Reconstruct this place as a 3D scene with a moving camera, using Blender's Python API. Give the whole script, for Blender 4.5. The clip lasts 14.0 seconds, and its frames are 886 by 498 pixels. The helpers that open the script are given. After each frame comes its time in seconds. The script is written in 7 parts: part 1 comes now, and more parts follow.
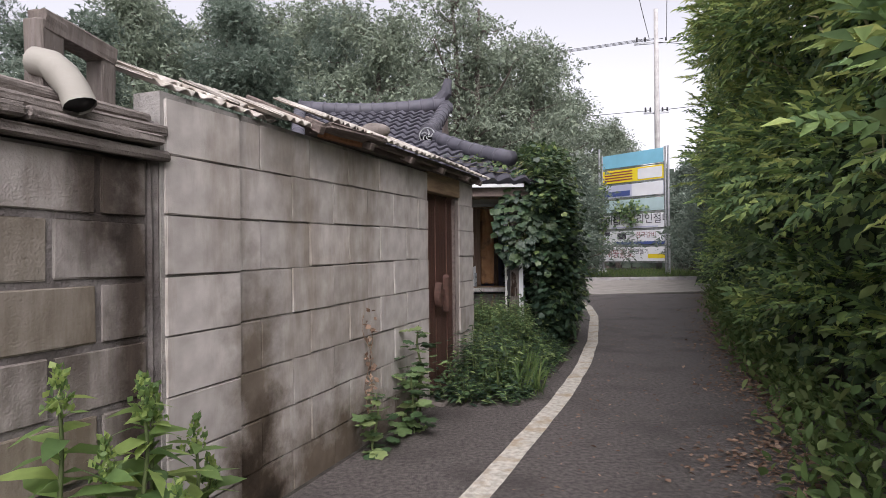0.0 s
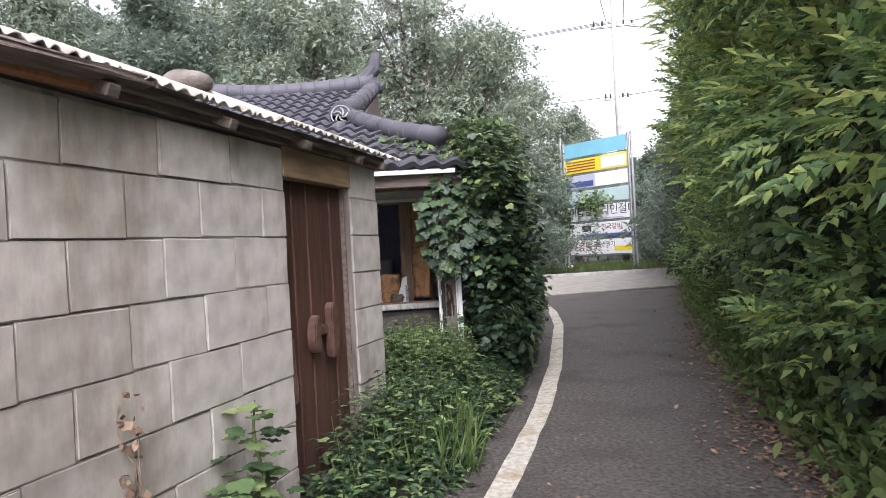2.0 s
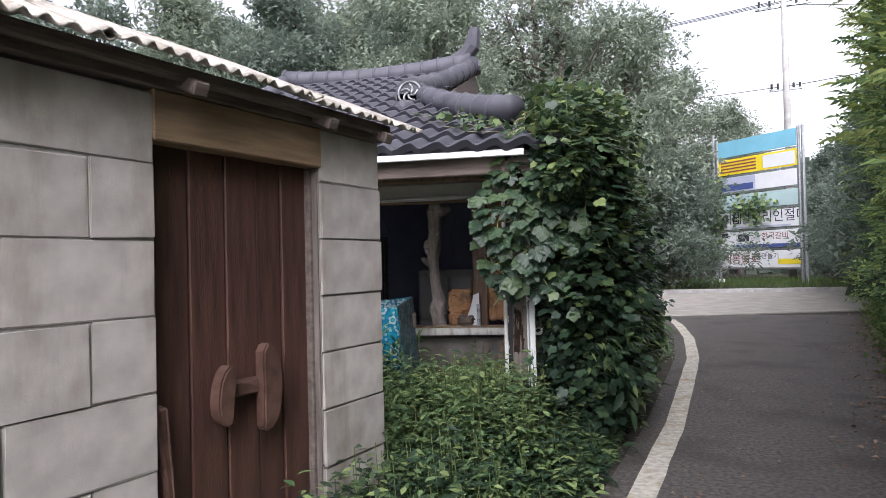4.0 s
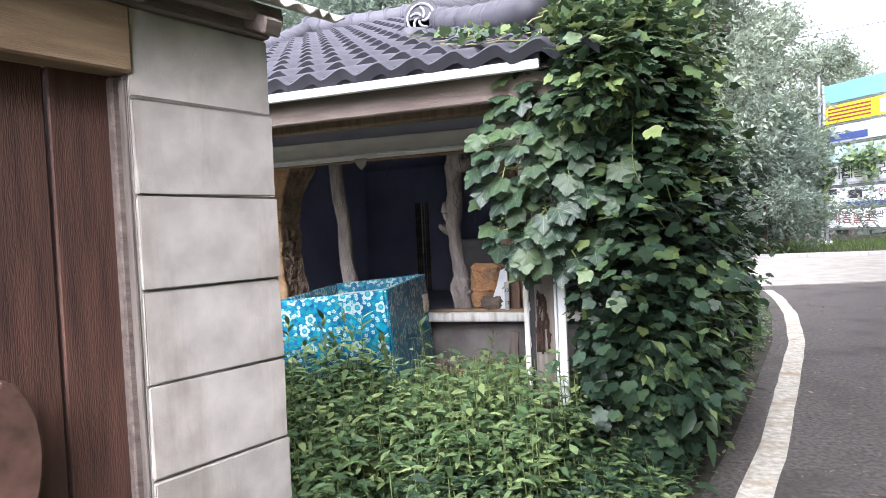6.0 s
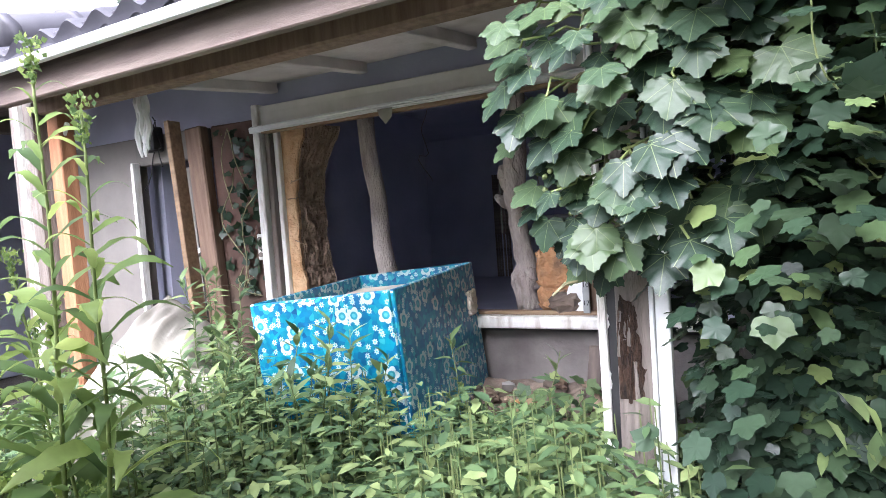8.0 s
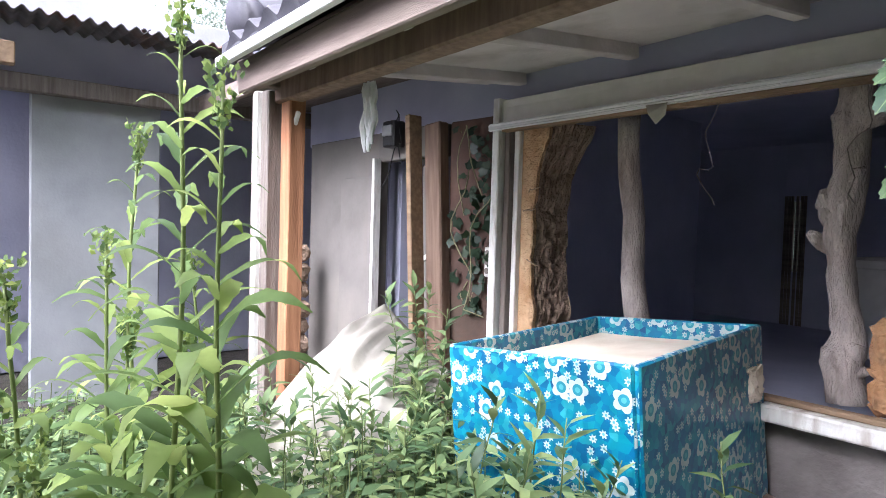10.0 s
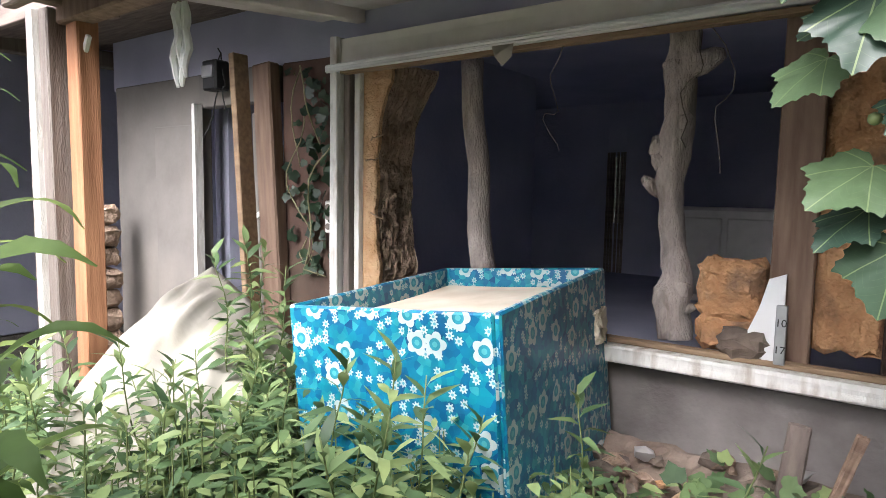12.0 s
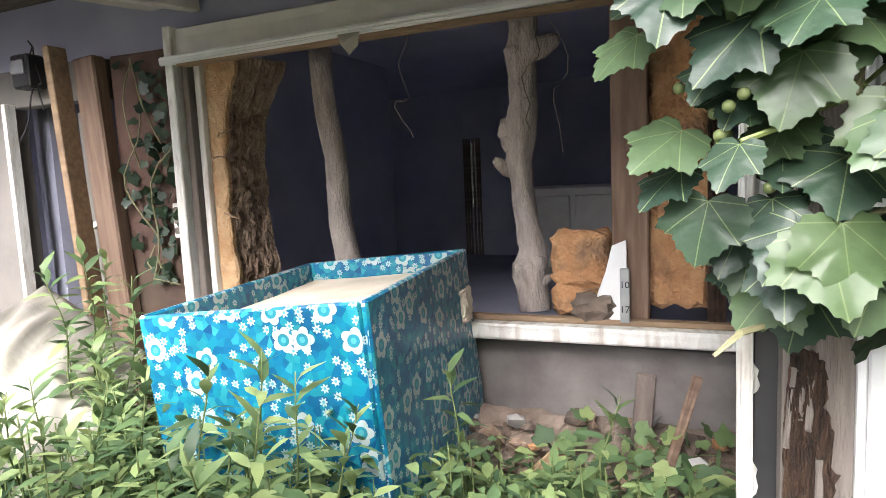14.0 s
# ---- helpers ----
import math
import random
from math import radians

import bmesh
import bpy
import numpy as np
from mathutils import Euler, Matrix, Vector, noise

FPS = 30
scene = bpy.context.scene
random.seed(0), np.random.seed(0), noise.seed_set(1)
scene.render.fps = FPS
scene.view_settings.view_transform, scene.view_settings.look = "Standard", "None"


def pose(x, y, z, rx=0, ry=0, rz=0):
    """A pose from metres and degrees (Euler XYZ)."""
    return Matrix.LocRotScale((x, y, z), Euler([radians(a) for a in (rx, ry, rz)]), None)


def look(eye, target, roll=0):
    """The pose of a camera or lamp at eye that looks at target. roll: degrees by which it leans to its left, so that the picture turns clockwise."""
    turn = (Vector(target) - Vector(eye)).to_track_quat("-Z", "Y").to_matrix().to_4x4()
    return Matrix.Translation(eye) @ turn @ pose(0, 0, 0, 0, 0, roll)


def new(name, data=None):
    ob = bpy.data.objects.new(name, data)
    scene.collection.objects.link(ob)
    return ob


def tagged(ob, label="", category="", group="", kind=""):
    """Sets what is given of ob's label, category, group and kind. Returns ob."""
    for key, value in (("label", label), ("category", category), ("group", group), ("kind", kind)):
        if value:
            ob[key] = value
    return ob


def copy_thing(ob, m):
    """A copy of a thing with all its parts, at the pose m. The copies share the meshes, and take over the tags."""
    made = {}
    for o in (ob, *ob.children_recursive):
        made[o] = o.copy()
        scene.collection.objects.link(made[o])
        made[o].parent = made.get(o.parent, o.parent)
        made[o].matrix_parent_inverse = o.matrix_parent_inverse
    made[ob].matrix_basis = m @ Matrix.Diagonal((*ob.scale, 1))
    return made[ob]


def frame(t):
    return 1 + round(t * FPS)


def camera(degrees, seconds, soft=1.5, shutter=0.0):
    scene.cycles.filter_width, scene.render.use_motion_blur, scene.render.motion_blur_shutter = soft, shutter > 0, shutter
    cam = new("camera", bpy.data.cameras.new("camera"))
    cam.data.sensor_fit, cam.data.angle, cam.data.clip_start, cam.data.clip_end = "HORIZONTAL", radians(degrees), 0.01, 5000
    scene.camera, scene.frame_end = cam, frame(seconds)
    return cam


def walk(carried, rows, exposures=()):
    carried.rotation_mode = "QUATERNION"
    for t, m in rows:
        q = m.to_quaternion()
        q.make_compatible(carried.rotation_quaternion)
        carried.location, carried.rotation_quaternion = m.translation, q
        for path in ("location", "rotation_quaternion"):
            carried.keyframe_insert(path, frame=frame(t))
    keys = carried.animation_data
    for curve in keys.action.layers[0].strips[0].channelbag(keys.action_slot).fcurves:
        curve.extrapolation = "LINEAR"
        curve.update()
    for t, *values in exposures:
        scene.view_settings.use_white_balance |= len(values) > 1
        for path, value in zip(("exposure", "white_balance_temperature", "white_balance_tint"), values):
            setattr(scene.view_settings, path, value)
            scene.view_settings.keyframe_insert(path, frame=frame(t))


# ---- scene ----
cam = camera(72.0, 14.0, soft=0.7)
PATH = [
    (0, (0.368, 0.145, 1.257), (0.295, 2.144, 1.269), -0.6),
    (0.5, (0.485, 0.552, 1.292), (0.585, 2.549, 1.294), -0.6),
    (1, (0.651, 1.111, 1.29), (0.901, 3.095, 1.281), -0.6),
    (1.5, (0.727, 1.533, 1.305), (0.924, 3.523, 1.285), -0.7),
    (2, (0.842, 1.96, 1.338), (0.873, 3.96, 1.341), -3.1),
    (2.5, (1.04, 2.337, 1.381), (0.849, 4.326, 1.466), -2.8),
    (3, (1.121, 2.779, 1.362), (0.878, 4.764, 1.388), -1.5),
    (3.5, (1.247, 3.154, 1.362), (0.97, 5.135, 1.368), -3.3),
    (3.7, (1.309, 3.303, 1.364), (0.962, 5.272, 1.406), -2.2),
    (6, (1.565, 4.779, 1.34), (0.883, 6.658, 1.28), -2.7),
    (6.5, (1.58, 5.178, 1.363), (0.845, 7.036, 1.293), -1.5),
    (7, (1.661, 5.542, 1.389), (0.848, 7.369, 1.326), -3.1),
    (7.5, (1.588, 5.825, 1.331), (0.648, 7.588, 1.236), -4.4),
    (8, (1.402, 6.015, 1.285), (0.409, 7.748, 1.179), -4.0),
    (8.5, (1.31, 6.169, 1.422), (0.293, 7.869, 1.15), -4.2),
    (9, (1.204, 6.39, 1.401), (-0.168, 7.834, 1.225), -2.7),
    (11.3, (0.874, 6.659, 1.327), (-0.758, 7.816, 1.291), 3.0),
    (11.5, (0.872, 6.679, 1.316), (-0.654, 7.969, 1.232), 2.3),
    (12, (0.84, 6.711, 1.31), (-0.38, 8.285, 1.124), 1.0),
    (12.5, (0.85, 6.727, 1.295), (-0.168, 8.428, 1.028), -0.1),
    (13, (0.853, 6.719, 1.293), (-0.102, 8.455, 1.022), -0.5),
    (13.5, (0.858, 6.711, 1.297), (-0.033, 8.49, 1.094), -1.5),
    (14, (0.854, 6.718, 1.295), (0.003, 8.515, 1.079), -2.6),
]
walk(cam, [(t, look(eye, target, roll)) for t, eye, target, roll in PATH],
     exposures=[(0, 1.33, 6400, 19), (0.6, 1.4, 6400, 18), (1.5, 2.05, 6350, 17), (2.5, 1.88, 6200, 18), (3.0, 1.38, 6150, 18), (3.7, 1.6, 6150, 17), (6, 2.85, 6050, 17), (7, 3.1, 5950, 18),
                (9, 3.4, 5950, 19), (11.3, 2.95, 6000, 19), (12.5, 3.25, 6650, 13), (14, 3.4, 6550, 14)])

# ---- world, sun, exposure ----
world = bpy.data.worlds.new("overcast_sky")
scene.world = world
world.use_nodes = True
wn, wl = world.node_tree.nodes, world.node_tree.links
sky = wn.new("ShaderNodeTexSky")
sky.sky_type, sky.sun_disc = "NISHITA", False
sky.sun_elevation, sky.sun_rotation = radians(48), radians(172)
sky.air_density, sky.dust_density = 1.0, 3.0
sat = wn.new("ShaderNodeHueSaturation")
sat.inputs["Saturation"].default_value = 0.15
wl.new(sky.outputs[0], sat.inputs["Color"])
wl.new(sat.outputs[0], wn["Background"].inputs["Color"])
wn["Background"].inputs["Strength"].default_value = 0.1
sun_data = bpy.data.lights.new("sun", "SUN")
sun_data.energy, sun_data.angle, sun_data.color = 1.3, radians(60), (1.0, 0.99, 0.97)
sun = new("sun", sun_data)
sun.matrix_world = look((2.5, -9, 16.5), (0, 6, 0))


# ---- materials ----
def nodes_of(name):
    m = bpy.data.materials.new(name)
    m.use_nodes = True
    nt = m.node_tree
    return m, nt.nodes, nt.links, nt.nodes["Principled BSDF"]


def mat(name, cols, scale=8.0, rough=0.8, bump=0.3, fine=60.0, metal=0.0, stretch=(1, 1, 1), stain=None, stain_scale=1.2,
        stain_amt=0.5, spread=0.0, isle=0.0, spec=0.4, dist=0.01):
    """Two scales of noise between the colours, an own tint a piece, stains and fine relief."""
    m, n, l, p = nodes_of(name)
    tc = n.new("ShaderNodeTexCoord")
    mp = n.new("ShaderNodeMapping")
    mp.inputs["Scale"].default_value = stretch
    l.new(tc.outputs["Object"], mp.inputs["Vector"])
    a = n.new("ShaderNodeTexNoise")
    a.inputs["Scale"].default_value, a.inputs["Detail"].default_value = scale, 6
    l.new(mp.outputs[0], a.inputs["Vector"])
    ramp = n.new("ShaderNodeValToRGB")
    ramp.color_ramp.elements[0].position, ramp.color_ramp.elements[1].position = 0.3, 0.7
    ramp.color_ramp.elements[0].color, ramp.color_ramp.elements[1].color = (*cols[0], 1), (*cols[-1], 1)
    for i, c in enumerate(cols[1:-1]):
        ramp.color_ramp.elements.new(0.3 + 0.4 * (i + 1) / (len(cols) - 1)).color = (*c, 1)
    l.new(a.outputs["Fac"], ramp.inputs["Fac"])
    col = ramp.outputs["Color"]
    b = n.new("ShaderNodeTexNoise")
    b.inputs["Scale"].default_value, b.inputs["Detail"].default_value = fine, 4
    l.new(mp.outputs[0], b.inputs["Vector"])
    if stain:
        s = n.new("ShaderNodeTexNoise")
        s.inputs["Scale"].default_value, s.inputs["Detail"].default_value = stain_scale, 5
        l.new(mp.outputs[0], s.inputs["Vector"])
        sr = n.new("ShaderNodeMapRange")
        sr.inputs["From Min"].default_value, sr.inputs["From Max"].default_value = 0.5, 0.72
        sr.inputs["To Max"].default_value = stain_amt
        l.new(s.outputs["Fac"], sr.inputs["Value"])
        mx = n.new("ShaderNodeMix")
        mx.data_type = "RGBA"
        l.new(sr.outputs[0], mx.inputs["Factor"])
        l.new(col, mx.inputs["A"])
        mx.inputs["B"].default_value = (*stain, 1)
        col = mx.outputs["Result"]
    for amount, kind in ((spread, "o"), (isle, "g")):
        if amount:
            src = n.new("ShaderNodeObjectInfo").outputs["Random"] if kind == "o" else n.new("ShaderNodeNewGeometry").outputs["Random Per Island"]
            mr = n.new("ShaderNodeMapRange")
            mr.inputs["To Min"].default_value, mr.inputs["To Max"].default_value = 1 - amount, 1 + amount
            l.new(src, mr.inputs["Value"])
            hv = n.new("ShaderNodeHueSaturation")
            l.new(mr.outputs[0], hv.inputs["Value"])
            l.new(col, hv.inputs["Color"])
            col = hv.outputs["Color"]
    l.new(col, p.inputs["Base Color"])
    rr = n.new("ShaderNodeMapRange")
    rr.inputs["To Min"].default_value, rr.inputs["To Max"].default_value = max(0.05, rough - 0.12), min(1, rough + 0.12)
    l.new(b.outputs["Fac"], rr.inputs["Value"])
    l.new(rr.outputs[0], p.inputs["Roughness"])
    p.inputs["Metallic"].default_value, p.inputs["Specular IOR Level"].default_value = metal, spec
    if bump:
        bp = n.new("ShaderNodeBump")
        bp.inputs["Strength"].default_value, bp.inputs["Distance"].default_value = bump, dist
        l.new(b.outputs["Fac"], bp.inputs["Height"])
        l.new(bp.outputs[0], p.inputs["Normal"])
    return m


def leaf_mat(name, cols, rough=0.45, glow=0.3, spec=0.28, veins=False):
    """Leaves: a hue of its own for every leaf, a little light coming through."""
    m, n, l, p = nodes_of(name)
    cols = [tuple((0.88 * v + 0.12 * sum(c) / 3) * k for v, k in zip(c, (1.0, 1.0, 1.12))) for c in cols]
    g = n.new("ShaderNodeNewGeometry")
    ramp = n.new("ShaderNodeValToRGB")
    els = ramp.color_ramp.elements
    els[0].position, els[0].color = 0.0, (*cols[0], 1)
    els[1].position, els[1].color = 1.0, (*cols[-1], 1)
    for i, c in enumerate(cols[1:-1]):
        els.new((i + 1) / (len(cols) - 1)).color = (*c, 1)
    oi = n.new("ShaderNodeObjectInfo")
    ad, fr_ = n.new("ShaderNodeMath"), n.new("ShaderNodeMath")
    fr_.operation = "FRACT"
    l.new(g.outputs["Random Per Island"], ad.inputs[0])
    l.new(oi.outputs["Random"], ad.inputs[1])
    l.new(ad.outputs[0], fr_.inputs[0])
    l.new(fr_.outputs[0], ramp.inputs["Fac"])
    tc = n.new("ShaderNodeTexCoord")
    a = n.new("ShaderNodeTexNoise")
    a.inputs["Scale"].default_value = 3 if veins else 25
    l.new(tc.outputs["Object"], a.inputs["Vector"])
    mr = n.new("ShaderNodeMapRange")
    mr.inputs["To Min"].default_value, mr.inputs["To Max"].default_value = 0.75, 1.25
    l.new(a.outputs["Fac"], mr.inputs["Value"])
    hv = n.new("ShaderNodeHueSaturation")
    l.new(mr.outputs[0], hv.inputs["Value"])
    l.new(ramp.outputs[0], hv.inputs["Color"])
    if veins:
        # five veins fanning out from the stalk, in the leaf's own plane
        sep = n.new("ShaderNodeSeparateXYZ")
        l.new(tc.outputs["Object"], sep.inputs[0])

        def calc(op, a, b=None):
            q = n.new("ShaderNodeMath")
            q.operation = op
            for i, w in enumerate((a, b)):
                if isinstance(w, (int, float)):
                    q.inputs[i].default_value = w
                elif w is not None:
                    l.new(w, q.inputs[i])
            return q.outputs[0]

        ang = calc("ARCTAN2", calc("ABSOLUTE", sep.outputs[0]), calc("SUBTRACT", sep.outputs[1], 0.06))
        rad = calc("SQRT", calc("ADD", calc("MULTIPLY", sep.outputs[0], sep.outputs[0]), calc("POWER", calc("SUBTRACT", sep.outputs[1], 0.06), 2)))
        near = calc("MINIMUM", calc("ABSOLUTE", ang), calc("MINIMUM", calc("ABSOLUTE", calc("SUBTRACT", ang, 0.78)), calc("ABSOLUTE", calc("SUBTRACT", ang, 1.6))))
        side = calc("ABSOLUTE", calc("SINE", calc("MULTIPLY", calc("ADD", rad, calc("MULTIPLY", near, -0.5)), 26)))
        vein = calc("MAXIMUM", calc("LESS_THAN", calc("MULTIPLY", near, rad), 0.009), calc("MULTIPLY", calc("LESS_THAN", side, 0.08), 0.16))
        vm = n.new("ShaderNodeMix")
        vm.data_type = "RGBA"
        l.new(calc("MULTIPLY", vein, 0.6), vm.inputs["Factor"])
        l.new(hv.outputs[0], vm.inputs["A"])
        vm.inputs["B"].default_value = (0.2, 0.26, 0.11, 1)
        l.new(vm.outputs["Result"], p.inputs["Base Color"])
        vb = n.new("ShaderNodeBump")
        vb.inputs["Strength"].default_value, vb.inputs["Distance"].default_value = 0.22, 0.02
        l.new(calc("SUBTRACT", calc("MULTIPLY", a.outputs["Fac"], 0.6), vein), vb.inputs["Height"])
        l.new(vb.outputs[0], p.inputs["Normal"])
    else:
        l.new(hv.outputs[0], p.inputs["Base Color"])
    p.inputs["Roughness"].default_value, p.inputs["Specular IOR Level"].default_value = rough, spec
    tr = n.new("ShaderNodeBsdfTranslucent")
    hv2 = n.new("ShaderNodeHueSaturation")
    hv2.inputs["Value"].default_value, hv2.inputs["Hue"].default_value = 1.6, 0.48
    l.new(hv.outputs[0], hv2.inputs["Color"])
    l.new(hv2.outputs[0], tr.inputs["Color"])
    mx = n.new("ShaderNodeMixShader")
    mx.inputs[0].default_value = glow
    l.new(p.outputs[0], mx.inputs[1])
    l.new(tr.outputs[0], mx.inputs[2])
    l.new(mx.outputs[0], n["Material Output"].inputs["Surface"])
    return m


M_ASPHALT = mat("asphalt", [(0.04, 0.034, 0.032), (0.16, 0.14, 0.13)], 34, 0.62, 0.8, 190, stain=(0.035, 0.029, 0.026), stain_scale=1.6, stain_amt=0.75, dist=0.014)
M_CONCRETE = mat("pale_concrete_road", [(0.24, 0.22, 0.2), (0.34, 0.315, 0.285)], 3, 0.9, 0.3, 80, stain=(0.2, 0.18, 0.16), stain_amt=0.6)
M_LINE = mat("worn_road_paint", [(0.3, 0.28, 0.24), (0.58, 0.55, 0.48)], 22, 0.85, 0.6, 120, stain=(0.3, 0.22, 0.12), stain_scale=5, stain_amt=0.85)
M_SOIL = mat("dark_soil", [(0.035, 0.03, 0.026), (0.08, 0.07, 0.06)], 12, 0.95, 0.9, 70, stain=(0.05, 0.06, 0.03), stain_scale=1.5, stain_amt=0.5, dist=0.02)
M_BLOCK = mat("cement_block", [(0.36, 0.33, 0.305), (0.5, 0.465, 0.435)], 9, 0.92, 0.13, 150, stain=(0.28, 0.25, 0.225), stain_scale=1.6, stain_amt=0.5, spread=0.09)
M_BLOCK_OLD = mat("stained_cement_block", [(0.3, 0.27, 0.25), (0.43, 0.4, 0.37)], 4, 0.93, 0.5, 110, stain=(0.13, 0.11, 0.1), stain_scale=1.8, stain_amt=0.75, spread=0.12)
M_BLOCK_DAMP = mat("damp_mossy_block", [(0.21, 0.18, 0.145), (0.35, 0.315, 0.27)], 3, 0.9, 0.4, 110, stain=(0.08, 0.07, 0.05), stain_amt=0.7, spread=0.15)
M_MORTAR = mat("mortar", [(0.24, 0.23, 0.215), (0.38, 0.36, 0.34)], 14, 0.95, 0.7, 90, stain=(0.1, 0.09, 0.08), stain_amt=0.7)
M_MORTAR_OLD = mat("dark_mortar", [(0.1, 0.09, 0.085), (0.2, 0.18, 0.17)], 9, 0.95, 0.7, 80)


def streaks(m, tint, low=0.5, high=0.68):
    """Rain and soot streaks running down a whole wall, wider than its single blocks."""
    n, l = m.node_tree.nodes, m.node_tree.links
    p = n["Principled BSDF"]
    src = p.inputs["Base Color"].links[0].from_socket
    g = n.new("ShaderNodeNewGeometry")
    mp = n.new("ShaderNodeMapping")
    mp.inputs["Scale"].default_value = (1.0, 2.6, 0.55)
    l.new(g.outputs["Position"], mp.inputs["Vector"])
    z = n.new("ShaderNodeTexNoise")
    z.inputs["Scale"].default_value, z.inputs["Detail"].default_value, z.inputs["Roughness"].default_value = 1.1, 7, 0.68
    l.new(mp.outputs[0], z.inputs["Vector"])
    mr = n.new("ShaderNodeMapRange")
    mr.inputs["From Min"].default_value, mr.inputs["From Max"].default_value, mr.inputs["To Max"].default_value = low, high, 0.85
    l.new(z.outputs["Fac"], mr.inputs["Value"])
    mx = n.new("ShaderNodeMix")
    mx.data_type, mx.blend_type = "RGBA", "MULTIPLY"
    l.new(mr.outputs[0], mx.inputs["Factor"])
    l.new(src, mx.inputs["A"])
    mx.inputs["B"].default_value = (*tint, 1)
    l.new(mx.outputs["Result"], p.inputs["Base Color"])


def damp(m, patches, tint):
    """Damp, mossy stains with ragged edges at given places (y, z and half sizes) of the wall."""
    n, l = m.node_tree.nodes, m.node_tree.links
    p = n["Principled BSDF"]
    col = p.inputs["Base Color"].links[0].from_socket
    g = n.new("ShaderNodeNewGeometry")
    z = n.new("ShaderNodeTexNoise")
    z.inputs["Scale"].default_value, z.inputs["Detail"].default_value, z.inputs["Roughness"].default_value = 4.5, 6, 0.65
    l.new(g.outputs["Position"], z.inputs["Vector"])
    for y0, z0, ry, rz, amt in patches:
        mp = n.new("ShaderNodeMapping")
        mp.vector_type = "POINT"
        mp.inputs["Location"].default_value, mp.inputs["Scale"].default_value = (0, -y0 / ry, -z0 / rz), (0, 1 / ry, 1 / rz)
        l.new(g.outputs["Position"], mp.inputs["Vector"])
        ln = n.new("ShaderNodeVectorMath")
        ln.operation = "LENGTH"
        l.new(mp.outputs[0], ln.inputs[0])
        ad = n.new("ShaderNodeMath")
        ad.operation = "MULTIPLY_ADD"
        l.new(z.outputs["Fac"], ad.inputs[0])
        ad.inputs[1].default_value = 1.8
        l.new(ln.outputs["Value"], ad.inputs[2])
        mr = n.new("ShaderNodeMapRange")
        mr.inputs["From Min"].default_value, mr.inputs["From Max"].default_value = 1.25, 2.1
        mr.inputs["To Min"].default_value, mr.inputs["To Max"].default_value = amt, 0
        l.new(ad.outputs[0], mr.inputs["Value"])
        mx = n.new("ShaderNodeMix")
        mx.data_type, mx.blend_type = "RGBA", "MULTIPLY"
        l.new(mr.outputs[0], mx.inputs["Factor"])
        l.new(col, mx.inputs["A"])
        mx.inputs["B"].default_value = (*tint, 1)
        col = mx.outputs["Result"]
    l.new(col, p.inputs["Base Color"])


streaks(M_BLOCK, (0.58, 0.53, 0.46), 0.47, 0.68)
streaks(M_MORTAR, (0.45, 0.4, 0.36))
streaks(M_BLOCK_OLD, (0.3, 0.27, 0.24), 0.43, 0.62)
streaks(M_BLOCK_DAMP, (0.4, 0.35, 0.28), 0.42, 0.6)
for m_ in (M_BLOCK, M_MORTAR):
    damp(m_, ((3.1, 0.55, 0.22, 0.75, 0.9), (3.12, 0.05, 0.28, 0.5, 1.0), (3.8, 0.0, 0.75, 0.42, 0.95), (4.6, 0.0, 0.5, 0.28, 0.8), (3.9, 0.75, 0.3, 0.25, 0.4), (4.15, 1.75, 0.25, 0.35, 0.35), (3.35, 1.8, 0.18, 0.4, 0.4)), (0.27, 0.22, 0.16))
for m_ in (M_BLOCK_OLD, M_MORTAR_OLD):
    damp(m_, ((2.43, 1.0, 0.1, 1.3, 1.0), (2.3, 1.5, 0.14, 0.3, 0.95), (2.1, 0.95, 0.2, 0.22, 0.6), (1.7, 1.35, 0.3, 0.2, 0.6), (1.9, 0.4, 0.35, 0.3, 0.6)), (0.22, 0.18, 0.15))
M_DOOR = mat("red_brown_stained_wood", [(0.042, 0.02, 0.016), (0.105, 0.05, 0.037)], 3, 0.55, 0.3, 40, stretch=(9, 9, 0.9), stain=(0.05, 0.03, 0.025), stain_scale=0.8, stain_amt=0.5, spread=0.12)
M_LINTEL = mat("tan_timber", [(0.2, 0.13, 0.08), (0.34, 0.24, 0.15)], 4, 0.8, 0.4, 40, stretch=(1, 8, 8), stain=(0.12, 0.08, 0.06), stain_amt=0.5)
M_HANDLE = mat("carved_wood_handle", [(0.06, 0.032, 0.025), (0.13, 0.072, 0.056)], 20, 0.5, 0.2, 60)
M_DARKWOOD = mat("dark_rafter_wood", [(0.1, 0.078, 0.07), (0.2, 0.16, 0.14)], 6, 0.85, 0.5, 50, stretch=(1, 6, 6))
M_SLATE = mat("weathered_cement_sheet", [(0.3, 0.27, 0.24), (0.55, 0.51, 0.46)], 7, 0.9, 0.6, 90, stain=(0.25, 0.2, 0.15), stain_scale=5, stain_amt=0.6)
M_CAP = mat("weathered_grey_slab", [(0.1, 0.085, 0.075), (0.25, 0.22, 0.2)], 6, 0.9, 0.7, 60, stain=(0.06, 0.05, 0.045), stain_amt=0.7)
M_TILE = mat("dark_blue_grey_metal_tile", [(0.045, 0.044, 0.056), (0.085, 0.082, 0.1)], 3, 0.6, 0.12, 120, spread=0.14, spec=0.4, stain=(0.09, 0.09, 0.095), stain_scale=2, stain_amt=0.35)
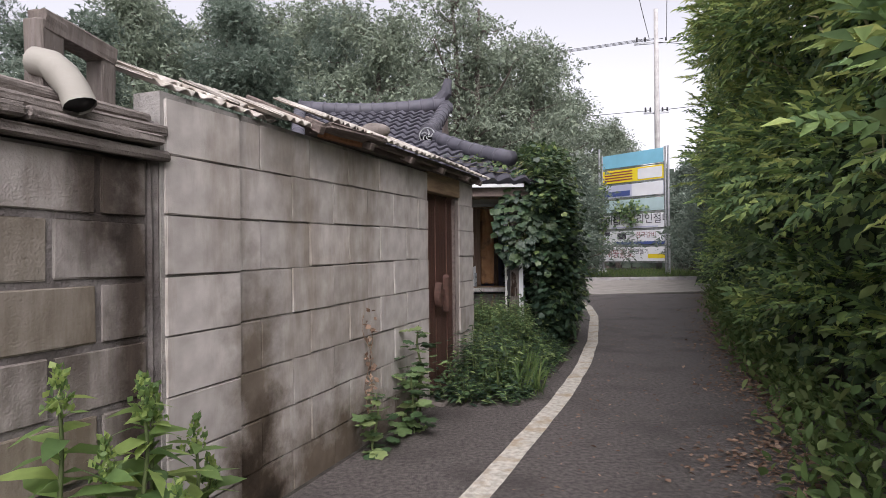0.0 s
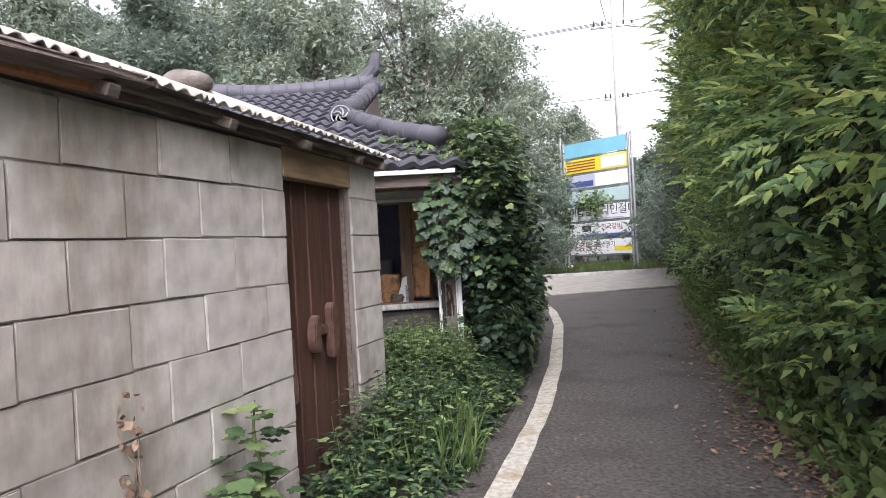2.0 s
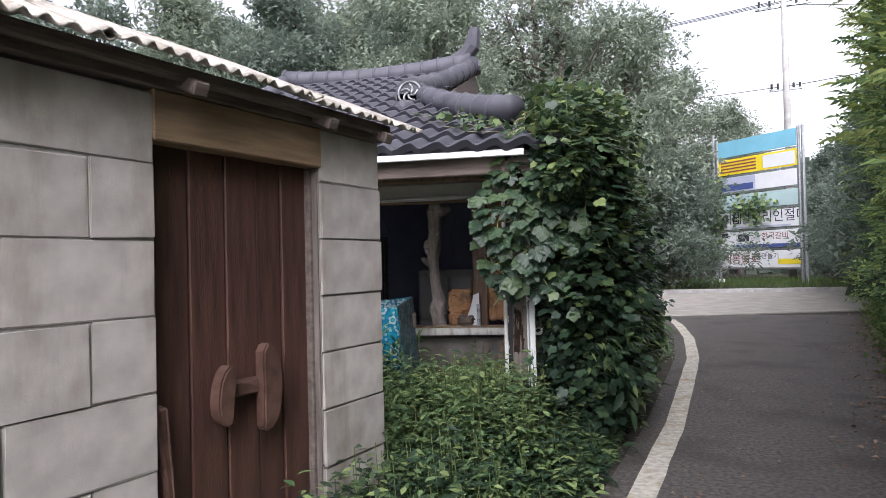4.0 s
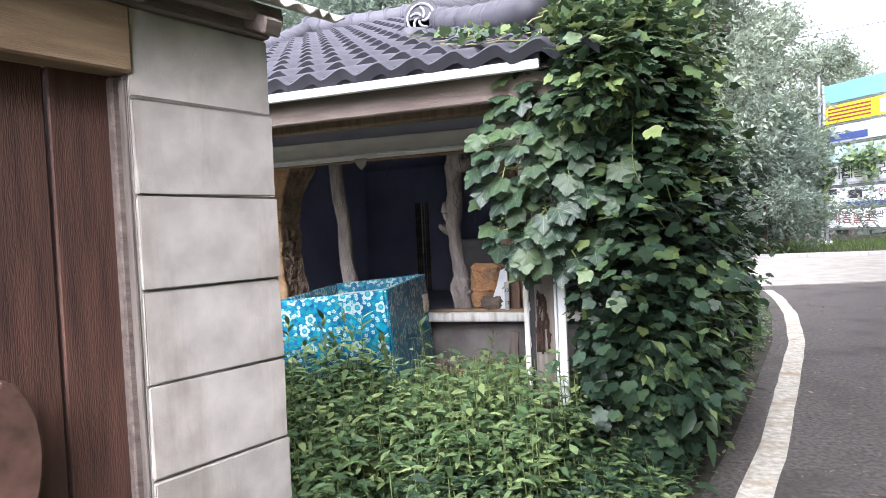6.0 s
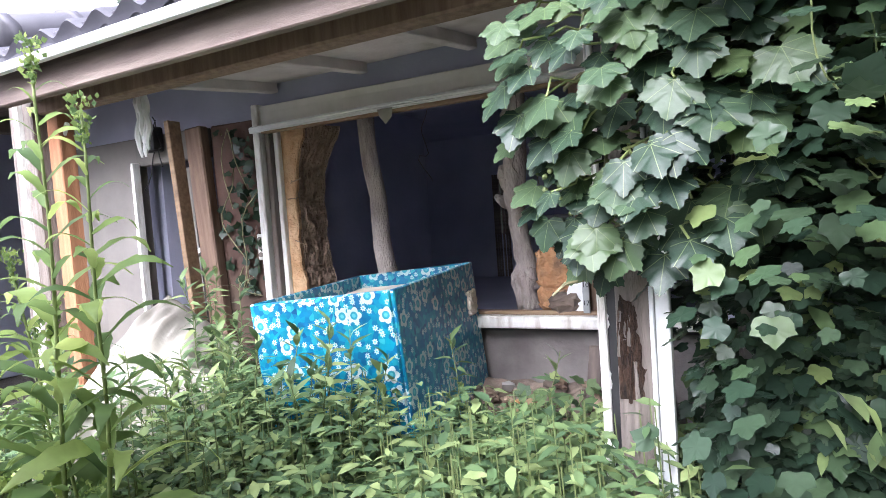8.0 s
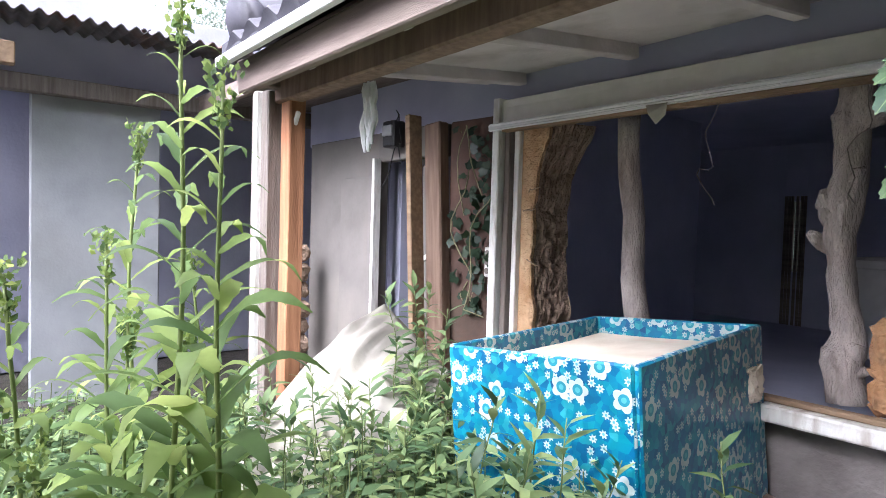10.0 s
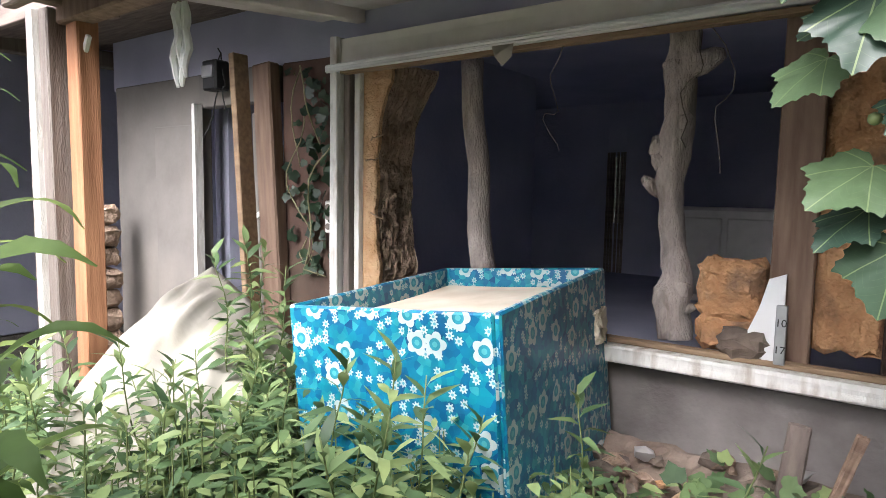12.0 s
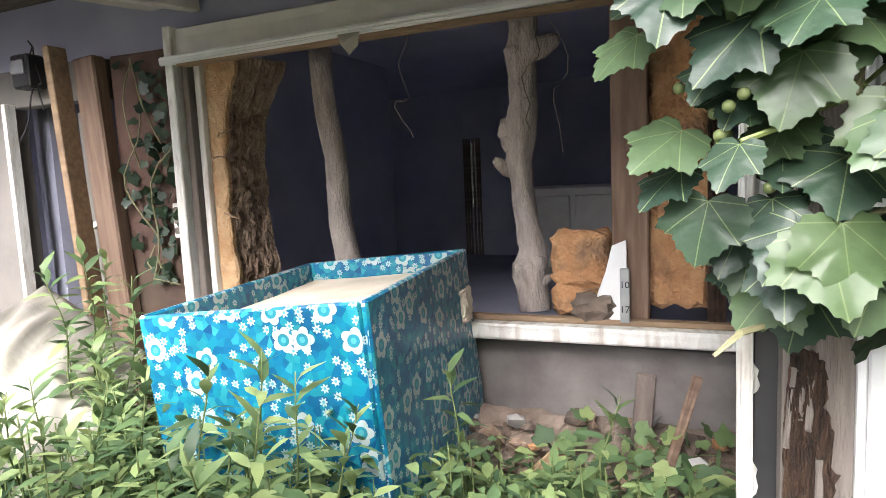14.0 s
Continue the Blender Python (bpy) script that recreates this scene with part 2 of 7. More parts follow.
M_FASCIA = mat("weathered_brown_fascia", [(0.16, 0.12, 0.105), (0.27, 0.215, 0.19)], 3, 0.85, 0.4, 50, stretch=(1, 8, 8), stain=(0.3, 0.25, 0.21), stain_amt=0.5)
M_GUTTER = mat("white_edge_strip", [(0.66, 0.67, 0.68), (0.8, 0.81, 0.82)], 4, 0.5, 0.05, 40, stain=(0.5, 0.48, 0.44), stain_amt=0.4)
M_WHITEWOOD = mat("peeling_white_paint", [(0.66, 0.64, 0.61), (0.8, 0.79, 0.76)], 7, 0.75, 0.4, 60, stretch=(4, 4, 1), stain=(0.3, 0.23, 0.17), stain_scale=5, stain_amt=0.75)
M_SOFFIT = mat("grey_soffit_board", [(0.52, 0.48, 0.5), (0.66, 0.62, 0.62)], 3, 0.9, 0.4, 40, stain=(0.2, 0.16, 0.15), stain_scale=2.5, stain_amt=0.6)
M_GREYWOOD = mat("weathered_grey_timber", [(0.12, 0.1, 0.088), (0.23, 0.2, 0.18)], 5, 0.88, 0.6, 50, stretch=(9, 9, 0.7), stain=(0.12, 0.09, 0.07), stain_amt=0.5)
M_ORANGEWOOD = mat("orange_brown_timber", [(0.25, 0.11, 0.055), (0.4, 0.19, 0.1)], 4, 0.75, 0.3, 40, stretch=(8, 8, 0.8))
M_BROWNWOOD = mat("brown_door_frame_wood", [(0.14, 0.085, 0.06), (0.25, 0.17, 0.125)], 4, 0.75, 0.3, 40, stretch=(8, 8, 0.8))
M_ROT = mat("rotten_wood", [(0.02, 0.013, 0.01), (0.1, 0.055, 0.035)], 18, 0.95, 1.0, 60, stretch=(5, 5, 1), dist=0.03)
M_LOG = mat("bare_grey_log", [(0.42, 0.36, 0.33), (0.62, 0.55, 0.5)], 9, 0.85, 0.8, 45, stretch=(3, 3, 0.8), stain=(0.17, 0.12, 0.09), stain_scale=6, stain_amt=0.6, dist=0.02)
M_MUD = mat("ochre_mud_plaster", [(0.42, 0.24, 0.12), (0.58, 0.4, 0.24)], 9, 0.95, 0.9, 50, stain=(0.34, 0.15, 0.07), stain_scale=4, stain_amt=0.6, dist=0.02)
M_MUDBRICK = mat("brown_mud_brick", [(0.21, 0.145, 0.105), (0.35, 0.255, 0.19)], 12, 0.95, 1.0, 60, spread=0.2, dist=0.02)
M_CLAY = mat("orange_clay_block", [(0.42, 0.21, 0.1), (0.55, 0.32, 0.17)], 10, 0.95, 0.9, 60, stain=(0.09, 0.065, 0.06), stain_scale=7, stain_amt=0.9, dist=0.02)
M_ROOM = mat("sooty_room_plaster", [(0.34, 0.35, 0.46), (0.45, 0.46, 0.57)], 2, 0.9, 0.3, 30)
M_BASEWALL = mat("grey_base_wall", [(0.13, 0.115, 0.11), (0.24, 0.22, 0.21)], 5, 0.9, 0.4, 50, stain=(0.09, 0.08, 0.075), stain_amt=0.6)
M_PANEL = mat("cream_wall_panel", [(0.13, 0.12, 0.11), (0.185, 0.172, 0.158)], 3, 0.7, 0.1, 40, stain=(0.22, 0.19, 0.16), stain_amt=0.4)
M_REDWALL = mat("red_brown_wall", [(0.065, 0.04, 0.032), (0.13, 0.072, 0.055)], 5, 0.85, 0.4, 40, stain=(0.06, 0.06, 0.04), stain_amt=0.6)
M_WHITEWALL = mat("whitewashed_wall", [(0.26, 0.275, 0.29), (0.36, 0.375, 0.39)], 3, 0.85, 0.2, 50, stain=(0.2, 0.2, 0.19), stain_amt=0.5)
M_CORR = mat("rusty_corrugated_iron", [(0.09, 0.085, 0.09), (0.2, 0.19, 0.2)], 5, 0.6, 0.3, 50, metal=0.3, stain=(0.2, 0.08, 0.04), stain_scale=3, stain_amt=0.6)
M_CLOTH = mat("cream_tarpaulin", [(0.25, 0.235, 0.205), (0.36, 0.34, 0.3)], 3, 0.75, 0.25, 30, stain=(0.5, 0.46, 0.36), stain_scale=2, stain_amt=0.4)
M_FOAM = mat("cream_lining", [(0.55, 0.47, 0.37), (0.7, 0.63, 0.53)], 6, 0.85, 0.2, 60)
M_STEEL = mat("galvanised_steel", [(0.3, 0.31, 0.32), (0.45, 0.46, 0.47)], 12, 0.4, 0.05, 60, metal=0.7)
M_POLE = mat("concrete_pole", [(0.3, 0.29, 0.28), (0.42, 0.41, 0.4)], 4, 0.85, 0.2, 60)
M_BLACK = mat("black_rubber", [(0.012, 0.012, 0.013), (0.03, 0.03, 0.032)], 6, 0.5, 0.1, 50)
M_PLASTIC = mat("aged_white_plastic", [(0.6, 0.58, 0.54), (0.7, 0.68, 0.64)], 10, 0.45, 0.05, 60)
M_BARK = mat("tree_bark", [(0.07, 0.058, 0.048), (0.17, 0.145, 0.125)], 8, 0.95, 0.9, 40, stretch=(3, 3, 0.6), dist=0.03)
M_PETIOLE = mat("pale_green_stalk", [(0.14, 0.19, 0.06), (0.28, 0.34, 0.13)], 10, 0.6, 0.1, 60)
M_STEM = mat("green_stem", [(0.07, 0.1, 0.035), (0.15, 0.18, 0.07)], 10, 0.6, 0.1, 60)
M_VINE = mat("woody_vine", [(0.16, 0.15, 0.08), (0.3, 0.28, 0.16)], 10, 0.7, 0.3, 60)
M_STONE = mat("rubble_stone", [(0.07, 0.055, 0.045), (0.19, 0.15, 0.125)], 9, 0.92, 0.6, 70, spread=0.3, stain=(0.2, 0.12, 0.08), stain_amt=0.5)
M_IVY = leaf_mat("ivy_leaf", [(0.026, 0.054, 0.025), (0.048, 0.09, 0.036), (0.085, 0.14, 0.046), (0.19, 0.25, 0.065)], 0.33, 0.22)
# same ivy leaf darkened, with shade put into the colour
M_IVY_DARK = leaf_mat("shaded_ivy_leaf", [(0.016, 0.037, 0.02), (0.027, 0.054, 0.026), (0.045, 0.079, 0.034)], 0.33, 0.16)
M_BIG = leaf_mat("veined_vine_leaf", [(0.024, 0.052, 0.027), (0.042, 0.08, 0.036), (0.07, 0.118, 0.045)], 0.36, 0.2, 0.3, veins=True)
M_BIG_LIGHT = leaf_mat("young_vine_leaf", [(0.05, 0.095, 0.036), (0.09, 0.145, 0.044)], 0.36, 0.35, 0.4, veins=True)
M_BIG_DARK = leaf_mat("dark_vine_leaf", [(0.018, 0.04, 0.024), (0.032, 0.062, 0.032)], 0.36, 0.14, 0.3, veins=True)
M_WEED = leaf_mat("weed_leaf", [(0.042, 0.085, 0.034), (0.078, 0.142, 0.048), (0.135, 0.21, 0.068), (0.25, 0.32, 0.1)], 0.45, 0.25)
M_TALL = leaf_mat("tall_weed_leaf", [(0.08, 0.15, 0.045), (0.155, 0.25, 0.06), (0.3, 0.4, 0.09)], 0.45, 0.48)
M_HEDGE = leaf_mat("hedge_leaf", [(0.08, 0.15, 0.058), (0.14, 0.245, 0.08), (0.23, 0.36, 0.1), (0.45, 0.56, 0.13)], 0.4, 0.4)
# brighter copy of the hedge leaf, with sunlight put into the colour
M_HEDGE_TOP = leaf_mat("sunlit_hedge_leaf", [(0.12, 0.19, 0.05), (0.2, 0.28, 0.065), (0.33, 0.38, 0.09)], 0.45, 0.4)
M_TREE = leaf_mat("tree_leaf", [(0.14, 0.175, 0.115), (0.19, 0.235, 0.15), (0.25, 0.295, 0.185)], 0.75, 0.28, 0.08)
M_TREE_DARK = leaf_mat("dark_tree_leaf", [(0.105, 0.14, 0.1), (0.145, 0.19, 0.13), (0.195, 0.24, 0.165)], 0.7, 0.32, 0.12)
M_GRASS = leaf_mat("grass_blade", [(0.06, 0.11, 0.025), (0.1, 0.17, 0.04), (0.17, 0.22, 0.06)], 0.6, 0.3)
M_DEAD = leaf_mat("dead_leaf", [(0.11, 0.065, 0.035), (0.22, 0.135, 0.075), (0.36, 0.25, 0.15)], 0.8, 0.1)
# dark colour for the shade deep among the leaves
M_SHADE = mat("foliage_shade", [(0.035, 0.052, 0.03), (0.065, 0.09, 0.045)], 6, 0.95, 0.8, 25, dist=0.05)


# ---- helpers of this scene ----
def thing(name, label, category, group="", kind="", m=None):
    ob = new(name)
    ob.empty_display_size = 0.1
    if m is not None:
        ob.matrix_world = m
    return tagged(ob, label, category, group, kind)


def mesh_of(bm, name, mats, smooth=False):
    me = bpy.data.meshes.new(name)
    bm.normal_update()
    bm.to_mesh(me)
    bm.free()
    for m in mats if isinstance(mats, (list, tuple)) else [mats]:
        me.materials.append(m)
    if smooth:
        for p in me.polygons:
            p.use_smooth = True
    return me


def part(name, bm, mats, parent=None, label="", m=None, smooth=False):
    ob = new(name, mesh_of(bm, name, mats, smooth) if isinstance(bm, bmesh.types.BMesh) else bm)
    if parent is not None:
        ob.parent = parent
    if m is not None:
        ob.matrix_basis = m
    if label:
        ob["label"] = label
    return ob


def box(sx, sy, sz, bevel=0.004, at=(0, 0, 0), bm=None, turn=None, rough=0.0, cuts=0):
    """A bevelled box, centred at 'at'."""
    one = bmesh.new()
    bmesh.ops.create_cube(one, size=1)
    bmesh.ops.scale(one, vec=(sx, sy, sz), verts=one.verts)
    if cuts:
        bmesh.ops.subdivide_edges(one, edges=one.edges, cuts=cuts, use_grid_fill=True)
    if bevel:
        bmesh.ops.bevel(one, geom=one.edges[:] if not cuts else [e for e in one.edges if e.calc_face_angle(0) > 1], offset=bevel, segments=1, affect="EDGES")
    if rough:
        for v in one.verts:
            v.co += Vector((random.uniform(-1, 1), random.uniform(-1, 1), random.uniform(-1, 1))) * rough
    mm = Matrix.Translation(at) @ (turn if turn is not None else Matrix.Identity(4))
    bmesh.ops.transform(one, matrix=mm, verts=one.verts)
    if bm is None:
        return one
    me = bpy.data.meshes.new("scratch")
    one.to_mesh(me)
    one.free()
    bm.from_mesh(me)
    bpy.data.meshes.remove(me)
    return bm


def tube(pts, radii, seg=8, bm=None, lump=0.0, cap=True):
    """A tube along points with a radius at each; lump makes it knotty."""
    bm = bm or bmesh.new()
    pts = [Vector(p) for p in pts]
    rings = []
    ref = Vector((0.13, 0.91, 0.3)).normalized()
    for i, p in enumerate(pts):
        d = (pts[min(i + 1, len(pts) - 1)] - pts[max(i - 1, 0)]).normalized()
        a = d.cross(ref)
        if a.length < 0.05:
            a = d.cross(Vector((1, 0, 0)))
        a.normalize()
        b = d.cross(a)
        r = radii[i] if isinstance(radii, (list, tuple)) else radii
        ring = []
        for k in range(seg):
            t = 2 * math.pi * k / seg
            q = r
            if lump:
                q *= 1 + lump * noise.noise(p * 9 + Vector((math.cos(t), math.sin(t), 0)) * 1.3)
            ring.append(bm.verts.new(p + (a * math.cos(t) + b * math.sin(t)) * q))
        rings.append(ring)
    for r0, r1 in zip(rings, rings[1:]):
        for k in range(seg):
            bm.faces.new((r0[k], r0[(k + 1) % seg], r1[(k + 1) % seg], r1[k]))
    if cap:
        bm.faces.new(rings[0][::-1])
        bm.faces.new(rings[-1])
    return bm


def curve_pts(a, b, n, sag=0.0, wob=0.0, seed=0):
    a, b = Vector(a), Vector(b)
    out = []
    for i in range(n + 1):
        t = i / n
        p = a.lerp(b, t) + Vector((0, 0, -4 * sag * t * (1 - t)))
        if wob and 0 < i:
            p += Vector((noise.noise((t * 3, seed, 1.7)), noise.noise((t * 3, seed, 7.7)), noise.noise((t * 3, seed, 13.1)))) * wob
        out.append(p)
    return out


def sheet(verts, faces):
    bm = bmesh.new()
    vs = [bm.verts.new(v) for v in verts]
    for f in faces:
        bm.faces.new([vs[i] for i in f])
    return bm


def slab(pts, z0, z1):
    """A flat slab over a polygon."""
    n = len(pts)
    vs = [(x, y, z0) for x, y in pts] + [(x, y, z1) for x, y in pts]
    return sheet(vs, [tuple(range(n))[::-1], tuple(range(n, 2 * n))] + [(i, (i + 1) % n, n + (i + 1) % n, n + i) for i in range(n)])


def ribbon(left, right, z):
    n = len(left)
    return sheet([(x, y, z) for x, y in left] + [(x, y, z) for x, y in right], [(i, n + i, n + i + 1, i + 1) for i in range(n - 1)])


# leaf outlines: points of one leaf, tip along +y, and its triangles
def lance(w=0.26, fold=0.06, droop=0.12):
    v = [(0, 0, 0), (-w * 0.8, 0.3, fold), (0, 0.32, 0), (w * 0.8, 0.3, fold), (-w * 0.75, 0.62, fold - droop * 0.4), (0, 0.64, -droop * 0.4), (w * 0.75, 0.62, fold - droop * 0.4), (0, 1, -droop)]
    return np.array(v), [(0, 2, 1), (0, 3, 2), (1, 2, 5), (1, 5, 4), (2, 3, 6), (2, 6, 5), (4, 5, 7), (5, 6, 7)]


def diamond(w=0.3):
    return np.array([(0, 0, 0), (-w, 0.45, 0.06), (0, 1, -0.08), (w, 0.45, 0.06)]), [(0, 3, 2), (0, 2, 1)]


def lobed():
    """A three-lobed vine leaf with a toothed rim, cupped along its veins."""
    rim = [(0, 0.04), (-0.2, -0.08), (-0.42, 0.0), (-0.52, 0.2), (-0.52, 0.36), (-0.58, 0.54), (-0.42, 0.58), (-0.3, 0.64), (-0.25, 0.76), (-0.12, 0.88), (0, 1.04)]
    rim = rim + [(-x, y) for x, y in rim[-2:0:-1]]
    v = [(0, 0.34, 0.0)]
    for i, (x, y) in enumerate(rim):
        v.append((x, y, 0.05 * math.cos(i * 2.4) - 0.16 * (abs(x) ** 2) - 0.1 * max(0, y - 0.5) ** 2 + 0.04))
    n = len(rim)
    return np.array(v), [(0, 1 + (i + 1) % n, 1 + i) for i in range(n)]


def spray(k=5, w=0.13, seed=0):
    """A twig with pairs of leaflets, made as one outline."""
    rs = np.random.RandomState(seed)
    v, f = [], []
    for i in range(k):
        y = 0.12 + 0.8 * i / k
        for sgn in (-1, 1):
            b = len(v)
            L = 0.34 * (1 - 0.35 * i / k) * rs.uniform(0.8, 1.15)
            a = rs.uniform(0.55, 0.95)
            d = np.array([sgn * math.cos(a), math.sin(a)])
            s = np.array([-d[1], d[0]]) * w * 0.6
            z = rs.uniform(-0.05, 0.05)
            v += [(0, y, 0), (d[0] * L * 0.5 + s[0], y + d[1] * L * 0.5 + s[1], z + 0.03), (d[0] * L, y + d[1] * L, z - 0.05), (d[0] * L * 0.5 - s[0], y + d[1] * L * 0.5 - s[1], z + 0.03)]
            f += [(b, b + 3, b + 2), (b, b + 2, b + 1)]
    b = len(v)
    v += [(0, 0.85, 0), (-w * 0.6, 1.0, 0.02), (0, 1.2, -0.06), (w * 0.6, 1.0, 0.02)]
    f += [(b, b + 3, b + 2), (b, b + 2, b + 1)]
    return np.array(v), f


def tuft(k=8, w=0.16, seed=0):
    """A loose tuft of small pointed leaves, a triangle each."""
    rs = np.random.RandomState(seed)
    v, f = [], []
    for i in range(k):
        c = rs.uniform(-0.5, 0.5, 3) * np.array([1, 1, 0.5]) + np.array([0, 0.5, 0])
        d = rs.normal(0, 1, 3) * np.array([1, 1, 0.5]) + np.array([0, 0.6, -0.2])
        d /= np.linalg.norm(d)
        side = np.cross(d, rs.normal(0, 0.4, 3) + np.array([0, 0, 1]))
        side /= np.linalg.norm(side)
        b = len(v)
        v += [tuple(c - side * w * 0.5), tuple(c + side * w * 0.5), tuple(c + d * w * 2.3)]
        f.append((b, b + 1, b + 2))
    return np.array(v), f


def leaves(name, shape, pos, tip, up, size, mats, rng, index=None):
    """One mesh of many leaves: places, tip directions, faces' directions and sizes as arrays."""
    v, f = shape
    f = np.array(f)
    n = len(pos)
    tip = tip / (np.linalg.norm(tip, axis=1, keepdims=True) + 1e-9)
    side = np.cross(tip, up)
    side /= np.linalg.norm(side, axis=1, keepdims=True) + 1e-9
    nor = np.cross(side, tip)
    w = rng.uniform(0.8, 1.2, n)
    loc = v[None] * size[:, None, None]
    co = pos[:, None] + loc[..., 0:1] * w[:, None, None] * side[:, None] + loc[..., 1:2] * tip[:, None] + loc[..., 2:3] * nor[:, None]
    tri = (f[None] + (np.arange(n) * len(v))[:, None, None]).reshape(-1, 3)
    me = bpy.data.meshes.new(name)
    me.vertices.add(n * len(v))
    me.vertices.foreach_set("co", co.reshape(-1).astype(np.float32))
    me.loops.add(tri.size)
    me.loops.foreach_set("vertex_index", tri.reshape(-1).astype(np.int32))
    me.polygons.add(len(tri))
    me.polygons.foreach_set("loop_start", np.arange(0, tri.size, 3, dtype=np.int32))
    for m in mats:
        me.materials.append(m)
    if index is not None:
        me.polygons.foreach_set("material_index", np.repeat(index, len(f)).astype(np.int32))
    me.update()
    me.validate()
    return me


# ---- ground, road ----
def left_edge(y):
    """x of the painted line's left side."""
    return float(np.interp(y, [-6, 0, 3.2, 4.5, 5.6, 7.0, 8.75, 10, 12, 14, 16, 18], [-1.6, -0.75, 0.3, 0.78, 1.17, 1.6, 2.06, 2.33, 2.76, 3.05, 3.2, 3.2]))


def right_edge(y):
    return float(np.interp(y, [-6, 0, 3.2, 5, 8.7, 14, 19.5], [1.2, 1.45, 2.3, 3.0, 4.2, 6.15, 8.3]))


ground = tagged(part("ground", slab([(-300, -200), (300, -200), (300, 400), (-300, 400)], -0.4, -0.012), M_SOIL), "dark bare soil and weedy verge reaching the horizon", "ground", kind="structure")
ys = [-6 + 0.5 * i for i in range(49)]
road = part("road", ribbon([(min(left_edge(y) - 0.15, 0.5 + (y - 6.375) * 0.3425) if y < 6.5 else left_edge(y) - 0.15, y) for y in ys], [(right_edge(y) + 0.5, y) for y in ys], 0.0), M_ASPHALT)
tagged(road, "narrow dark grey asphalt lane, damp and worn", "road", kind="structure")
ysl = [-6 + 0.25 * i for i in range(93)]
wob = lambda y, k: 0.012 * noise.noise((y * 3.1, k, 0.4)) + 0.008 * noise.noise((y * 11, k, 2.0))
line = part("road_line", ribbon([(left_edge(y) + wob(y, 1), y) for y in ysl], [(left_edge(y) + 0.155 + wob(y, 5), y) for y in ysl], 0.005), M_LINE)
tagged(line, "worn white painted edge line with yellowish stains", "road line", kind="structure")
cross = part("road", slab([(-30, 17.6), (3.1, 17.6), (8.0, 19.0), (40, 26), (60, 33), (60, 41), (30, 33.5), (10.5, 26.5), (-30, 24.5)], -0.1, 0.012), M_CONCRETE)
tagged(cross, "pale concrete cross road at the end of the lane", "road", kind="structure")
kerb_pts = [(-30, 24.4), (-8, 25.3), (4, 25.9), (10.5, 26.4), (11.2, 27.2)]
kerb = thing("kerb", "grey concrete kerb along the grass verge", "kerb", kind="structure")
for a, b in zip(kerb_pts, kerb_pts[1:]):
    d = Vector((b[0] - a[0], b[1] - a[1], 0))
    k = max(1, round(d.length / 1.5))
    for i in range(k):
        c = Vector((a[0], a[1], 0.06)) + d * ((i + 0.5) / k)
        part("kerb_stone", box(d.length / k - 0.01, 0.16, 0.16, 0.015), M_POLE, kerb, m=Matrix.Translation(c) @ Matrix.Rotation(math.atan2(d.y, d.x), 4, "Z"))
verge = part("grass_verge", slab([(-30, 24.5), (-8, 25.4), (4, 26.0), (10.4, 26.5), (11.1, 27.3), (11, 60), (-30, 60)], -0.1, 0.12), M_SOIL)
tagged(verge, "grassy verge round the notice board", "verge", kind="structure")

# ---- boundary wall of cement blocks ----
WALL = Matrix(((-0.324, 0.946, 0, 0.45), (-0.946, -0.324, 0, 6.375), (0, 0, 1, 0), (0, 0, 0, 1)))   # x along the wall towards the start, y to the lane
rows_z = [1.944] + [1.7125 - 0.2465 * k for k in range(0, 8)]
rows_z.append(-0.14)
core = bmesh.new()
box(0.42, 0.128, 2.04, 0, (0.215, -0.0735, 0.91), core)
box(2.38, 0.128, 2.04, 0, (2.39, -0.0735, 0.91), core)
box(0.47, 0.14, 2.04, 0, (3.81, -0.06, 0.90), core)
wall = part("wall_lane", core, M_MORTAR, m=WALL)
tagged(wall, "unpainted grey cement block wall with stained mortar joints", "wall", kind="structure")
rb = random.Random(4)


def block(parent, s0, s1, z0, z1, y=0.0, depth=0.15, joint=0.0034, m=M_BLOCK, tilt=0.4):
    w, h = s1 - s0 - 2 * joint, z1 - z0 - 2 * joint
    bm = bmesh.new()
    bmesh.ops.create_cube(bm, size=1)
    bmesh.ops.scale(bm, vec=(w, depth, h), verts=bm.verts)
    bmesh.ops.bevel(bm, geom=bm.edges[:], offset=0.0035, segments=2, affect="EDGES")
    for v in bm.verts:
        v.co += Vector((rb.uniform(-1, 1), rb.uniform(-1, 1), rb.uniform(-1, 1))) * 0.0022
    return part("block", bm, m, parent, m=Matrix.Translation(((s0 + s1) / 2, y - depth / 2 + rb.uniform(-0.004, 0.004), (z0 + z1) / 2)) @ Matrix.Rotation(radians(rb.uniform(-tilt, tilt)), 4, "Y"))


for i in range(9):
    z1, z0 = rows_z[i], rows_z[i + 1]
    block(wall, 0.0, 0.425, z0, z1, tilt=0.3)                       # pier beside the door
    cut = [1.2] + ([1.645, 2.09, 2.52, 2.96, 3.4, 3.572] if i % 2 == 0 else [1.411, 1.864, 2.272, 2.712, 3.135, 3.572])
    for a, b in zip(cut, cut[1:]):
        block(wall, a, b, z0 - 0.012 * a, z1 - 0.012 * a, m=M_BLOCK)
    block(wall, 3.576, 4.028, z0 - 0.045, z1 - 0.045, y=0.022, m=M_BLOCK if i < 8 else M_BLOCK_OLD, tilt=0.6)
mort = part("mortar_strip", box(0.07, 0.13, 1.95, 0.01, cuts=3, rough=0.006), M_MORTAR_OLD, wall, m=Matrix.Translation((4.06, -0.06, 0.82)))

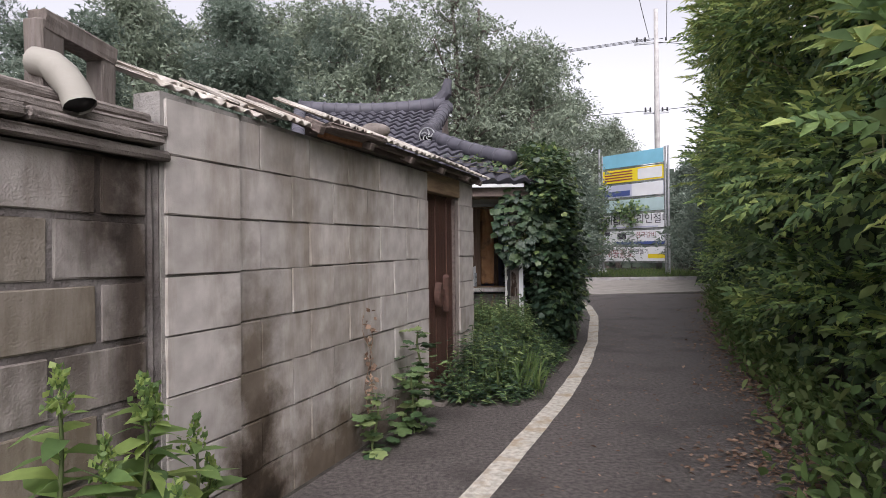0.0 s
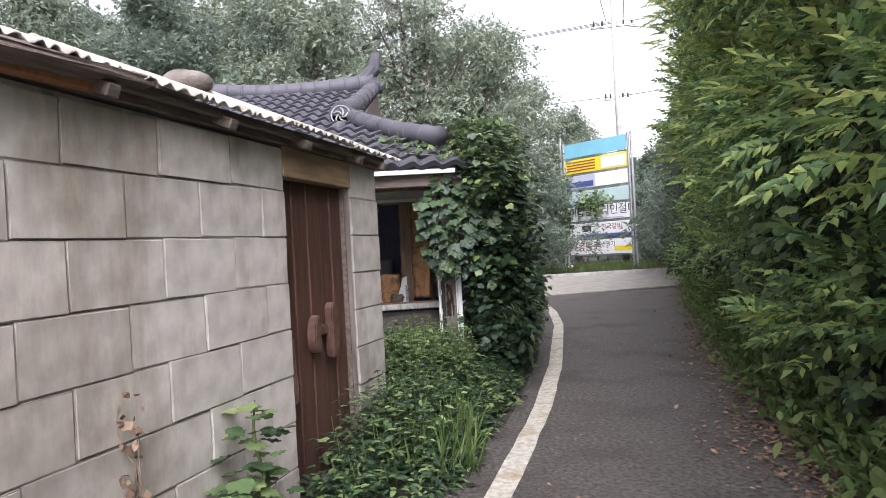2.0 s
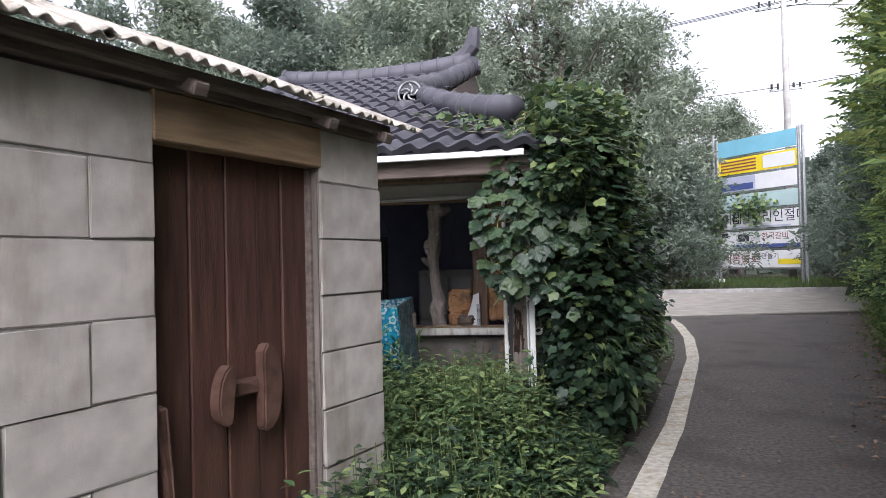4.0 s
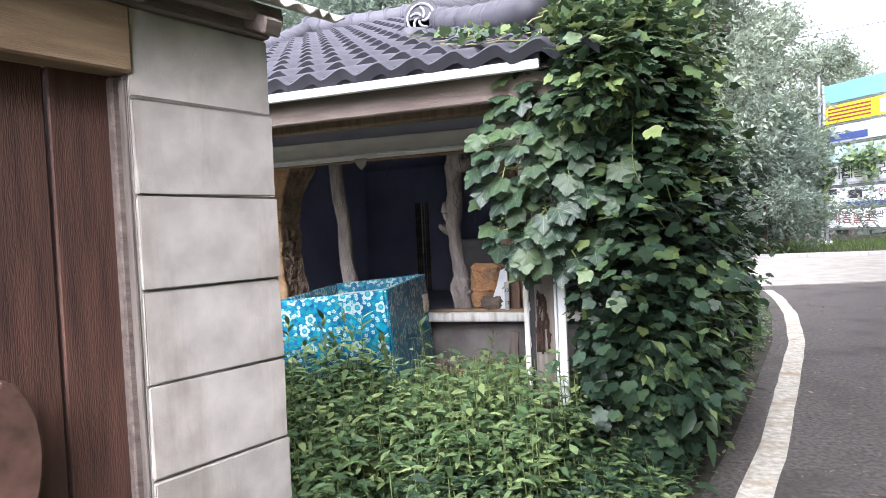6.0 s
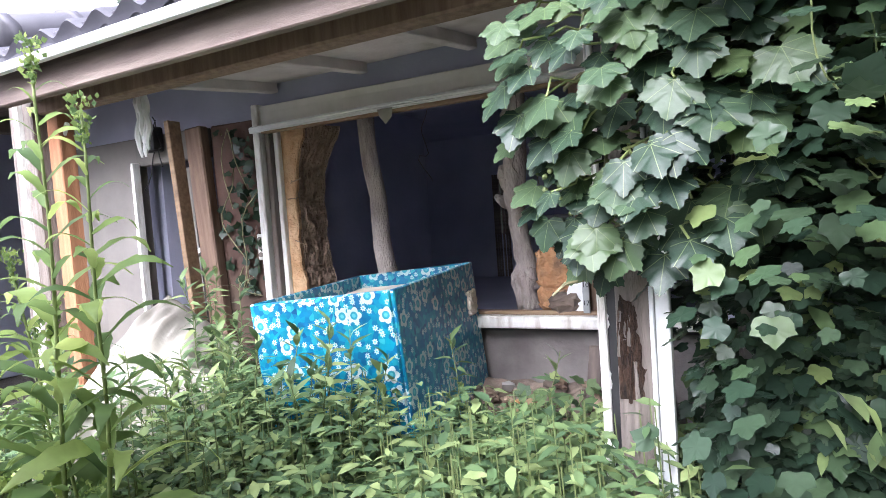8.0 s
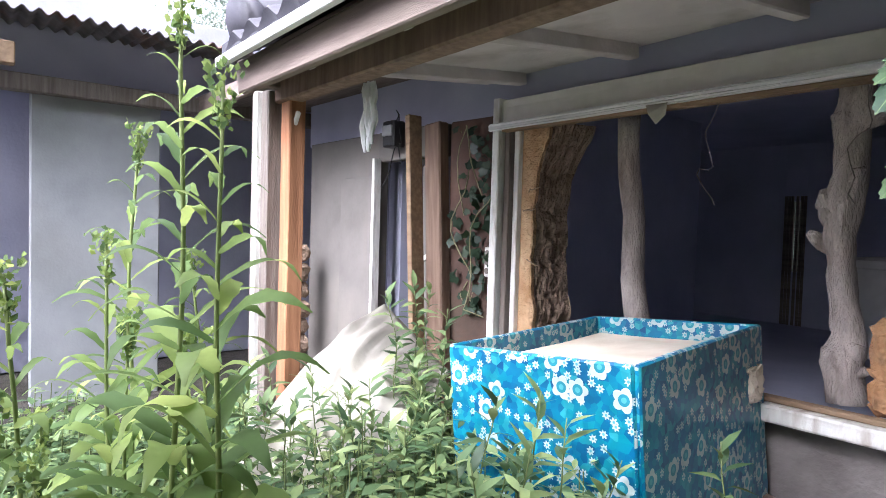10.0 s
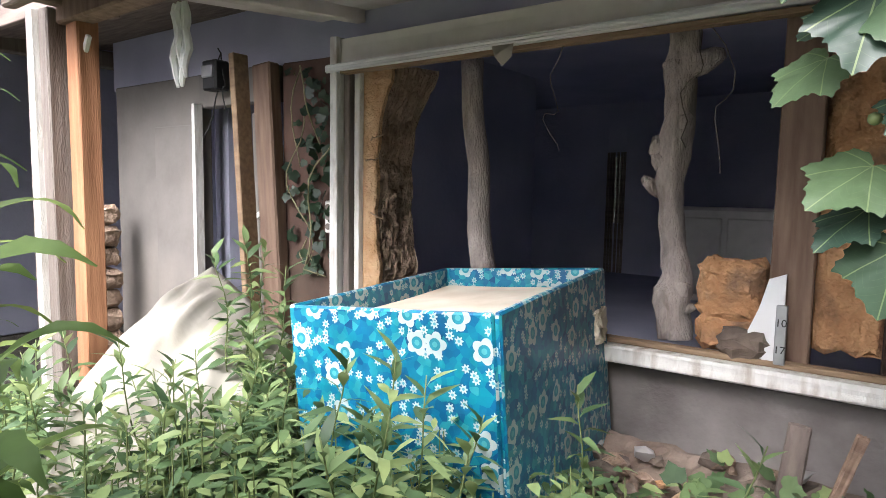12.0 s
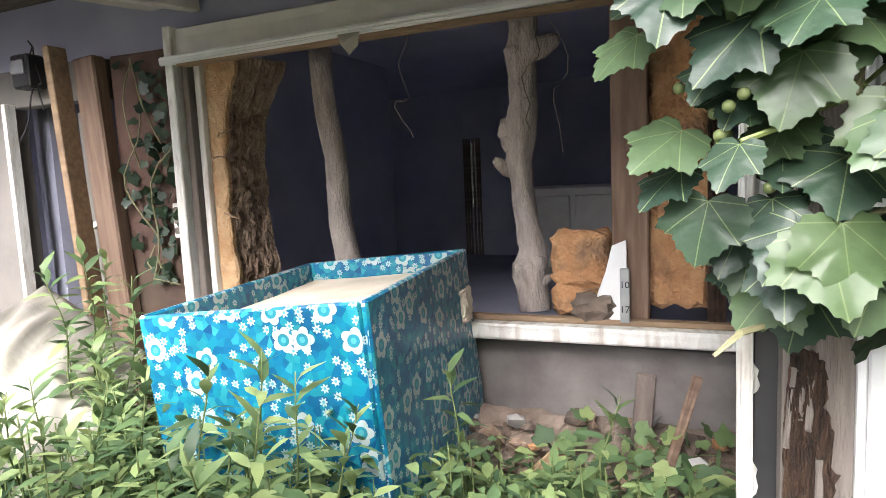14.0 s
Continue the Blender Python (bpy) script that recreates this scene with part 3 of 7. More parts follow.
# older wall, set on towards the start
core = bmesh.new()
box(3.4, 0.13, 1.72, 0, (5.8, -0.07, 0.77), core)
old = part("wall_old", core, M_MORTAR_OLD, m=WALL)
tagged(old, "older stained block wall with wide dark mortar joints", "wall", kind="structure")
oz = [1.63 - 0.232 * k for k in range(9)]
for i in range(8):
    st = 4.1 if i % 2 else 3.9
    s = st
    while s < 7.2:
        e = s + (0.4 if s > 4.1 or i % 2 else 0.42)
        a, b = max(s, 4.1), min(e, 7.4)
        if b - a > 0.06:
            block(old, a, b, oz[i + 1], oz[i], y=0.004, joint=0.013, m=M_BLOCK_OLD if rb.random() < 0.75 else M_BLOCK_DAMP, tilt=0.8)
        s = e
cap = thing("wall_cap", "layered weathered grey slabs capping the old wall", "wall cap", kind="structure", m=WALL)
for k, (z, dy) in enumerate(((1.66, 0.05), (1.705, 0.07), (1.75, 0.04), (1.8, 0.0))):
    s = 4.02 + 0.05 * (k % 2)
    while s < 7.2:
        w = rb.uniform(0.5, 0.95)
        part("slab", box(w - 0.008, 0.3, 0.042, 0.008, cuts=2, rough=0.004), M_CAP, cap, m=pose(s + w / 2, dy - 0.15, z, rb.uniform(-2, 2), rb.uniform(-1, 1), rb.uniform(-1, 1)))
        s += w

# ---- gate in the wall ----
gate = thing("door_1", "closed red-brown wooden plank gate with carved handles", "door", kind="structure", m=WALL @ Matrix.Translation((0.81, -0.09, 0)))
x = -0.37
for i, w in enumerate((0.15, 0.13, 0.15, 0.155, 0.155)):
    part("plank", box(w - 0.006, 0.035, 1.8, 0.004), M_DOOR, gate, m=Matrix.Translation((x + w / 2, (0.004, -0.003, 0.003, 0, -0.004)[i], 0.885)))
    x += w
part("door_frame", box(0.035, 0.1, 1.8, 0.005), M_DARKWOOD, gate, m=Matrix.Translation((-0.375, 0.0, 0.87)))
part("door_frame", box(0.03, 0.1, 1.8, 0.005), M_DOOR, gate, m=Matrix.Translation((0.38, -0.01, 0.87)))
part("lintel", box(0.79, 0.15, 0.17, 0.006), M_LINTEL, gate, "tan timber lintel over the gate", m=Matrix.Translation((0, 0.02, 1.86)))
part("jamb_strip", box(0.008, 0.085, 1.78, 0.002, cuts=2, rough=0.002), M_GREYWOOD, gate, "peeling pale strip on the jamb", m=Matrix.Translation((-0.38, 0.035, 0.87)))
part("threshold", box(0.9, 0.3, 0.12, 0.02, rough=0.004, cuts=2), M_CAP, gate, m=Matrix.Translation((0.02, 0.09, -0.03)))


def half_moon(w, h, d, sgn):
    """A carved half-moon plate: flat inner edge, curved outer edge, worn arrises."""
    bm = bmesh.new()
    out = [(sgn * w * math.cos(a) ** 0.8, h / 2 * math.sin(a)) for a in np.linspace(-1.5, 1.5, 15)]
    pts = [(-sgn * 0.012, -h * 0.46)] + out + [(-sgn * 0.012, h * 0.4)]
    front = [bm.verts.new((x, d / 2, z)) for x, z in pts]
    back = [bm.verts.new((x, -d / 2, z)) for x, z in pts]
    bm.faces.new(front)
    bm.faces.new(back[::-1])
    k = len(pts)
    for a in range(k):
        bm.faces.new((front[a], back[a], back[(a + 1) % k], front[(a + 1) % k]))
    bmesh.ops.recalc_face_normals(bm, faces=bm.faces)
    bmesh.ops.bevel(bm, geom=[e for e in bm.edges if e.calc_face_angle(0) > 1.0], offset=0.007, segments=2, affect="EDGES")
    return bm


part("handle", half_moon(0.085, 0.34, 0.055, -1), M_HANDLE, gate, "carved half-moon wooden handle", m=pose(-0.06, 0.07, 0.89))
part("handle", half_moon(0.06, 0.22, 0.06, 1), M_HANDLE, gate, "small carved wooden handle", m=pose(0.1, 0.07, 0.89, 0, -6, 0))
part("bolt", box(0.16, 0.045, 0.06, 0.008, cuts=2, rough=0.002), M_HANDLE, gate, m=pose(0.02, 0.045, 0.9))
part("latch", box(0.045, 0.05, 0.36, 0.01, cuts=2, rough=0.003), M_HANDLE, gate, "wooden latch bar by the jamb", m=pose(0.345, 0.045, 0.72, 0, 4, 0))

# ---- lean-to roof along the wall ----
lean = thing("lean_to_roof", "weathered corrugated cement sheet roof over the block wall", "roof", kind="structure", m=WALL)


def corrugated(w, d, pitch=0.063, amp=0.014, thick=0.007, seed=0, ragged=0.02):
    """A wavy sheet, w along the waves' row and d along the waves, with a ragged near edge."""
    bm = bmesh.new()
    n = int(w / pitch * 6)
    rows = []
    for k, y in enumerate((0, d * 0.1, d * 0.5, d)):
        top, low = [], []
        for i in range(n + 1):
            xx = w * i / n
            z = amp * math.cos(2 * math.pi * xx / pitch)
            yy = y + (ragged * noise.noise((xx * 9, seed, 0.3)) if k == 0 else 0)
            top.append(bm.verts.new((xx, -yy, z)))
            low.append(bm.verts.new((xx, -yy, z - thick)))
        rows.append((top, low))
    for (t0, l0), (t1, l1) in zip(rows, rows[1:]):
        for i in range(n):
            bm.faces.new((t0[i], t1[i], t1[i + 1], t0[i + 1]))
            bm.faces.new((l0[i], l0[i + 1], l1[i + 1], l1[i]))
    for (t, lo) in (rows[0], rows[-1]):
        for i in range(n):
            bm.faces.new((t[i], t[i + 1], lo[i + 1], lo[i]))
    for i in (0, n):
        for (t0, l0), (t1, l1) in zip(rows, rows[1:]):
            bm.faces.new((t0[i], l0[i], l1[i], t1[i]))
    return bm


for i, (s0, w, dy, dz) in enumerate(((-0.2, 0.82, 0.13, 0.0), (0.55, 0.92, 0.15, 0.008), (1.4, 0.92, 0.15, 0.0), (2.25, 0.8, 0.13, 0.01), (2.9, 0.5, 0.05, -0.03), (3.3, 0.76, 0.02, -0.06), (3.12, 0.45, -0.05, 0.0), (3.45, 0.5, -0.08, -0.01))):
    part("roof_sheet", corrugated(w, 0.6 if i < 3 else 0.34, amp=0.01, seed=i, ragged=0.045 if i < 4 else 0.1), M_SLATE, lean, m=pose(s0, dy, 2.02 + dz - 0.004 * s0, (-24, -24, -24, -22, -23, -21, -24, -22)[i], (0, 0, 0, 0, 2, -1, 3, -2)[i], (0, 0.6, -0.5, 0.8, 3, -2, 4, -3)[i]), smooth=True)
part("edge_board", box(2.85, 0.03, 0.045, 0.005, cuts=2, rough=0.003), M_DARKWOOD, lean, "dark eaves board", m=pose(1.42, 0.06, 1.995, 4, 0, 0))
part("edge_board", box(2.9, 0.09, 0.06, 0.006), M_DARKWOOD, lean, m=pose(1.45, -0.03, 1.975))
for s in (0.06, 0.45, 1.1, 1.75, 2.4, 3.0):
    part("rafter", box(0.06, 0.55, 0.05, 0.006), M_DARKWOOD, lean, m=pose(s, -0.14, 2.055, -24, 0, 0))
part("broken_board", box(0.75, 0.16, 0.035, 0.006, cuts=2, rough=0.006), M_DARKWOOD, lean, "broken reddish roof board", m=pose(2.6, 0.06, 1.985, 8, 3, 2))
part("red_batten", box(0.5, 0.05, 0.03, 0.005), M_ORANGEWOOD, lean, m=pose(2.65, 0.03, 1.955, 0, 2, 1))
stone_bm = bmesh.new()
bmesh.ops.create_icosphere(stone_bm, subdivisions=3, radius=0.13)
for v in stone_bm.verts:
    v.co *= 1 + 0.25 * noise.noise(v.co * 9)
    v.co.z *= 0.55
rock = tagged(part("roof_stone", stone_bm, M_CAP, m=WALL @ Matrix.Translation((1.52, -0.34, 2.24)), smooth=True), "rough grey stone weighing down the roof sheets", "stone")

# wooden frame, flue pipe and shed behind the old wall
frm = thing("timber_frame", "weathered grey timber frame standing on the wall", "frame", m=WALL @ pose(4.3, -0.14, 1.9, 0, 0, 8))
part("post", box(0.095, 0.08, 0.36, 0.006, cuts=2, rough=0.003), M_GREYWOOD, frm, m=pose(0.13, 0, 0.0))
part("post", box(0.07, 0.08, 0.36, 0.006, cuts=2, rough=0.003), M_GREYWOOD, frm, m=pose(-0.13, 0, -0.02))
part("beam", box(0.34, 0.08, 0.075, 0.006, cuts=2, rough=0.003), M_GREYWOOD, frm, m=pose(0.0, 0.005, 0.16, 0, -6, 0))
pipe = thing("flue_pipe", "dented white plastic flue pipe with a torn end", "pipe", m=WALL @ pose(4.45, -0.02, 1.8))
pb = bmesh.new()
pp = [(0.0, 0.1, -0.04), (0.0, 0.07, 0.02), (0.005, 0.03, 0.07), (0.01, -0.02, 0.11), (0.015, -0.09, 0.13)]
tube(pp, [0.053, 0.051, 0.054, 0.05, 0.05], 14, pb, lump=0.1, cap=False)
part("tube", pb, M_CLOTH, pipe, smooth=True)
# capped black inner tube stands in for the shade inside the pipe's mouth
pb = bmesh.new()
tube([(0.0, 0.097, -0.034), (0.0, 0.07, 0.02), (0.01, -0.02, 0.11), (0.015, -0.085, 0.13)], [0.047, 0.045, 0.045, 0.045], 14, pb)
part("lining", pb, M_BLACK, pipe, smooth=True)
shed = thing("shed", "pale plastered shed behind the old wall", "shed", kind="structure", m=WALL)
part("wall", box(2.6, 0.12, 2.2, 0.01), M_WHITEWALL, shed, m=pose(5.75, -0.75, 2.1))
part("wall", box(0.12, 2.2, 2.2, 0.01), M_WHITEWALL, shed, m=pose(4.5, -1.9, 2.1))
for k in range(4):
    part("roof_sheet", corrugated(0.7, 0.6, seed=20 + k), M_SLATE, shed, m=pose(4.65 + 0.6 * k, -0.12 - 0.02 * k, 1.93 + 0.02 * k, -14, 0, 2))


# ---- old house ----
# x along the front, y into the house
EAVE_Y, EAVE_Z, SLOPE = 7.5, 2.072, 0.43
roof_z = lambda y: EAVE_Z + SLOPE * (y - EAVE_Y)
D_END = Vector((-0.19, 9.5, roof_z(9.5) + 0.1))
CORNER = Vector((1.42, 7.3, 2.08))
house = thing("house", "derelict mud-walled house with a dark tiled roof and porch", "house", kind="structure")
RIDGE_Y, RIDGE_Z = 12.0, roof_z(12.0)
# roof deck, front slope, side slope, back slope
deck = sheet([(-1.68, EAVE_Y, EAVE_Z - 0.03), (1.12, EAVE_Y, EAVE_Z - 0.03), (0.0, 9.6, roof_z(9.6) - 0.03), (0.05, RIDGE_Y, RIDGE_Z - 0.03), (-2.85, RIDGE_Y, RIDGE_Z - 0.03),
              (1.35, 9.5, 2.45), (1.6, 16.6, 2.1), (0.05, 14.5, 3.0), (-2.85, 16.6, 2.1), (1.12, EAVE_Y, EAVE_Z - 0.2), (-1.85, EAVE_Y, EAVE_Z - 0.2)],
             [(0, 1, 2, 3, 4), (1, 5, 2), (5, 6, 7, 2), (2, 7, 3), (3, 7, 6, 8, 4)])
part("roof_deck", deck, M_DARKWOOD, house)
rt = random.Random(9)
TW, TH = 0.19, 0.34


def tile_mesh():
    """A pan tile: one wave across and a turned-down front lip."""
    bm = bmesh.new()
    n = 12
    ease = lambda q: q * q * (3 - 2 * q)
    prof = [(TW * (i / n) * 1.04, 0.042 * (ease(min(1, i / n / 0.7)) if i / n < 0.7 else 1 - ease((i / n - 0.7) / 0.3))) for i in range(n + 1)]
    for strip in (((0.014, -0.02), (0.0, 0.034)), ((0.0, 0.034), (0.012, 0.04), (TH + 0.03, -0.004))):
        rows = [[bm.verts.new((x, y, z + dz)) for x, z in prof] for y, dz in strip]
        for a, b in zip(rows, rows[1:]):
            for i in range(n):
                bm.faces.new((a[i], a[i + 1], b[i + 1], b[i]))
    return mesh_of(bm, "roof_tile", M_TILE, True)


TILE = tile_mesh()
tilt = math.degrees(math.atan(SLOPE))
length = math.hypot(RIDGE_Y - EAVE_Y, RIDGE_Z - EAVE_Z)
nrow = int(length / TH)
for r in range(nrow):
    f = r * TH / length
    y, z = EAVE_Y - 0.06 + (RIDGE_Y - EAVE_Y) * f, EAVE_Z + (RIDGE_Z - EAVE_Z) * f
    xl = -1.7 - (1.0 * f)
    xr = 1.25 - (y - EAVE_Y) * 0.68 if y < 9.6 else 0.02
    k0 = math.floor(xl / TW)
    for k in range(k0, int(xr / TW) + 1):
        x = k * TW
        if x < xl - 0.1 or x + TW > xr + 0.14:
            continue
        part("roof_tile", TILE, None, house, m=pose(x, y, z, tilt + rt.uniform(-0.6, 0.6), rt.uniform(-0.5, 0.5), rt.uniform(-0.5, 0.5)))


def ridge_cap(name, pts, r, label=""):
    bm = bmesh.new()
    tube(pts, r, 10, bm)
    for i in range(len(pts) - 1):
        tube([pts[i], pts[i].lerp(pts[i + 1], 0.12)], r * 1.12 if not isinstance(r, list) else r[i] * 1.12, 10, bm)
    return part(name, bm, M_TILE, house, label, smooth=True)


def between(a, b, n, lift=0.0):
    return [Vector(a).lerp(Vector(b), i / n) + Vector((0, 0, lift * (2 * i / n - 1) ** 2)) for i in range(n + 1)]


R_END = Vector((0.02, RIDGE_Y, RIDGE_Z + 0.05))
ridge_cap("ridge", between((-2.85, RIDGE_Y, RIDGE_Z + 0.02), R_END, 12, 0.1), 0.15, "dark tiled main ridge")
ridge_cap("hip_ridge", between(D_END + Vector((0, 0, 0.02)), R_END, 8, 0.06), 0.12)
ridge_cap("hip_ridge", between(D_END + Vector((0.08, 0, -0.02)), D_END.lerp(CORNER, 0.72) + Vector((0, 0, 0.06)), 7, 0.04), 0.1)
ridge_cap("hip_ridge", between((-1.72, EAVE_Y, EAVE_Z + 0.06), (-2.85, RIDGE_Y, RIDGE_Z + 0.02), 12, 0.1), 0.11)
# upturned finial at the ridge's end
fin = bmesh.new()
tube([(-0.35, RIDGE_Y, RIDGE_Z + 0.12), (-0.12, RIDGE_Y, RIDGE_Z + 0.2), (0.02, RIDGE_Y, RIDGE_Z + 0.36), (0.07, RIDGE_Y, RIDGE_Z + 0.62)], [0.1, 0.13, 0.12, 0.075], 8, fin)
tube([(-0.02, RIDGE_Y - 0.05, RIDGE_Z + 0.05), (0.14, RIDGE_Y - 0.02, RIDGE_Z + 0.05)], [0.12, 0.1], 10, fin)
part("finial", fin, M_TILE, house, "upturned dark ridge-end finial", smooth=False)
# round end tile with its ornament
dm = Matrix.Translation(D_END + Vector((0, -0.1, 0.0)))
db = bmesh.new()
bmesh.ops.create_cone(db, cap_ends=True, segments=20, radius1=0.15, radius2=0.15, depth=0.09, matrix=Matrix.Rotation(radians(90), 4, "X"))
box(0.3, 0.09, 0.24, 0.02, (0, 0, -0.1), db)
ed = part("end_tile", db, M_TILE, house, "round dark end tile with a swirl ornament", m=dm, smooth=False)
ob_ = bmesh.new()
tube([(0.115 * math.cos(a), -0.048, 0.115 * math.sin(a)) for a in np.linspace(0, 2 * math.pi, 21)], 0.011, 6, ob_)
for k in range(5):
    a0 = k * 2 * math.pi / 5
    tube([(0.09 * q * math.cos(a0 + 1.6 * q), -0.05, 0.09 * q * math.sin(a0 + 1.6 * q)) for q in np.linspace(0.2, 1, 6)], 0.011, 6, ob_)
part("ornament", ob_, M_STEEL, ed, "pale swirl relief")
kb = bmesh.new()
tube([(-0.02, -0.28, -0.22), (-0.01, -0.05, -0.16), (0, 0.1, -0.1)], [0.085, 0.09, 0.08], 12, kb)
part("end_tile", kb, M_TILE, house, m=dm, smooth=True)

# eaves: fascia, white strip, soffit, beams
part("fascia", box(3.0, 0.045, 0.14, 0.005, cuts=3, rough=0.002), M_FASCIA, house, "weathered brown fascia board", m=pose(-0.25, 7.55, 2.0, 0, 0, 1.2))
part("eave_filler", box(2.85, 0.03, 0.075, 0.003), M_TILE, house, m=pose(-0.35, 7.475, 2.1, 0, 0, 1.2))
part("eave_strip", box(2.85, 0.03, 0.042, 0.003), M_GUTTER, house, "white strip under the tiles", m=pose(-0.35, 7.447, 2.053, 0, 0, 1.2))
part("fascia", box(0.06, 0.4, 0.1, 0.006), M_FASCIA, house, m=pose(-1.76, 7.7, 2.03, 0, 0, 2))
part("soffit", box(2.95, 1.4, 0.025, 0.004), M_SOFFIT, house, m=pose(-0.27, 8.26, 2.14, 6, 0, 0))
for x in (-1.4, -0.7, 0.0, 0.7):
    part("rafter", box(0.06, 1.35, 0.07, 0.006), M_SOFFIT, house, m=pose(x, 8.24, 2.1, 6, 0, 0))
part("porch_beam", box(3.0, 0.09, 0.11, 0.008), M_BROWNWOOD, house, "reddish porch beam", m=pose(-0.3, 7.76, 1.975, 0, 0, 1.2))

# assumed lower roof, added to shade the pale panel left of the porch
part("wing_roof", box(2.6, 2.6, 0.05, 0.006), M_DARKWOOD, house, "dark board roof added to shade the wall beside the porch", m=pose(-3.1, 9.3, 2.42, 6, 0, 3))
part("fascia", box(2.6, 0.04, 0.12, 0.005), M_FASCIA, house, m=pose(-3.1, 8.02, 2.27, 0, 0, 3))

# front wall with its big window opening
W0 = Vector((-1.5, 8.86, 0))
HW = Matrix.Translation(W0) @ Matrix.Rotation(radians(3), 4, "Z")       # along the wall from the window's left frame
fw = house


def on_wall(u, v, z, rx=0, ry=0, rz=0):
    return HW @ pose(u, v, z, rx, ry, rz)


part("wall", box(3.6, 0.16, 0.7, 0.01, cuts=3, rough=0.006), M_BASEWALL, fw, "grey rendered wall below the window", m=on_wall(1.65, 0.13, 0.3))
part("window_sill", box(3.0, 0.12, 0.06, 0.006, cuts=3, rough=0.002), M_WHITEWOOD, fw, "white-painted wooden window sill, chipped", m=on_wall(1.5, 0.0, 0.715))
part("window_sill", box(3.0, 0.05, 0.02, 0.004), M_LINTEL, fw, m=on_wall(1.5, 0.015, 0.757))
part("window_frame", box(0.05, 0.1, 1.55, 0.005, cuts=2, rough=0.002), M_WHITEWOOD, fw, "peeling white window post", m=on_wall(0.0, 0, 1.29))
part("window_frame", box(0.04, 0.08, 1.28, 0.004), M_GREYWOOD, fw, m=on_wall(0.052, 0.03, 1.3))
part("window_frame", box(0.035, 0.06, 1.25, 0.004), M_WHITEWOOD, fw, m=on_wall(0.095, 0.05, 1.3))
part("window_head", box(3.1, 0.1, 0.12, 0.005, cuts=2, rough=0.002), M_PLASTIC, fw, "grey-white window head board", m=on_wall(1.55, 0.03, 1.995))
part("window_head", box(2.95, 0.07, 0.035, 0.004, cuts=4, rough=0.004), M_GUTTER, fw, "splintered white trim", m=on_wall(1.45, -0.045, 1.92, 0, -0.6, 0))
part("window_head", box(2.9, 0.05, 0.02, 0.003), M_LINTEL, fw, m=on_wall(1.5, -0.03, 1.89))
part("wall", box(3.4, 0.12, 0.3, 0.006), M_ROOM, fw, m=on_wall(1.65, 0.12, 2.18))
part("window_frame", box(0.13, 0.1, 1.25, 0.006), M_BROWNWOOD, fw, m=on_wall(2.03, 0.1, 1.35))
part("window_frame", box(0.06, 0.06, 1.25, 0.005), M_ROT, fw, m=on_wall(2.32, 0.06, 1.3))
part("wall", box(0.22, 0.12, 1.2, 0.02, cuts=4, rough=0.015), M_CLAY, fw, m=on_wall(2.2, 0.16, 1.4))
# porch end and rooms left of the window
part("wall", box(0.46, 0.12, 2.0, 0.01, cuts=2, rough=0.003), M_REDWALL, fw, "red-brown wall overgrown with a vine", m=on_wall(-0.25, 0.1, 1.0))
part("door_frame", box(0.045, 0.1, 2.0, 0.005), M_LINTEL, fw, m=on_wall(-0.62, -0.09, 1.05, 0, -4, 0))
part("door_frame", box(0.15, 0.08, 2.0, 0.01, cuts=2), M_BROWNWOOD, fw, "brown timber door frame", m=on_wall(-0.51, 0.0, 1.0, 0, -3.5, 0))
part("door_frame", box(0.06, 0.08, 1.9, 0.005), M_PANEL, fw, m=on_wall(-0.86, 0.3, 0.95, 0, -3, 0))
part("door_frame", box(0.03, 0.06, 1.8, 0.003), M_WHITEWOOD, fw, m=on_wall(-1.19, -0.02, 0.92))
part("wall", box(1.0, 0.08, 2.1, 0.006), M_PANEL, fw, "cream wall panel beside the doorway", m=on_wall(-1.7, 0.05, 0.95))
part("wall_panel", box(0.45, 0.02, 1.6, 0.004), M_PANEL, fw, m=on_wall(-1.45, -0.005, 0.9))
part("wall", box(0.72, 0.08, 0.2, 0.006), M_PANEL, fw, m=on_wall(-0.88, 0.05, 1.9))
part("wall", box(2.4, 0.1, 0.5, 0.006), M_ROOM, fw, m=on_wall(-1.2, 0.15, 2.25))
for i in range(7):
    part("mud_brick", box(0.16, 0.2, 0.13, 0.03, cuts=2, rough=0.012), M_MUDBRICK, fw, m=on_wall(-1.95 + 0.02 * (i % 2), -0.25, 0.28 + 0.14 * i, 0, 0, 6 * (i % 3)))
# room behind: dark walls, back window slit
part("room_wall", box(1.0, 0.1, 2.4, 0), M_ROOM, fw, m=pose(-2.25, 12.9, 1.1))
part("room_wall", box(2.75, 0.1, 2.4, 0), M_ROOM, fw, m=pose(-0.185, 12.9, 1.1))
part("room_wall", box(0.2, 0.1, 1.12, 0), M_ROOM, fw, m=pose(-1.66, 12.9, 0.46))
part("room_wall", box(0.2, 0.1, 0.6, 0), M_ROOM, fw, m=pose(-1.66, 12.9, 2.0))
for kx in (-1.745, -1.715, -1.685, -1.64, -1.6, -1.57):
    part("window_bar", box(0.026, 0.03, 1.3, 0), M_DARKWOOD, fw, m=pose(kx, 12.86, 1.1))
part("cupboard", box(0.9, 0.5, 0.75, 0.02), M_PLASTIC, fw, "pale cupboard in the dark room", m=pose(-0.3, 11.9, 0.85))
part("cupboard_door", box(0.4, 0.03, 0.6, 0.01), M_PLASTIC, fw, m=pose(-0.52, 11.64, 0.85))
part("cupboard_door", box(0.4, 0.03, 0.6, 0.01), M_PLASTIC, fw, m=pose(-0.08, 11.64, 0.85))
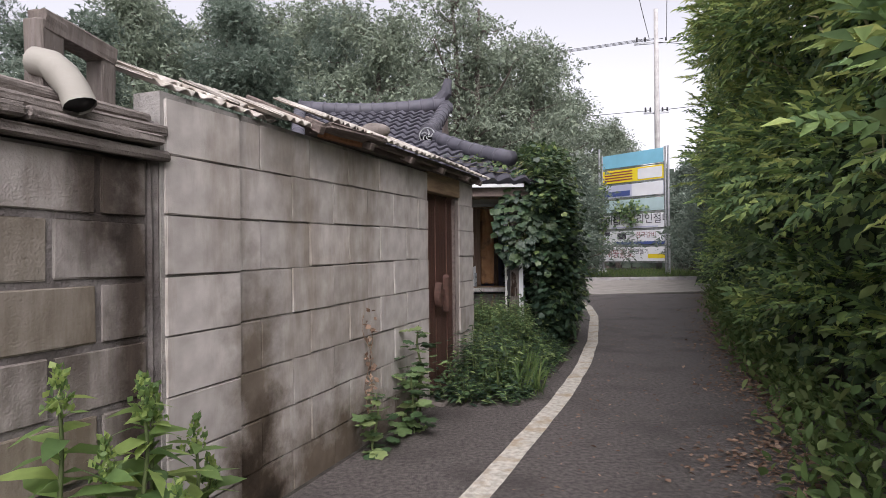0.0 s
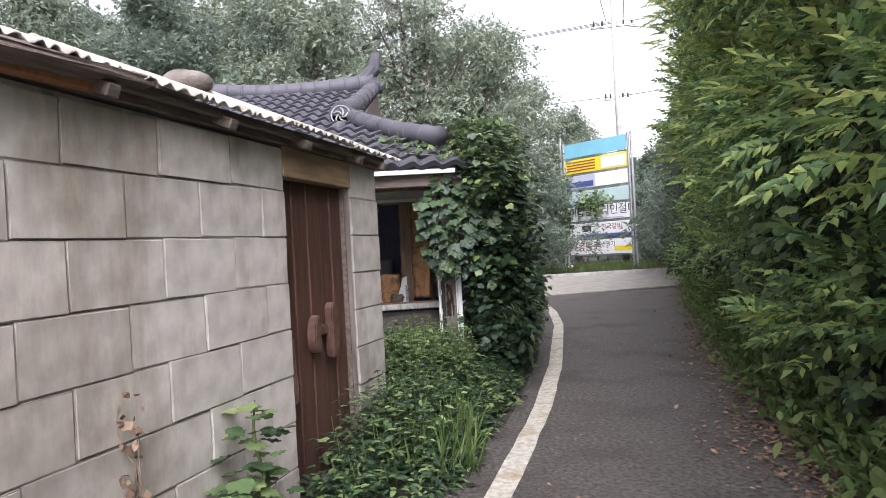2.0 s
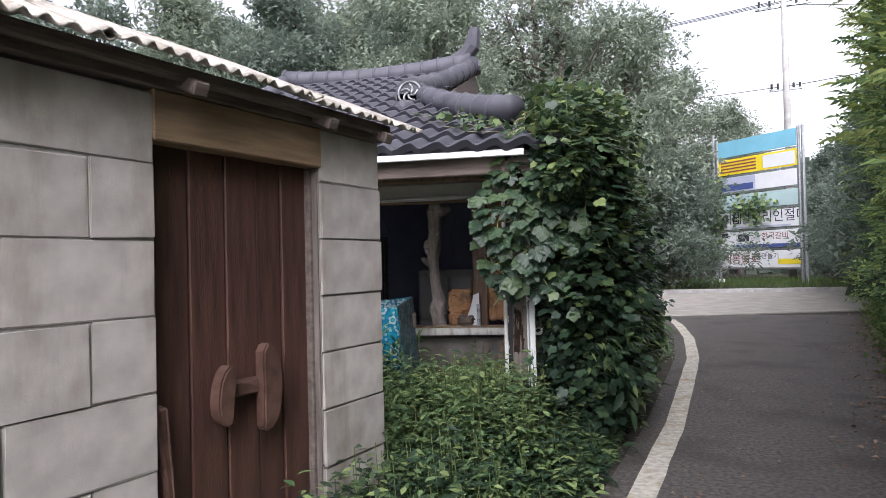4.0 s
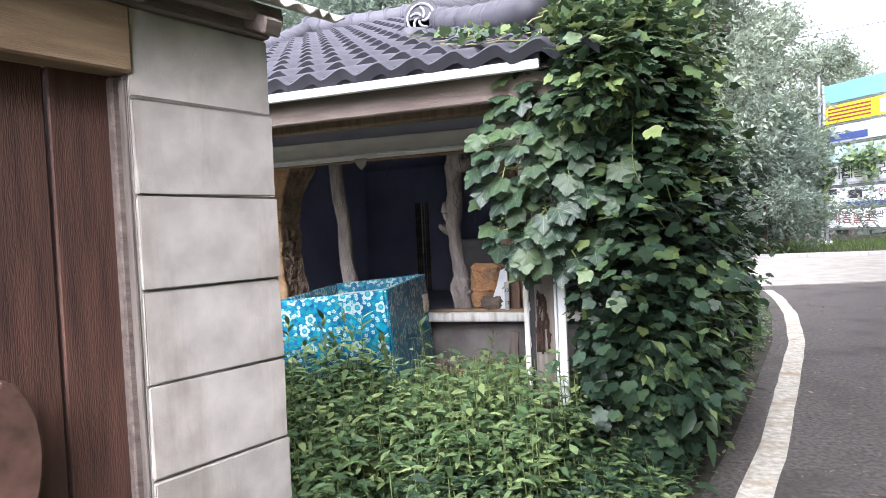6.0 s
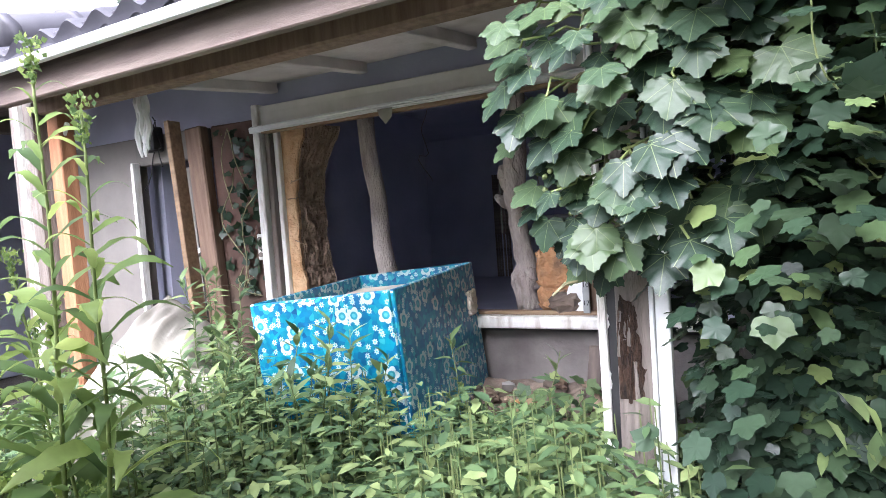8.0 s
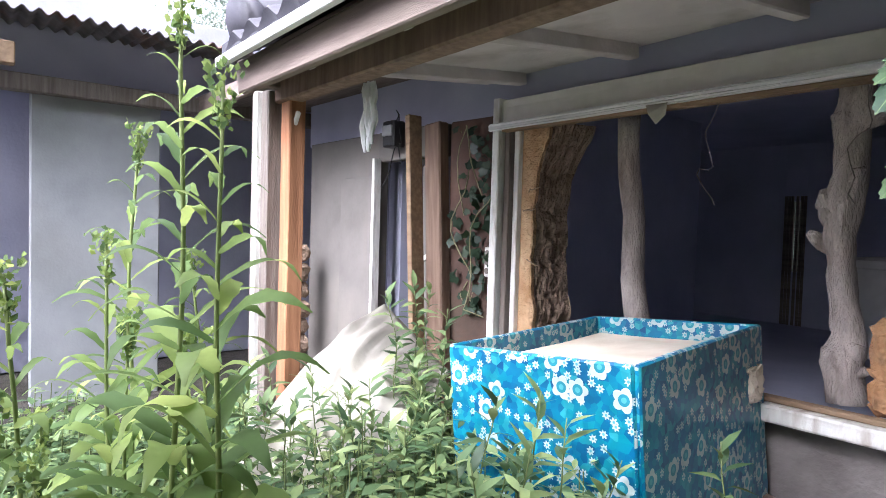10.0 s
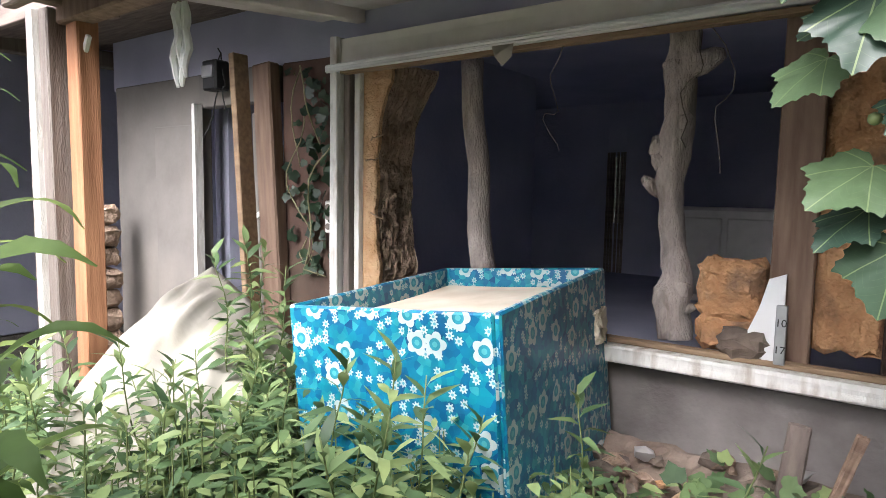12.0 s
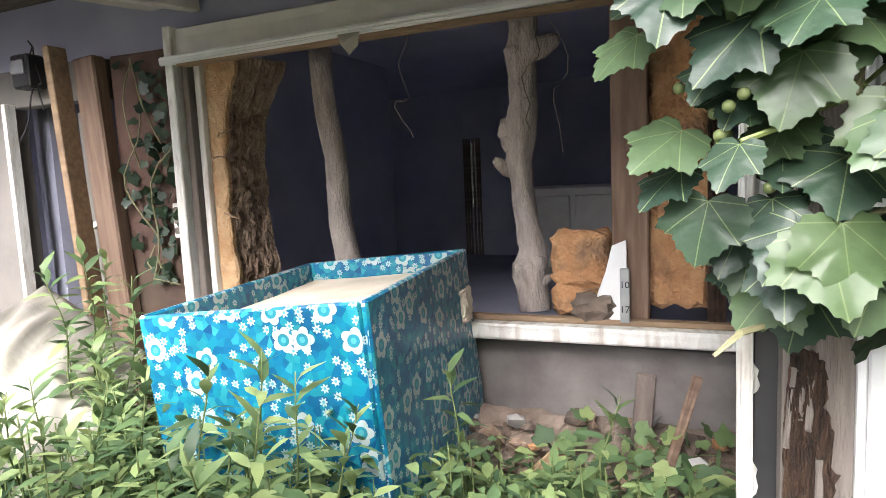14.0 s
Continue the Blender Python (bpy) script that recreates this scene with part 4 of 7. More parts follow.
part("room_wall", box(0.1, 4.0, 2.4, 0), M_ROOM, fw, m=pose(-2.75, 11.0, 1.1))
part("room_wall", box(0.1, 4.3, 2.4, 0), M_ROOM, fw, m=pose(1.2, 11.05, 1.1))
part("room_wall", box(0.1, 2.0, 2.4, 0), M_ROOM, fw, m=pose(-1.75, 10.2, 1.1))
part("wall", box(0.05, 5.2, 2.2, 0.006, cuts=2, rough=0.004), M_BASEWALL, fw, "grey rendered side wall behind the ivy", m=pose(1.28, 10.62, 1.0))
part("room_ceiling", box(4.8, 4.0, 0.06, 0), M_ROOM, fw, m=pose(-1.25, 10.98, 2.28))
part("room_floor", box(4.4, 3.6, 0.3, 0), M_ROOM, fw, m=pose(-0.6, 11.2, 0.35))
# mud-plastered pier left in the opening
PIER_Z = np.linspace(0.74, 1.92, 58)
p_edge = np.interp(PIER_Z, [0.74, 0.95, 1.2, 1.5, 1.65, 1.78, 1.92], [0.225, 0.205, 0.19, 0.195, 0.21, 0.255, 0.29]) + np.array([0.016 * noise.noise((0.2, z * 11, 3.3)) + 0.007 * noise.noise((5, z * 41, 1)) for z in PIER_Z])
p_flare = np.interp(PIER_Z, [0.74, 1.0, 1.45, 1.62, 1.78, 1.92], [0.03, 0.02, 0.0, 0.01, 0.04, 0.08])
crack = [0.86, 1.02, 1.17, 1.34, 1.45, 1.66]
pier = bmesh.new()
rings = []
for z, e, fl in zip(PIER_Z, p_edge, p_flare):
    ring = []
    for a in range(25):
        q = a / 24
        dip = sum(0.022 * math.exp(-((z + 0.02 * math.sin(q * 9 + c * 40) - c) / 0.009) ** 2) for c in crack)
        lump = 0.03 * noise.noise((q * 5, z * 9, 1.1)) + 0.022 * noise.noise((q * 13, z * 26, 4.1)) + 0.009 * noise.noise((q * 37, z * 70, 8)) - dip
        u = e - 0.004 + (0.03 + fl) * q ** 1.3 + lump * (0.25 + 0.75 * math.sin(math.pi * min(1, q * 1.1)))
        ring.append(pier.verts.new((u, 0.075 + 0.24 * q - 0.5 * lump, z)))
    ring.append(pier.verts.new((0.1, 0.34, z)))
    rings.append(ring)
for r0, r1 in zip(rings, rings[1:]):
    for a in range(25):
        pier.faces.new((r0[a], r0[a + 1], r1[a + 1], r1[a]))
part("mud_pier", pier, M_MUDBRICK, fw, "crumbling brown mud pier in the window", m=HW)
plas = bmesh.new()
rings = []
for z, e in zip(PIER_Z, p_edge):
    cols = [(0.115, 0.05)] + [(0.115 + (e - 0.115) * q, 0.05 + 0.006 * noise.noise((q * 6, z * 14, 2)) + 0.003 * noise.noise((q * 25, z * 60, 5))) for q in (0.25, 0.5, 0.75, 0.94)] + [(e + 0.004, 0.058), (e + 0.001, 0.085)]
    rings.append([plas.verts.new((u, v, z)) for u, v in cols])
for r0, r1 in zip(rings, rings[1:]):
    for a in range(6):
        plas.faces.new((r0[a], r0[a + 1], r1[a + 1], r1[a]))
part("plaster_edge", plas, M_MUD, fw, "broken ochre plaster face with a ragged edge", m=HW)
for k, (u, z, b_) in enumerate(((0.17, 1.56, 12), (0.17, 1.2, -14), (0.14, 1.46, 4))):
    part("straw", tube(curve_pts((u, 0.045, z), (u + 0.1, 0.03, z + 0.002 * b_), 5, wob=0.02, seed=400 + k), [0.004] * 5 + [0.002], 5), M_LINTEL, fw, m=HW)
# two bare logs standing in the window
log = thing("log_post", "straight bare grey log standing in the window opening", "post", m=HW)
part("trunk", tube(curve_pts((0.52, 0.42, 1.98), (0.64, 0.42, 0.7), 12, wob=0.05, seed=2), [0.06, 0.058, 0.056, 0.056, 0.057, 0.058, 0.058, 0.059, 0.06, 0.062, 0.068, 0.078, 0.074], 14, lump=0.14), M_LOG, log, smooth=True)
log = thing("log_post", "knotty bare grey log with stubs in the window opening", "post", m=HW)
LZ = np.linspace(2.0, 0.72, 34)
l_off = np.interp(LZ, [0.72, 0.9, 0.98, 1.1, 1.25, 1.5, 1.62, 1.8, 2.0], [0.024, 0.006, 0.02, 0.004, -0.018, -0.02, 0.0, -0.006, 0.005])
l_rad = np.interp(LZ, [0.72, 0.82, 0.89, 0.96, 1.1, 1.3, 1.42, 1.51, 1.6, 1.72, 1.85, 2.0], [0.064, 0.064, 0.08, 0.056, 0.05, 0.052, 0.056, 0.072, 0.058, 0.054, 0.067, 0.058])
lb = tube([(1.575 + o, 0.33 + 0.012 * math.sin(z * 8), z) for o, z in zip(l_off, LZ)], [float(r) * (1 + 0.1 * noise.noise((0, 0, z * 17))) for r, z in zip(l_rad, LZ)], 18, lump=0.34)
part("trunk", lb, M_LOG, log, smooth=True)
for (z, dx, dy, dz, r0, r1) in ((1.5, -0.085, -0.03, 0.02, 0.06, 0.035), (1.47, -0.06, -0.05, -0.02, 0.05, 0.03), (1.31, -0.115, -0.02, 0.075, 0.034, 0.013), (1.82, 0.16, 0.0, 0.045, 0.05, 0.02), (1.84, -0.06, -0.03, -0.02, 0.05, 0.03),
                                (0.86, 0.09, 0.0, 0.0, 0.03, 0.01), (0.9, -0.07, -0.03, 0.0, 0.05, 0.03), (0.94, 0.065, -0.03, -0.01, 0.045, 0.025), (1.62, 0.05, -0.04, -0.02, 0.045, 0.025)):
    c = Vector((1.575 + float(np.interp(z, LZ[::-1], l_off[::-1])), 0.33, z))
    tipv = c + Vector((dx, dy, dz))
    part("stub", tube([c, c.lerp(tipv, 0.55) - Vector((0, 0, 0.008)), c.lerp(tipv, 0.85), tipv], [r0, r0 * 0.9, (r0 + r1) / 2, r1], 10, lump=0.35), M_LOG, log, smooth=True)
# clay lumps on the sill
for i, (u, v, z, s, label) in enumerate(((1.83, 0.2, 0.97, (0.22, 0.2, 0.22), "orange clay block with dark stains"), (1.84, 0.2, 0.82, (0.24, 0.2, 0.14), "cracked orange clay block"))):
    bm = box(*s, 0.03, cuts=3, rough=0.012)
    cl = part("clay_block", bm, M_CLAY, m=on_wall(u, v, z, 0, 0, 8 * i - 4))
    tagged(cl, label + " on the window sill", "clay block", "clay blocks on the sill")
st = part("stone_piece", box(0.15, 0.1, 0.09, 0.02, cuts=2, rough=0.012), M_STONE, m=on_wall(1.9, 0.02, 0.81, 0, 0, 5))
tagged(st, "grey broken stone lying on the window sill", "stone")
sc = thing("plaster_shard", "white plaster shard with a taped number strip", "plaster", m=on_wall(1.99, 0.0, 0.96))
part("shard", sheet([(-0.07, 0, -0.2), (0.03, 0, -0.2), (0.03, 0, 0.1), (-0.02, 0, 0.08), (-0.045, 0, -0.02), (-0.075, 0, -0.1)] + [(-0.07, 0.02, -0.2), (0.03, 0.02, -0.2), (0.03, 0.02, 0.1), (-0.02, 0.02, 0.08), (-0.045, 0.02, -0.02), (-0.075, 0.02, -0.1)],
     [(0, 1, 2, 3, 4, 5), (11, 10, 9, 8, 7, 6)] + [(i, i + 6, (i + 1) % 6 + 6, (i + 1) % 6) for i in range(6)]), M_GUTTER, sc)
part("number_strip", box(0.034, 0.012, 0.2, 0.003), M_STEEL, sc, m=pose(0.025, -0.012, -0.1))


def writing(text, size, m_, parent, at, name="lettering", depth=0.001):
    cu = bpy.data.curves.new(name, "FONT")
    cu.body, cu.size, cu.align_x, cu.align_y, cu.extrude = text, size, "CENTER", "CENTER", depth
    ob = new("scratch_text", cu)
    me = bpy.data.meshes.new_from_object(ob.evaluated_get(bpy.context.evaluated_depsgraph_get()))
    bpy.data.objects.remove(ob)
    me.name = name
    me.materials.clear()
    me.materials.append(m_)
    return part(name, me, None, parent, m=at)


writing("10", 0.035, M_BLACK, sc, pose(0.025, -0.02, -0.06, 90, 0, 0))
writing("17", 0.035, M_BLACK, sc, pose(0.025, -0.02, -0.15, 90, 0, 0))
# rag hanging from the trim
rg = sheet([(-0.05, 0, 0), (0.05, 0, 0), (0.04, 0.004, -0.05), (0.0, 0.0, -0.085), (-0.035, -0.004, -0.04)], [(0, 1, 2, 3, 4)])
bmesh.ops.solidify(rg, geom=rg.faces[:], thickness=0.004)
tagged(part("rag", rg, M_CLOTH, m=on_wall(0.98, -0.085, 1.9)), "grey-white rag caught on the window trim", "rag")
# loose wires in the window and a broken sash in the doorway
for k, (u0, z0, u1, z1) in enumerate(((1.22, 1.9, 1.14, 1.5), (1.72, 1.92, 1.84, 1.4), (1.66, 1.9, 1.69, 1.5))):
    q = part("loose_wire", tube(curve_pts((u0, -0.02, z0), (u1, 0.06, z1), 12, wob=0.14, seed=210 + k), 0.0022, 5), M_GREYWOOD, m=HW)
    tagged(q, "thin loose wire hanging in the window opening", "wire", "loose wires")
sash = thing("broken_sash", "broken white sash frame leaning in the doorway", "window frame", m=on_wall(-0.78, 0.12, 0.0))
part("stile", box(0.045, 0.03, 1.62, 0.004, cuts=2, rough=0.003), M_PANEL, sash, m=pose(0, 0, 0.95, 0, -2, 0))
part("stile", box(0.03, 0.03, 0.4, 0.004, cuts=2, rough=0.003), M_WHITEWOOD, sash, m=pose(0.11, -0.02, 0.98, 0, 9, 0))
part("rail", box(0.16, 0.03, 0.035, 0.004, cuts=2, rough=0.003), M_WHITEWOOD, sash, m=pose(0.07, -0.02, 1.18, 0, -28, 0))
# strip of torn plastic under the porch beam
stp = bmesh.new()
for k in range(5):
    tube(curve_pts((-0.03 + 0.015 * k, 0.01 * (k % 2), 0.0), (-0.028 + 0.016 * k, 0.0, -0.3 + 0.03 * (k % 3)), 8, wob=0.02, seed=k), [0.012, 0.014, 0.016, 0.014, 0.015, 0.016, 0.014, 0.012, 0.006], 6, stp)
tagged(part("torn_plastic", stp, M_GUTTER, m=pose(-1.34, 7.93, 1.98)), "crumpled white plastic strip hanging from the beam", "plastic strip")
# socket strip and meter
sk = thing("socket_strip", "white three-way socket strip hanging on the wall", "socket", m=on_wall(-0.09, 0.02, 1.17))
part("body", box(0.05, 0.03, 0.17, 0.006), M_PLASTIC, sk)
for k in (-1, 0, 1):
    bm = bmesh.new()
    bmesh.ops.create_cone(bm, cap_ends=True, segments=14, radius1=0.017, radius2=0.017, depth=0.006, matrix=Matrix.Rotation(radians(90), 4, "X"))
    part("socket", bm, M_CAP, sk, m=pose(0, -0.016, 0.05 * k))
mt = thing("electric_meter", "dark electric meter box with cables", "meter", m=on_wall(-0.95, -0.05, 1.96))
part("box", box(0.13, 0.1, 0.17, 0.01), M_BLACK, mt)
part("cover", box(0.1, 0.02, 0.07, 0.005), M_STEEL, mt, m=pose(0, -0.055, 0.02))
part("cable", tube(curve_pts((0.08, -0.02, 0.12), (-0.03, -0.02, -0.35), 14, wob=0.08, seed=3), 0.004, 6), M_BLACK, mt)
part("cable", tube(curve_pts((0.05, -0.02, 0.15), (0.1, -0.03, -0.2), 14, wob=0.1, seed=8), 0.004, 6), M_BLACK, mt)

# porch posts
pst = thing("porch_post", "grey weathered corner post with white trim strips and rot", "post")
part("post", box(0.115, 0.13, 2.1, 0.008, cuts=3, rough=0.003), M_GREYWOOD, pst, m=pose(0.99, 7.905, 0.98))
rh = bmesh.new()
rz = np.linspace(0.7, 1.02, 30)
lo_, hi_ = [], []
for k, z in enumerate(rz):
    top = max(0, (z - 0.9) / 0.12)
    lo_.append(rh.verts.new((0.937 + 0.004 * noise.noise((0, z * 40, 1)) + 0.012 * top, 7.838, z + 0.012 * noise.noise((k * 2.3, 0, 4)))))
    hi_.append(rh.verts.new((1.006 + 0.02 * noise.noise((0, z * 16, 7)) + 0.008 * noise.noise((0, z * 60, 7)) - 0.045 * top ** 1.5, 7.838, z + 0.02 * noise.noise((k * 1.7, 0, 9)))))
for k in range(29):
    rh.faces.new((lo_[k], hi_[k], hi_[k + 1], lo_[k + 1]))
part("rot_hollow", rh, M_ROT, pst, "dark rotten hollow")
for k in range(16):
    zz = 0.83 + rt.uniform(-0.1, 0.12)
    part("splinter", box(rt.uniform(0.006, 0.014), 0.006, rt.uniform(0.05, 0.16), 0.002, cuts=2, rough=0.003), M_ROT if k % 4 else M_GREYWOOD, pst, m=pose(0.946 + 0.0036 * k, 7.836, zz, rt.uniform(-2, 2), rt.uniform(-4, 4), 0))
part("trim_strip", box(0.026, 0.03, 2.05, 0.003, cuts=3, rough=0.003), M_WHITEWOOD, pst, "peeling white strip", m=pose(0.88, 7.9, 0.98))
part("trim_gap", box(0.04, 0.03, 2.05, 0.002), M_BLACK, pst, "black rubber strip", m=pose(0.914, 7.915, 0.98))
for k in range(9):
    z0 = 0.3 + 0.19 * k + rt.uniform(-0.04, 0.04)
    hgt, wid = rt.uniform(0.05, 0.13), rt.uniform(0.008, 0.024)
    fl = sheet([(0, 0, 0), (wid * 0.7, -0.002, 0.01), (wid, -0.004, hgt * 0.35), (wid * 0.6, -0.003, hgt * 0.6), (wid * 0.85, -0.004, hgt * 0.8), (0, 0, hgt)], [(0, 1, 2, 3, 4, 5)])
    bmesh.ops.solidify(fl, geom=fl.faces[:], thickness=0.002)
    part("paint_flake", fl, M_WHITEWOOD, pst, m=pose(0.892, 7.893, z0))
part("trim_strip", box(0.04, 0.035, 2.05, 0.003), M_GUTTER, pst, "white strip", m=pose(1.072, 7.85, 0.98))
part("trim_strip", box(0.013, 0.05, 2.05, 0.003), M_GUTTER, pst, m=pose(1.043, 7.848, 0.98))
pst = thing("porch_post", "porch corner posts of white and orange-brown timber", "post")
for x, y, w, m_, a in ((-1.94, 7.68, 0.07, M_GREYWOOD, 0), (-1.88, 7.66, 0.035, M_WHITEWOOD, 0), (-1.83, 7.69, 0.08, M_GREYWOOD, 0), (-1.73, 7.75, 0.1, M_ORANGEWOOD, 0.5)):
    part("post", box(w, 0.08, 2.0, 0.006, cuts=2, rough=0.002), m_, pst, m=pose(x, y, 0.98, 0, a, 0))
part("bracket", box(0.02, 0.02, 0.12, 0.004), M_WHITEWOOD, pst, m=pose(-1.68, 7.74, 1.82, 0, 35, 0))

# floor and rubble of the porch
por = part("porch_floor", slab([(-3.0, 8.2), (1.1, 8.45), (1.1, 9.0), (-3.0, 9.0)], -0.1, 0.22), M_STONE)
tagged(por, "low earth-and-cement porch step covered in rubble", "porch floor", kind="structure")
heap = bmesh.new()
hv_ = [[heap.verts.new((-0.15 + 1.05 * i / 26, 8.24 + 0.66 * j / 18, 0.2 + 0.3 * max(0, 8.24 + 0.66 * j / 18 - 8.36) + 0.05 * min(1, j / 4) + 0.035 * noise.noise((i * 0.45, j * 0.5, 2.2)) + 0.02 * noise.noise((i * 1.3, j * 1.4, 7.2)))) for j in range(19)] for i in range(27)]
for i in range(26):
    for j in range(18):
        heap.faces.new((hv_[i][j], hv_[i + 1][j], hv_[i + 1][j + 1], hv_[i][j + 1]))
tagged(part("rubble_heap", heap, M_STONE), "heap of brown earth and broken mud wall under the window", "rubble heap", kind="stuff")
rr_ = random.Random(21)
for i in range(95):
    s = rr_.uniform(0.015, 0.05)
    bm = bmesh.new()
    bmesh.ops.create_icosphere(bm, subdivisions=1, radius=s * 1.15)
    for v in bm.verts:
        v.co *= 1 + 0.75 * noise.noise(v.co / s * 0.9 + Vector((i * 3.1, 0, 0))) + rr_.uniform(-0.05, 0.05)
        v.co.z *= 0.7
    x, y = rr_.uniform(-0.1, 0.85), rr_.uniform(8.3, 8.85)
    q = part("rubble_stone", bm, (M_STONE, M_MUDBRICK, M_CLAY, M_STONE, M_MUDBRICK, M_POLE, M_STONE)[i % 7], m=pose(x, y, 0.23 + s * 0.4 + 0.25 * max(0, y - 8.4) + (0.08 if i > 25 else 0), 0, 0, rr_.uniform(0, 90)))
    tagged(q, "broken lump of mud wall and stone in the rubble", "rubble", "rubble below the window")
for (x, y, z, L, w, a, b, m_, lab) in ((0.6, 8.72, 0.5, 0.3, 0.06, 84, 0, M_DARKWOOD, "grey board standing against the wall"), (0.72, 8.66, 0.5, 0.36, 0.028, 74, 8, M_BROWNWOOD, "thin splintered stake leaning on the sill"),
                                      (0.3, 8.5, 0.36, 0.22, 0.05, 40, 30, M_LINTEL, "short broken lath on the rubble"), (0.35, 8.2, 0.26, 0.62, 0.07, 4, 8, M_GREYWOOD, "grey plank lying on the rubble"),
                                      (0.5, 8.4, 0.34, 0.4, 0.04, 6, -18, M_LINTEL, "thin lath lying on the rubble")):
    q = part("board", box(L, 0.02, w, 0.004, cuts=2, rough=0.003), m_, m=pose(x, y, z, 0, -a, b))
    tagged(q, lab, "board", "loose boards")
q = part("concrete_slab", box(0.34, 0.24, 0.06, 0.012, cuts=2, rough=0.005), M_POLE, m=pose(0.34, 8.02, 0.24, 28, 4, -6))
tagged(q, "pale grey broken slab in front of the rubble", "slab")
q = part("bottle", tube([(0, 0, 0), (0.02, 0, 0), (0.12, 0, 0.0), (0.15, 0, 0.0), (0.17, 0, 0)], [0.02, 0.03, 0.03, 0.013, 0.012], 12), mat("teal_glass", [(0.02, 0.22, 0.2), (0.04, 0.3, 0.27)], 5, 0.2, 0), m=pose(0.78, 8.1, 0.3, 0, 0, 30), smooth=True)
tagged(q, "small teal bottle lying among the weeds", "bottle")


# ---- flowered box ----
def flowered():
    """Printed paper: blue cells, big ringed blossoms, small white daisies."""
    m, n, l, p = nodes_of("flowered_paper")
    uv = n.new("ShaderNodeUVMap")

    def math_(op, a, b=None):
        q = n.new("ShaderNodeMath")
        q.operation = op
        for i, w in enumerate((a, b)):
            if w is None:
                continue
            if isinstance(w, (int, float)):
                q.inputs[i].default_value = w
            else:
                l.new(w, q.inputs[i])
        return q.outputs[0]

    def mix(f, a, b):
        q = n.new("ShaderNodeMix")
        q.data_type = "RGBA"
        l.new(f, q.inputs["Factor"])
        for key, w in (("A", a), ("B", b)):
            if isinstance(w, tuple):
                q.inputs[key].default_value = (*w, 1)
            else:
                l.new(w, q.inputs[key])
        return q.outputs["Result"]

    def cells(scale, rnd):
        v = n.new("ShaderNodeTexVoronoi")
        v.voronoi_dimensions, v.inputs["Scale"].default_value, v.inputs["Randomness"].default_value = "2D", scale, rnd
        l.new(uv.outputs[0], v.inputs["Vector"])
        sub = n.new("ShaderNodeVectorMath")
        sub.operation = "SUBTRACT"
        l.new(uv.outputs[0], sub.inputs[0])
        l.new(v.outputs["Position"], sub.inputs[1])
        sep = n.new("ShaderNodeSeparateXYZ")
        l.new(sub.outputs[0], sep.inputs[0])
        ang = math_("ARCTAN2", sep.outputs[1], sep.outputs[0])
        ln = n.new("ShaderNodeVectorMath")
        ln.operation = "LENGTH"
        l.new(sub.outputs[0], ln.inputs[0])
        return v, ang, ln.outputs["Value"]

    vb, ab, rbb = cells(48, 1.0)
    base = n.new("ShaderNodeValToRGB")
    e = base.color_ramp.elements
    e[0].color, e[1].color = (0.0, 0.07, 0.22, 1), (0.05, 0.4, 0.46, 1)
    e.new(0.4).color = (0.0, 0.17, 0.34, 1)
    e.new(0.7).color = (0.0, 0.26, 0.36, 1)
    l.new(vb.outputs["Color"], base.inputs["Fac"])
    col = base.outputs["Color"]
    # small daisies
    vs_, a_s, r_s = cells(27, 1.0)
    pet = math_("MULTIPLY", math_("ADD", math_("MULTIPLY", math_("COSINE", math_("MULTIPLY", a_s, 7)), 0.22), 0.78), 0.0135)
    ex = n.new("ShaderNodeSeparateColor")
    l.new(vs_.outputs["Color"], ex.inputs[0])
    keep = math_("GREATER_THAN", ex.outputs[0], 0.45)
    col = mix(math_("MULTIPLY", math_("LESS_THAN", r_s, pet), keep), col, (0.5, 0.6, 0.6))
    col = mix(math_("MULTIPLY", math_("LESS_THAN", r_s, 0.004), keep), col, (0.1, 0.4, 0.5))
    # big blossoms with a blue ring
    vl, a_l, r_l = cells(9.5, 0.95)
    big = math_("MULTIPLY", math_("ADD", math_("MULTIPLY", math_("ABSOLUTE", math_("COSINE", math_("MULTIPLY", a_l, 2.5))), 0.3), 0.7), 0.036)
    ex2 = n.new("ShaderNodeSeparateColor")
    l.new(vl.outputs["Color"], ex2.inputs[0])
    keep2 = math_("GREATER_THAN", ex2.outputs[1], 0.35)
    col = mix(math_("MULTIPLY", math_("LESS_THAN", r_l, big), keep2), col, (0.52, 0.62, 0.62))
    col = mix(math_("MULTIPLY", math_("LESS_THAN", r_l, 0.017), keep2), col, (0.02, 0.3, 0.4))
    col = mix(math_("MULTIPLY", math_("LESS_THAN", r_l, 0.008), keep2), col, (0.1, 0.45, 0.5))
    nz_ = n.new("ShaderNodeTexNoise")
    nz_.inputs["Scale"].default_value = 9
    l.new(uv.outputs[0], nz_.inputs["Vector"])
    mr = n.new("ShaderNodeMapRange")
    mr.inputs["To Min"].default_value, mr.inputs["To Max"].default_value = 0.42, 0.98
    l.new(nz_.outputs["Fac"], mr.inputs["Value"])
    hv = n.new("ShaderNodeHueSaturation")
    l.new(mr.outputs[0], hv.inputs["Value"])
    l.new(col, hv.inputs["Color"])
    l.new(hv.outputs[0], p.inputs["Base Color"])
    p.inputs["Roughness"].default_value = 0.38
    bp = n.new("ShaderNodeBump")
    bp.inputs["Strength"].default_value, bp.inputs["Distance"].default_value = 0.25, 0.01
    l.new(nz_.outputs["Fac"], bp.inputs["Height"])
    l.new(bp.outputs[0], p.inputs["Normal"])
    return m


M_FLOWER = flowered()


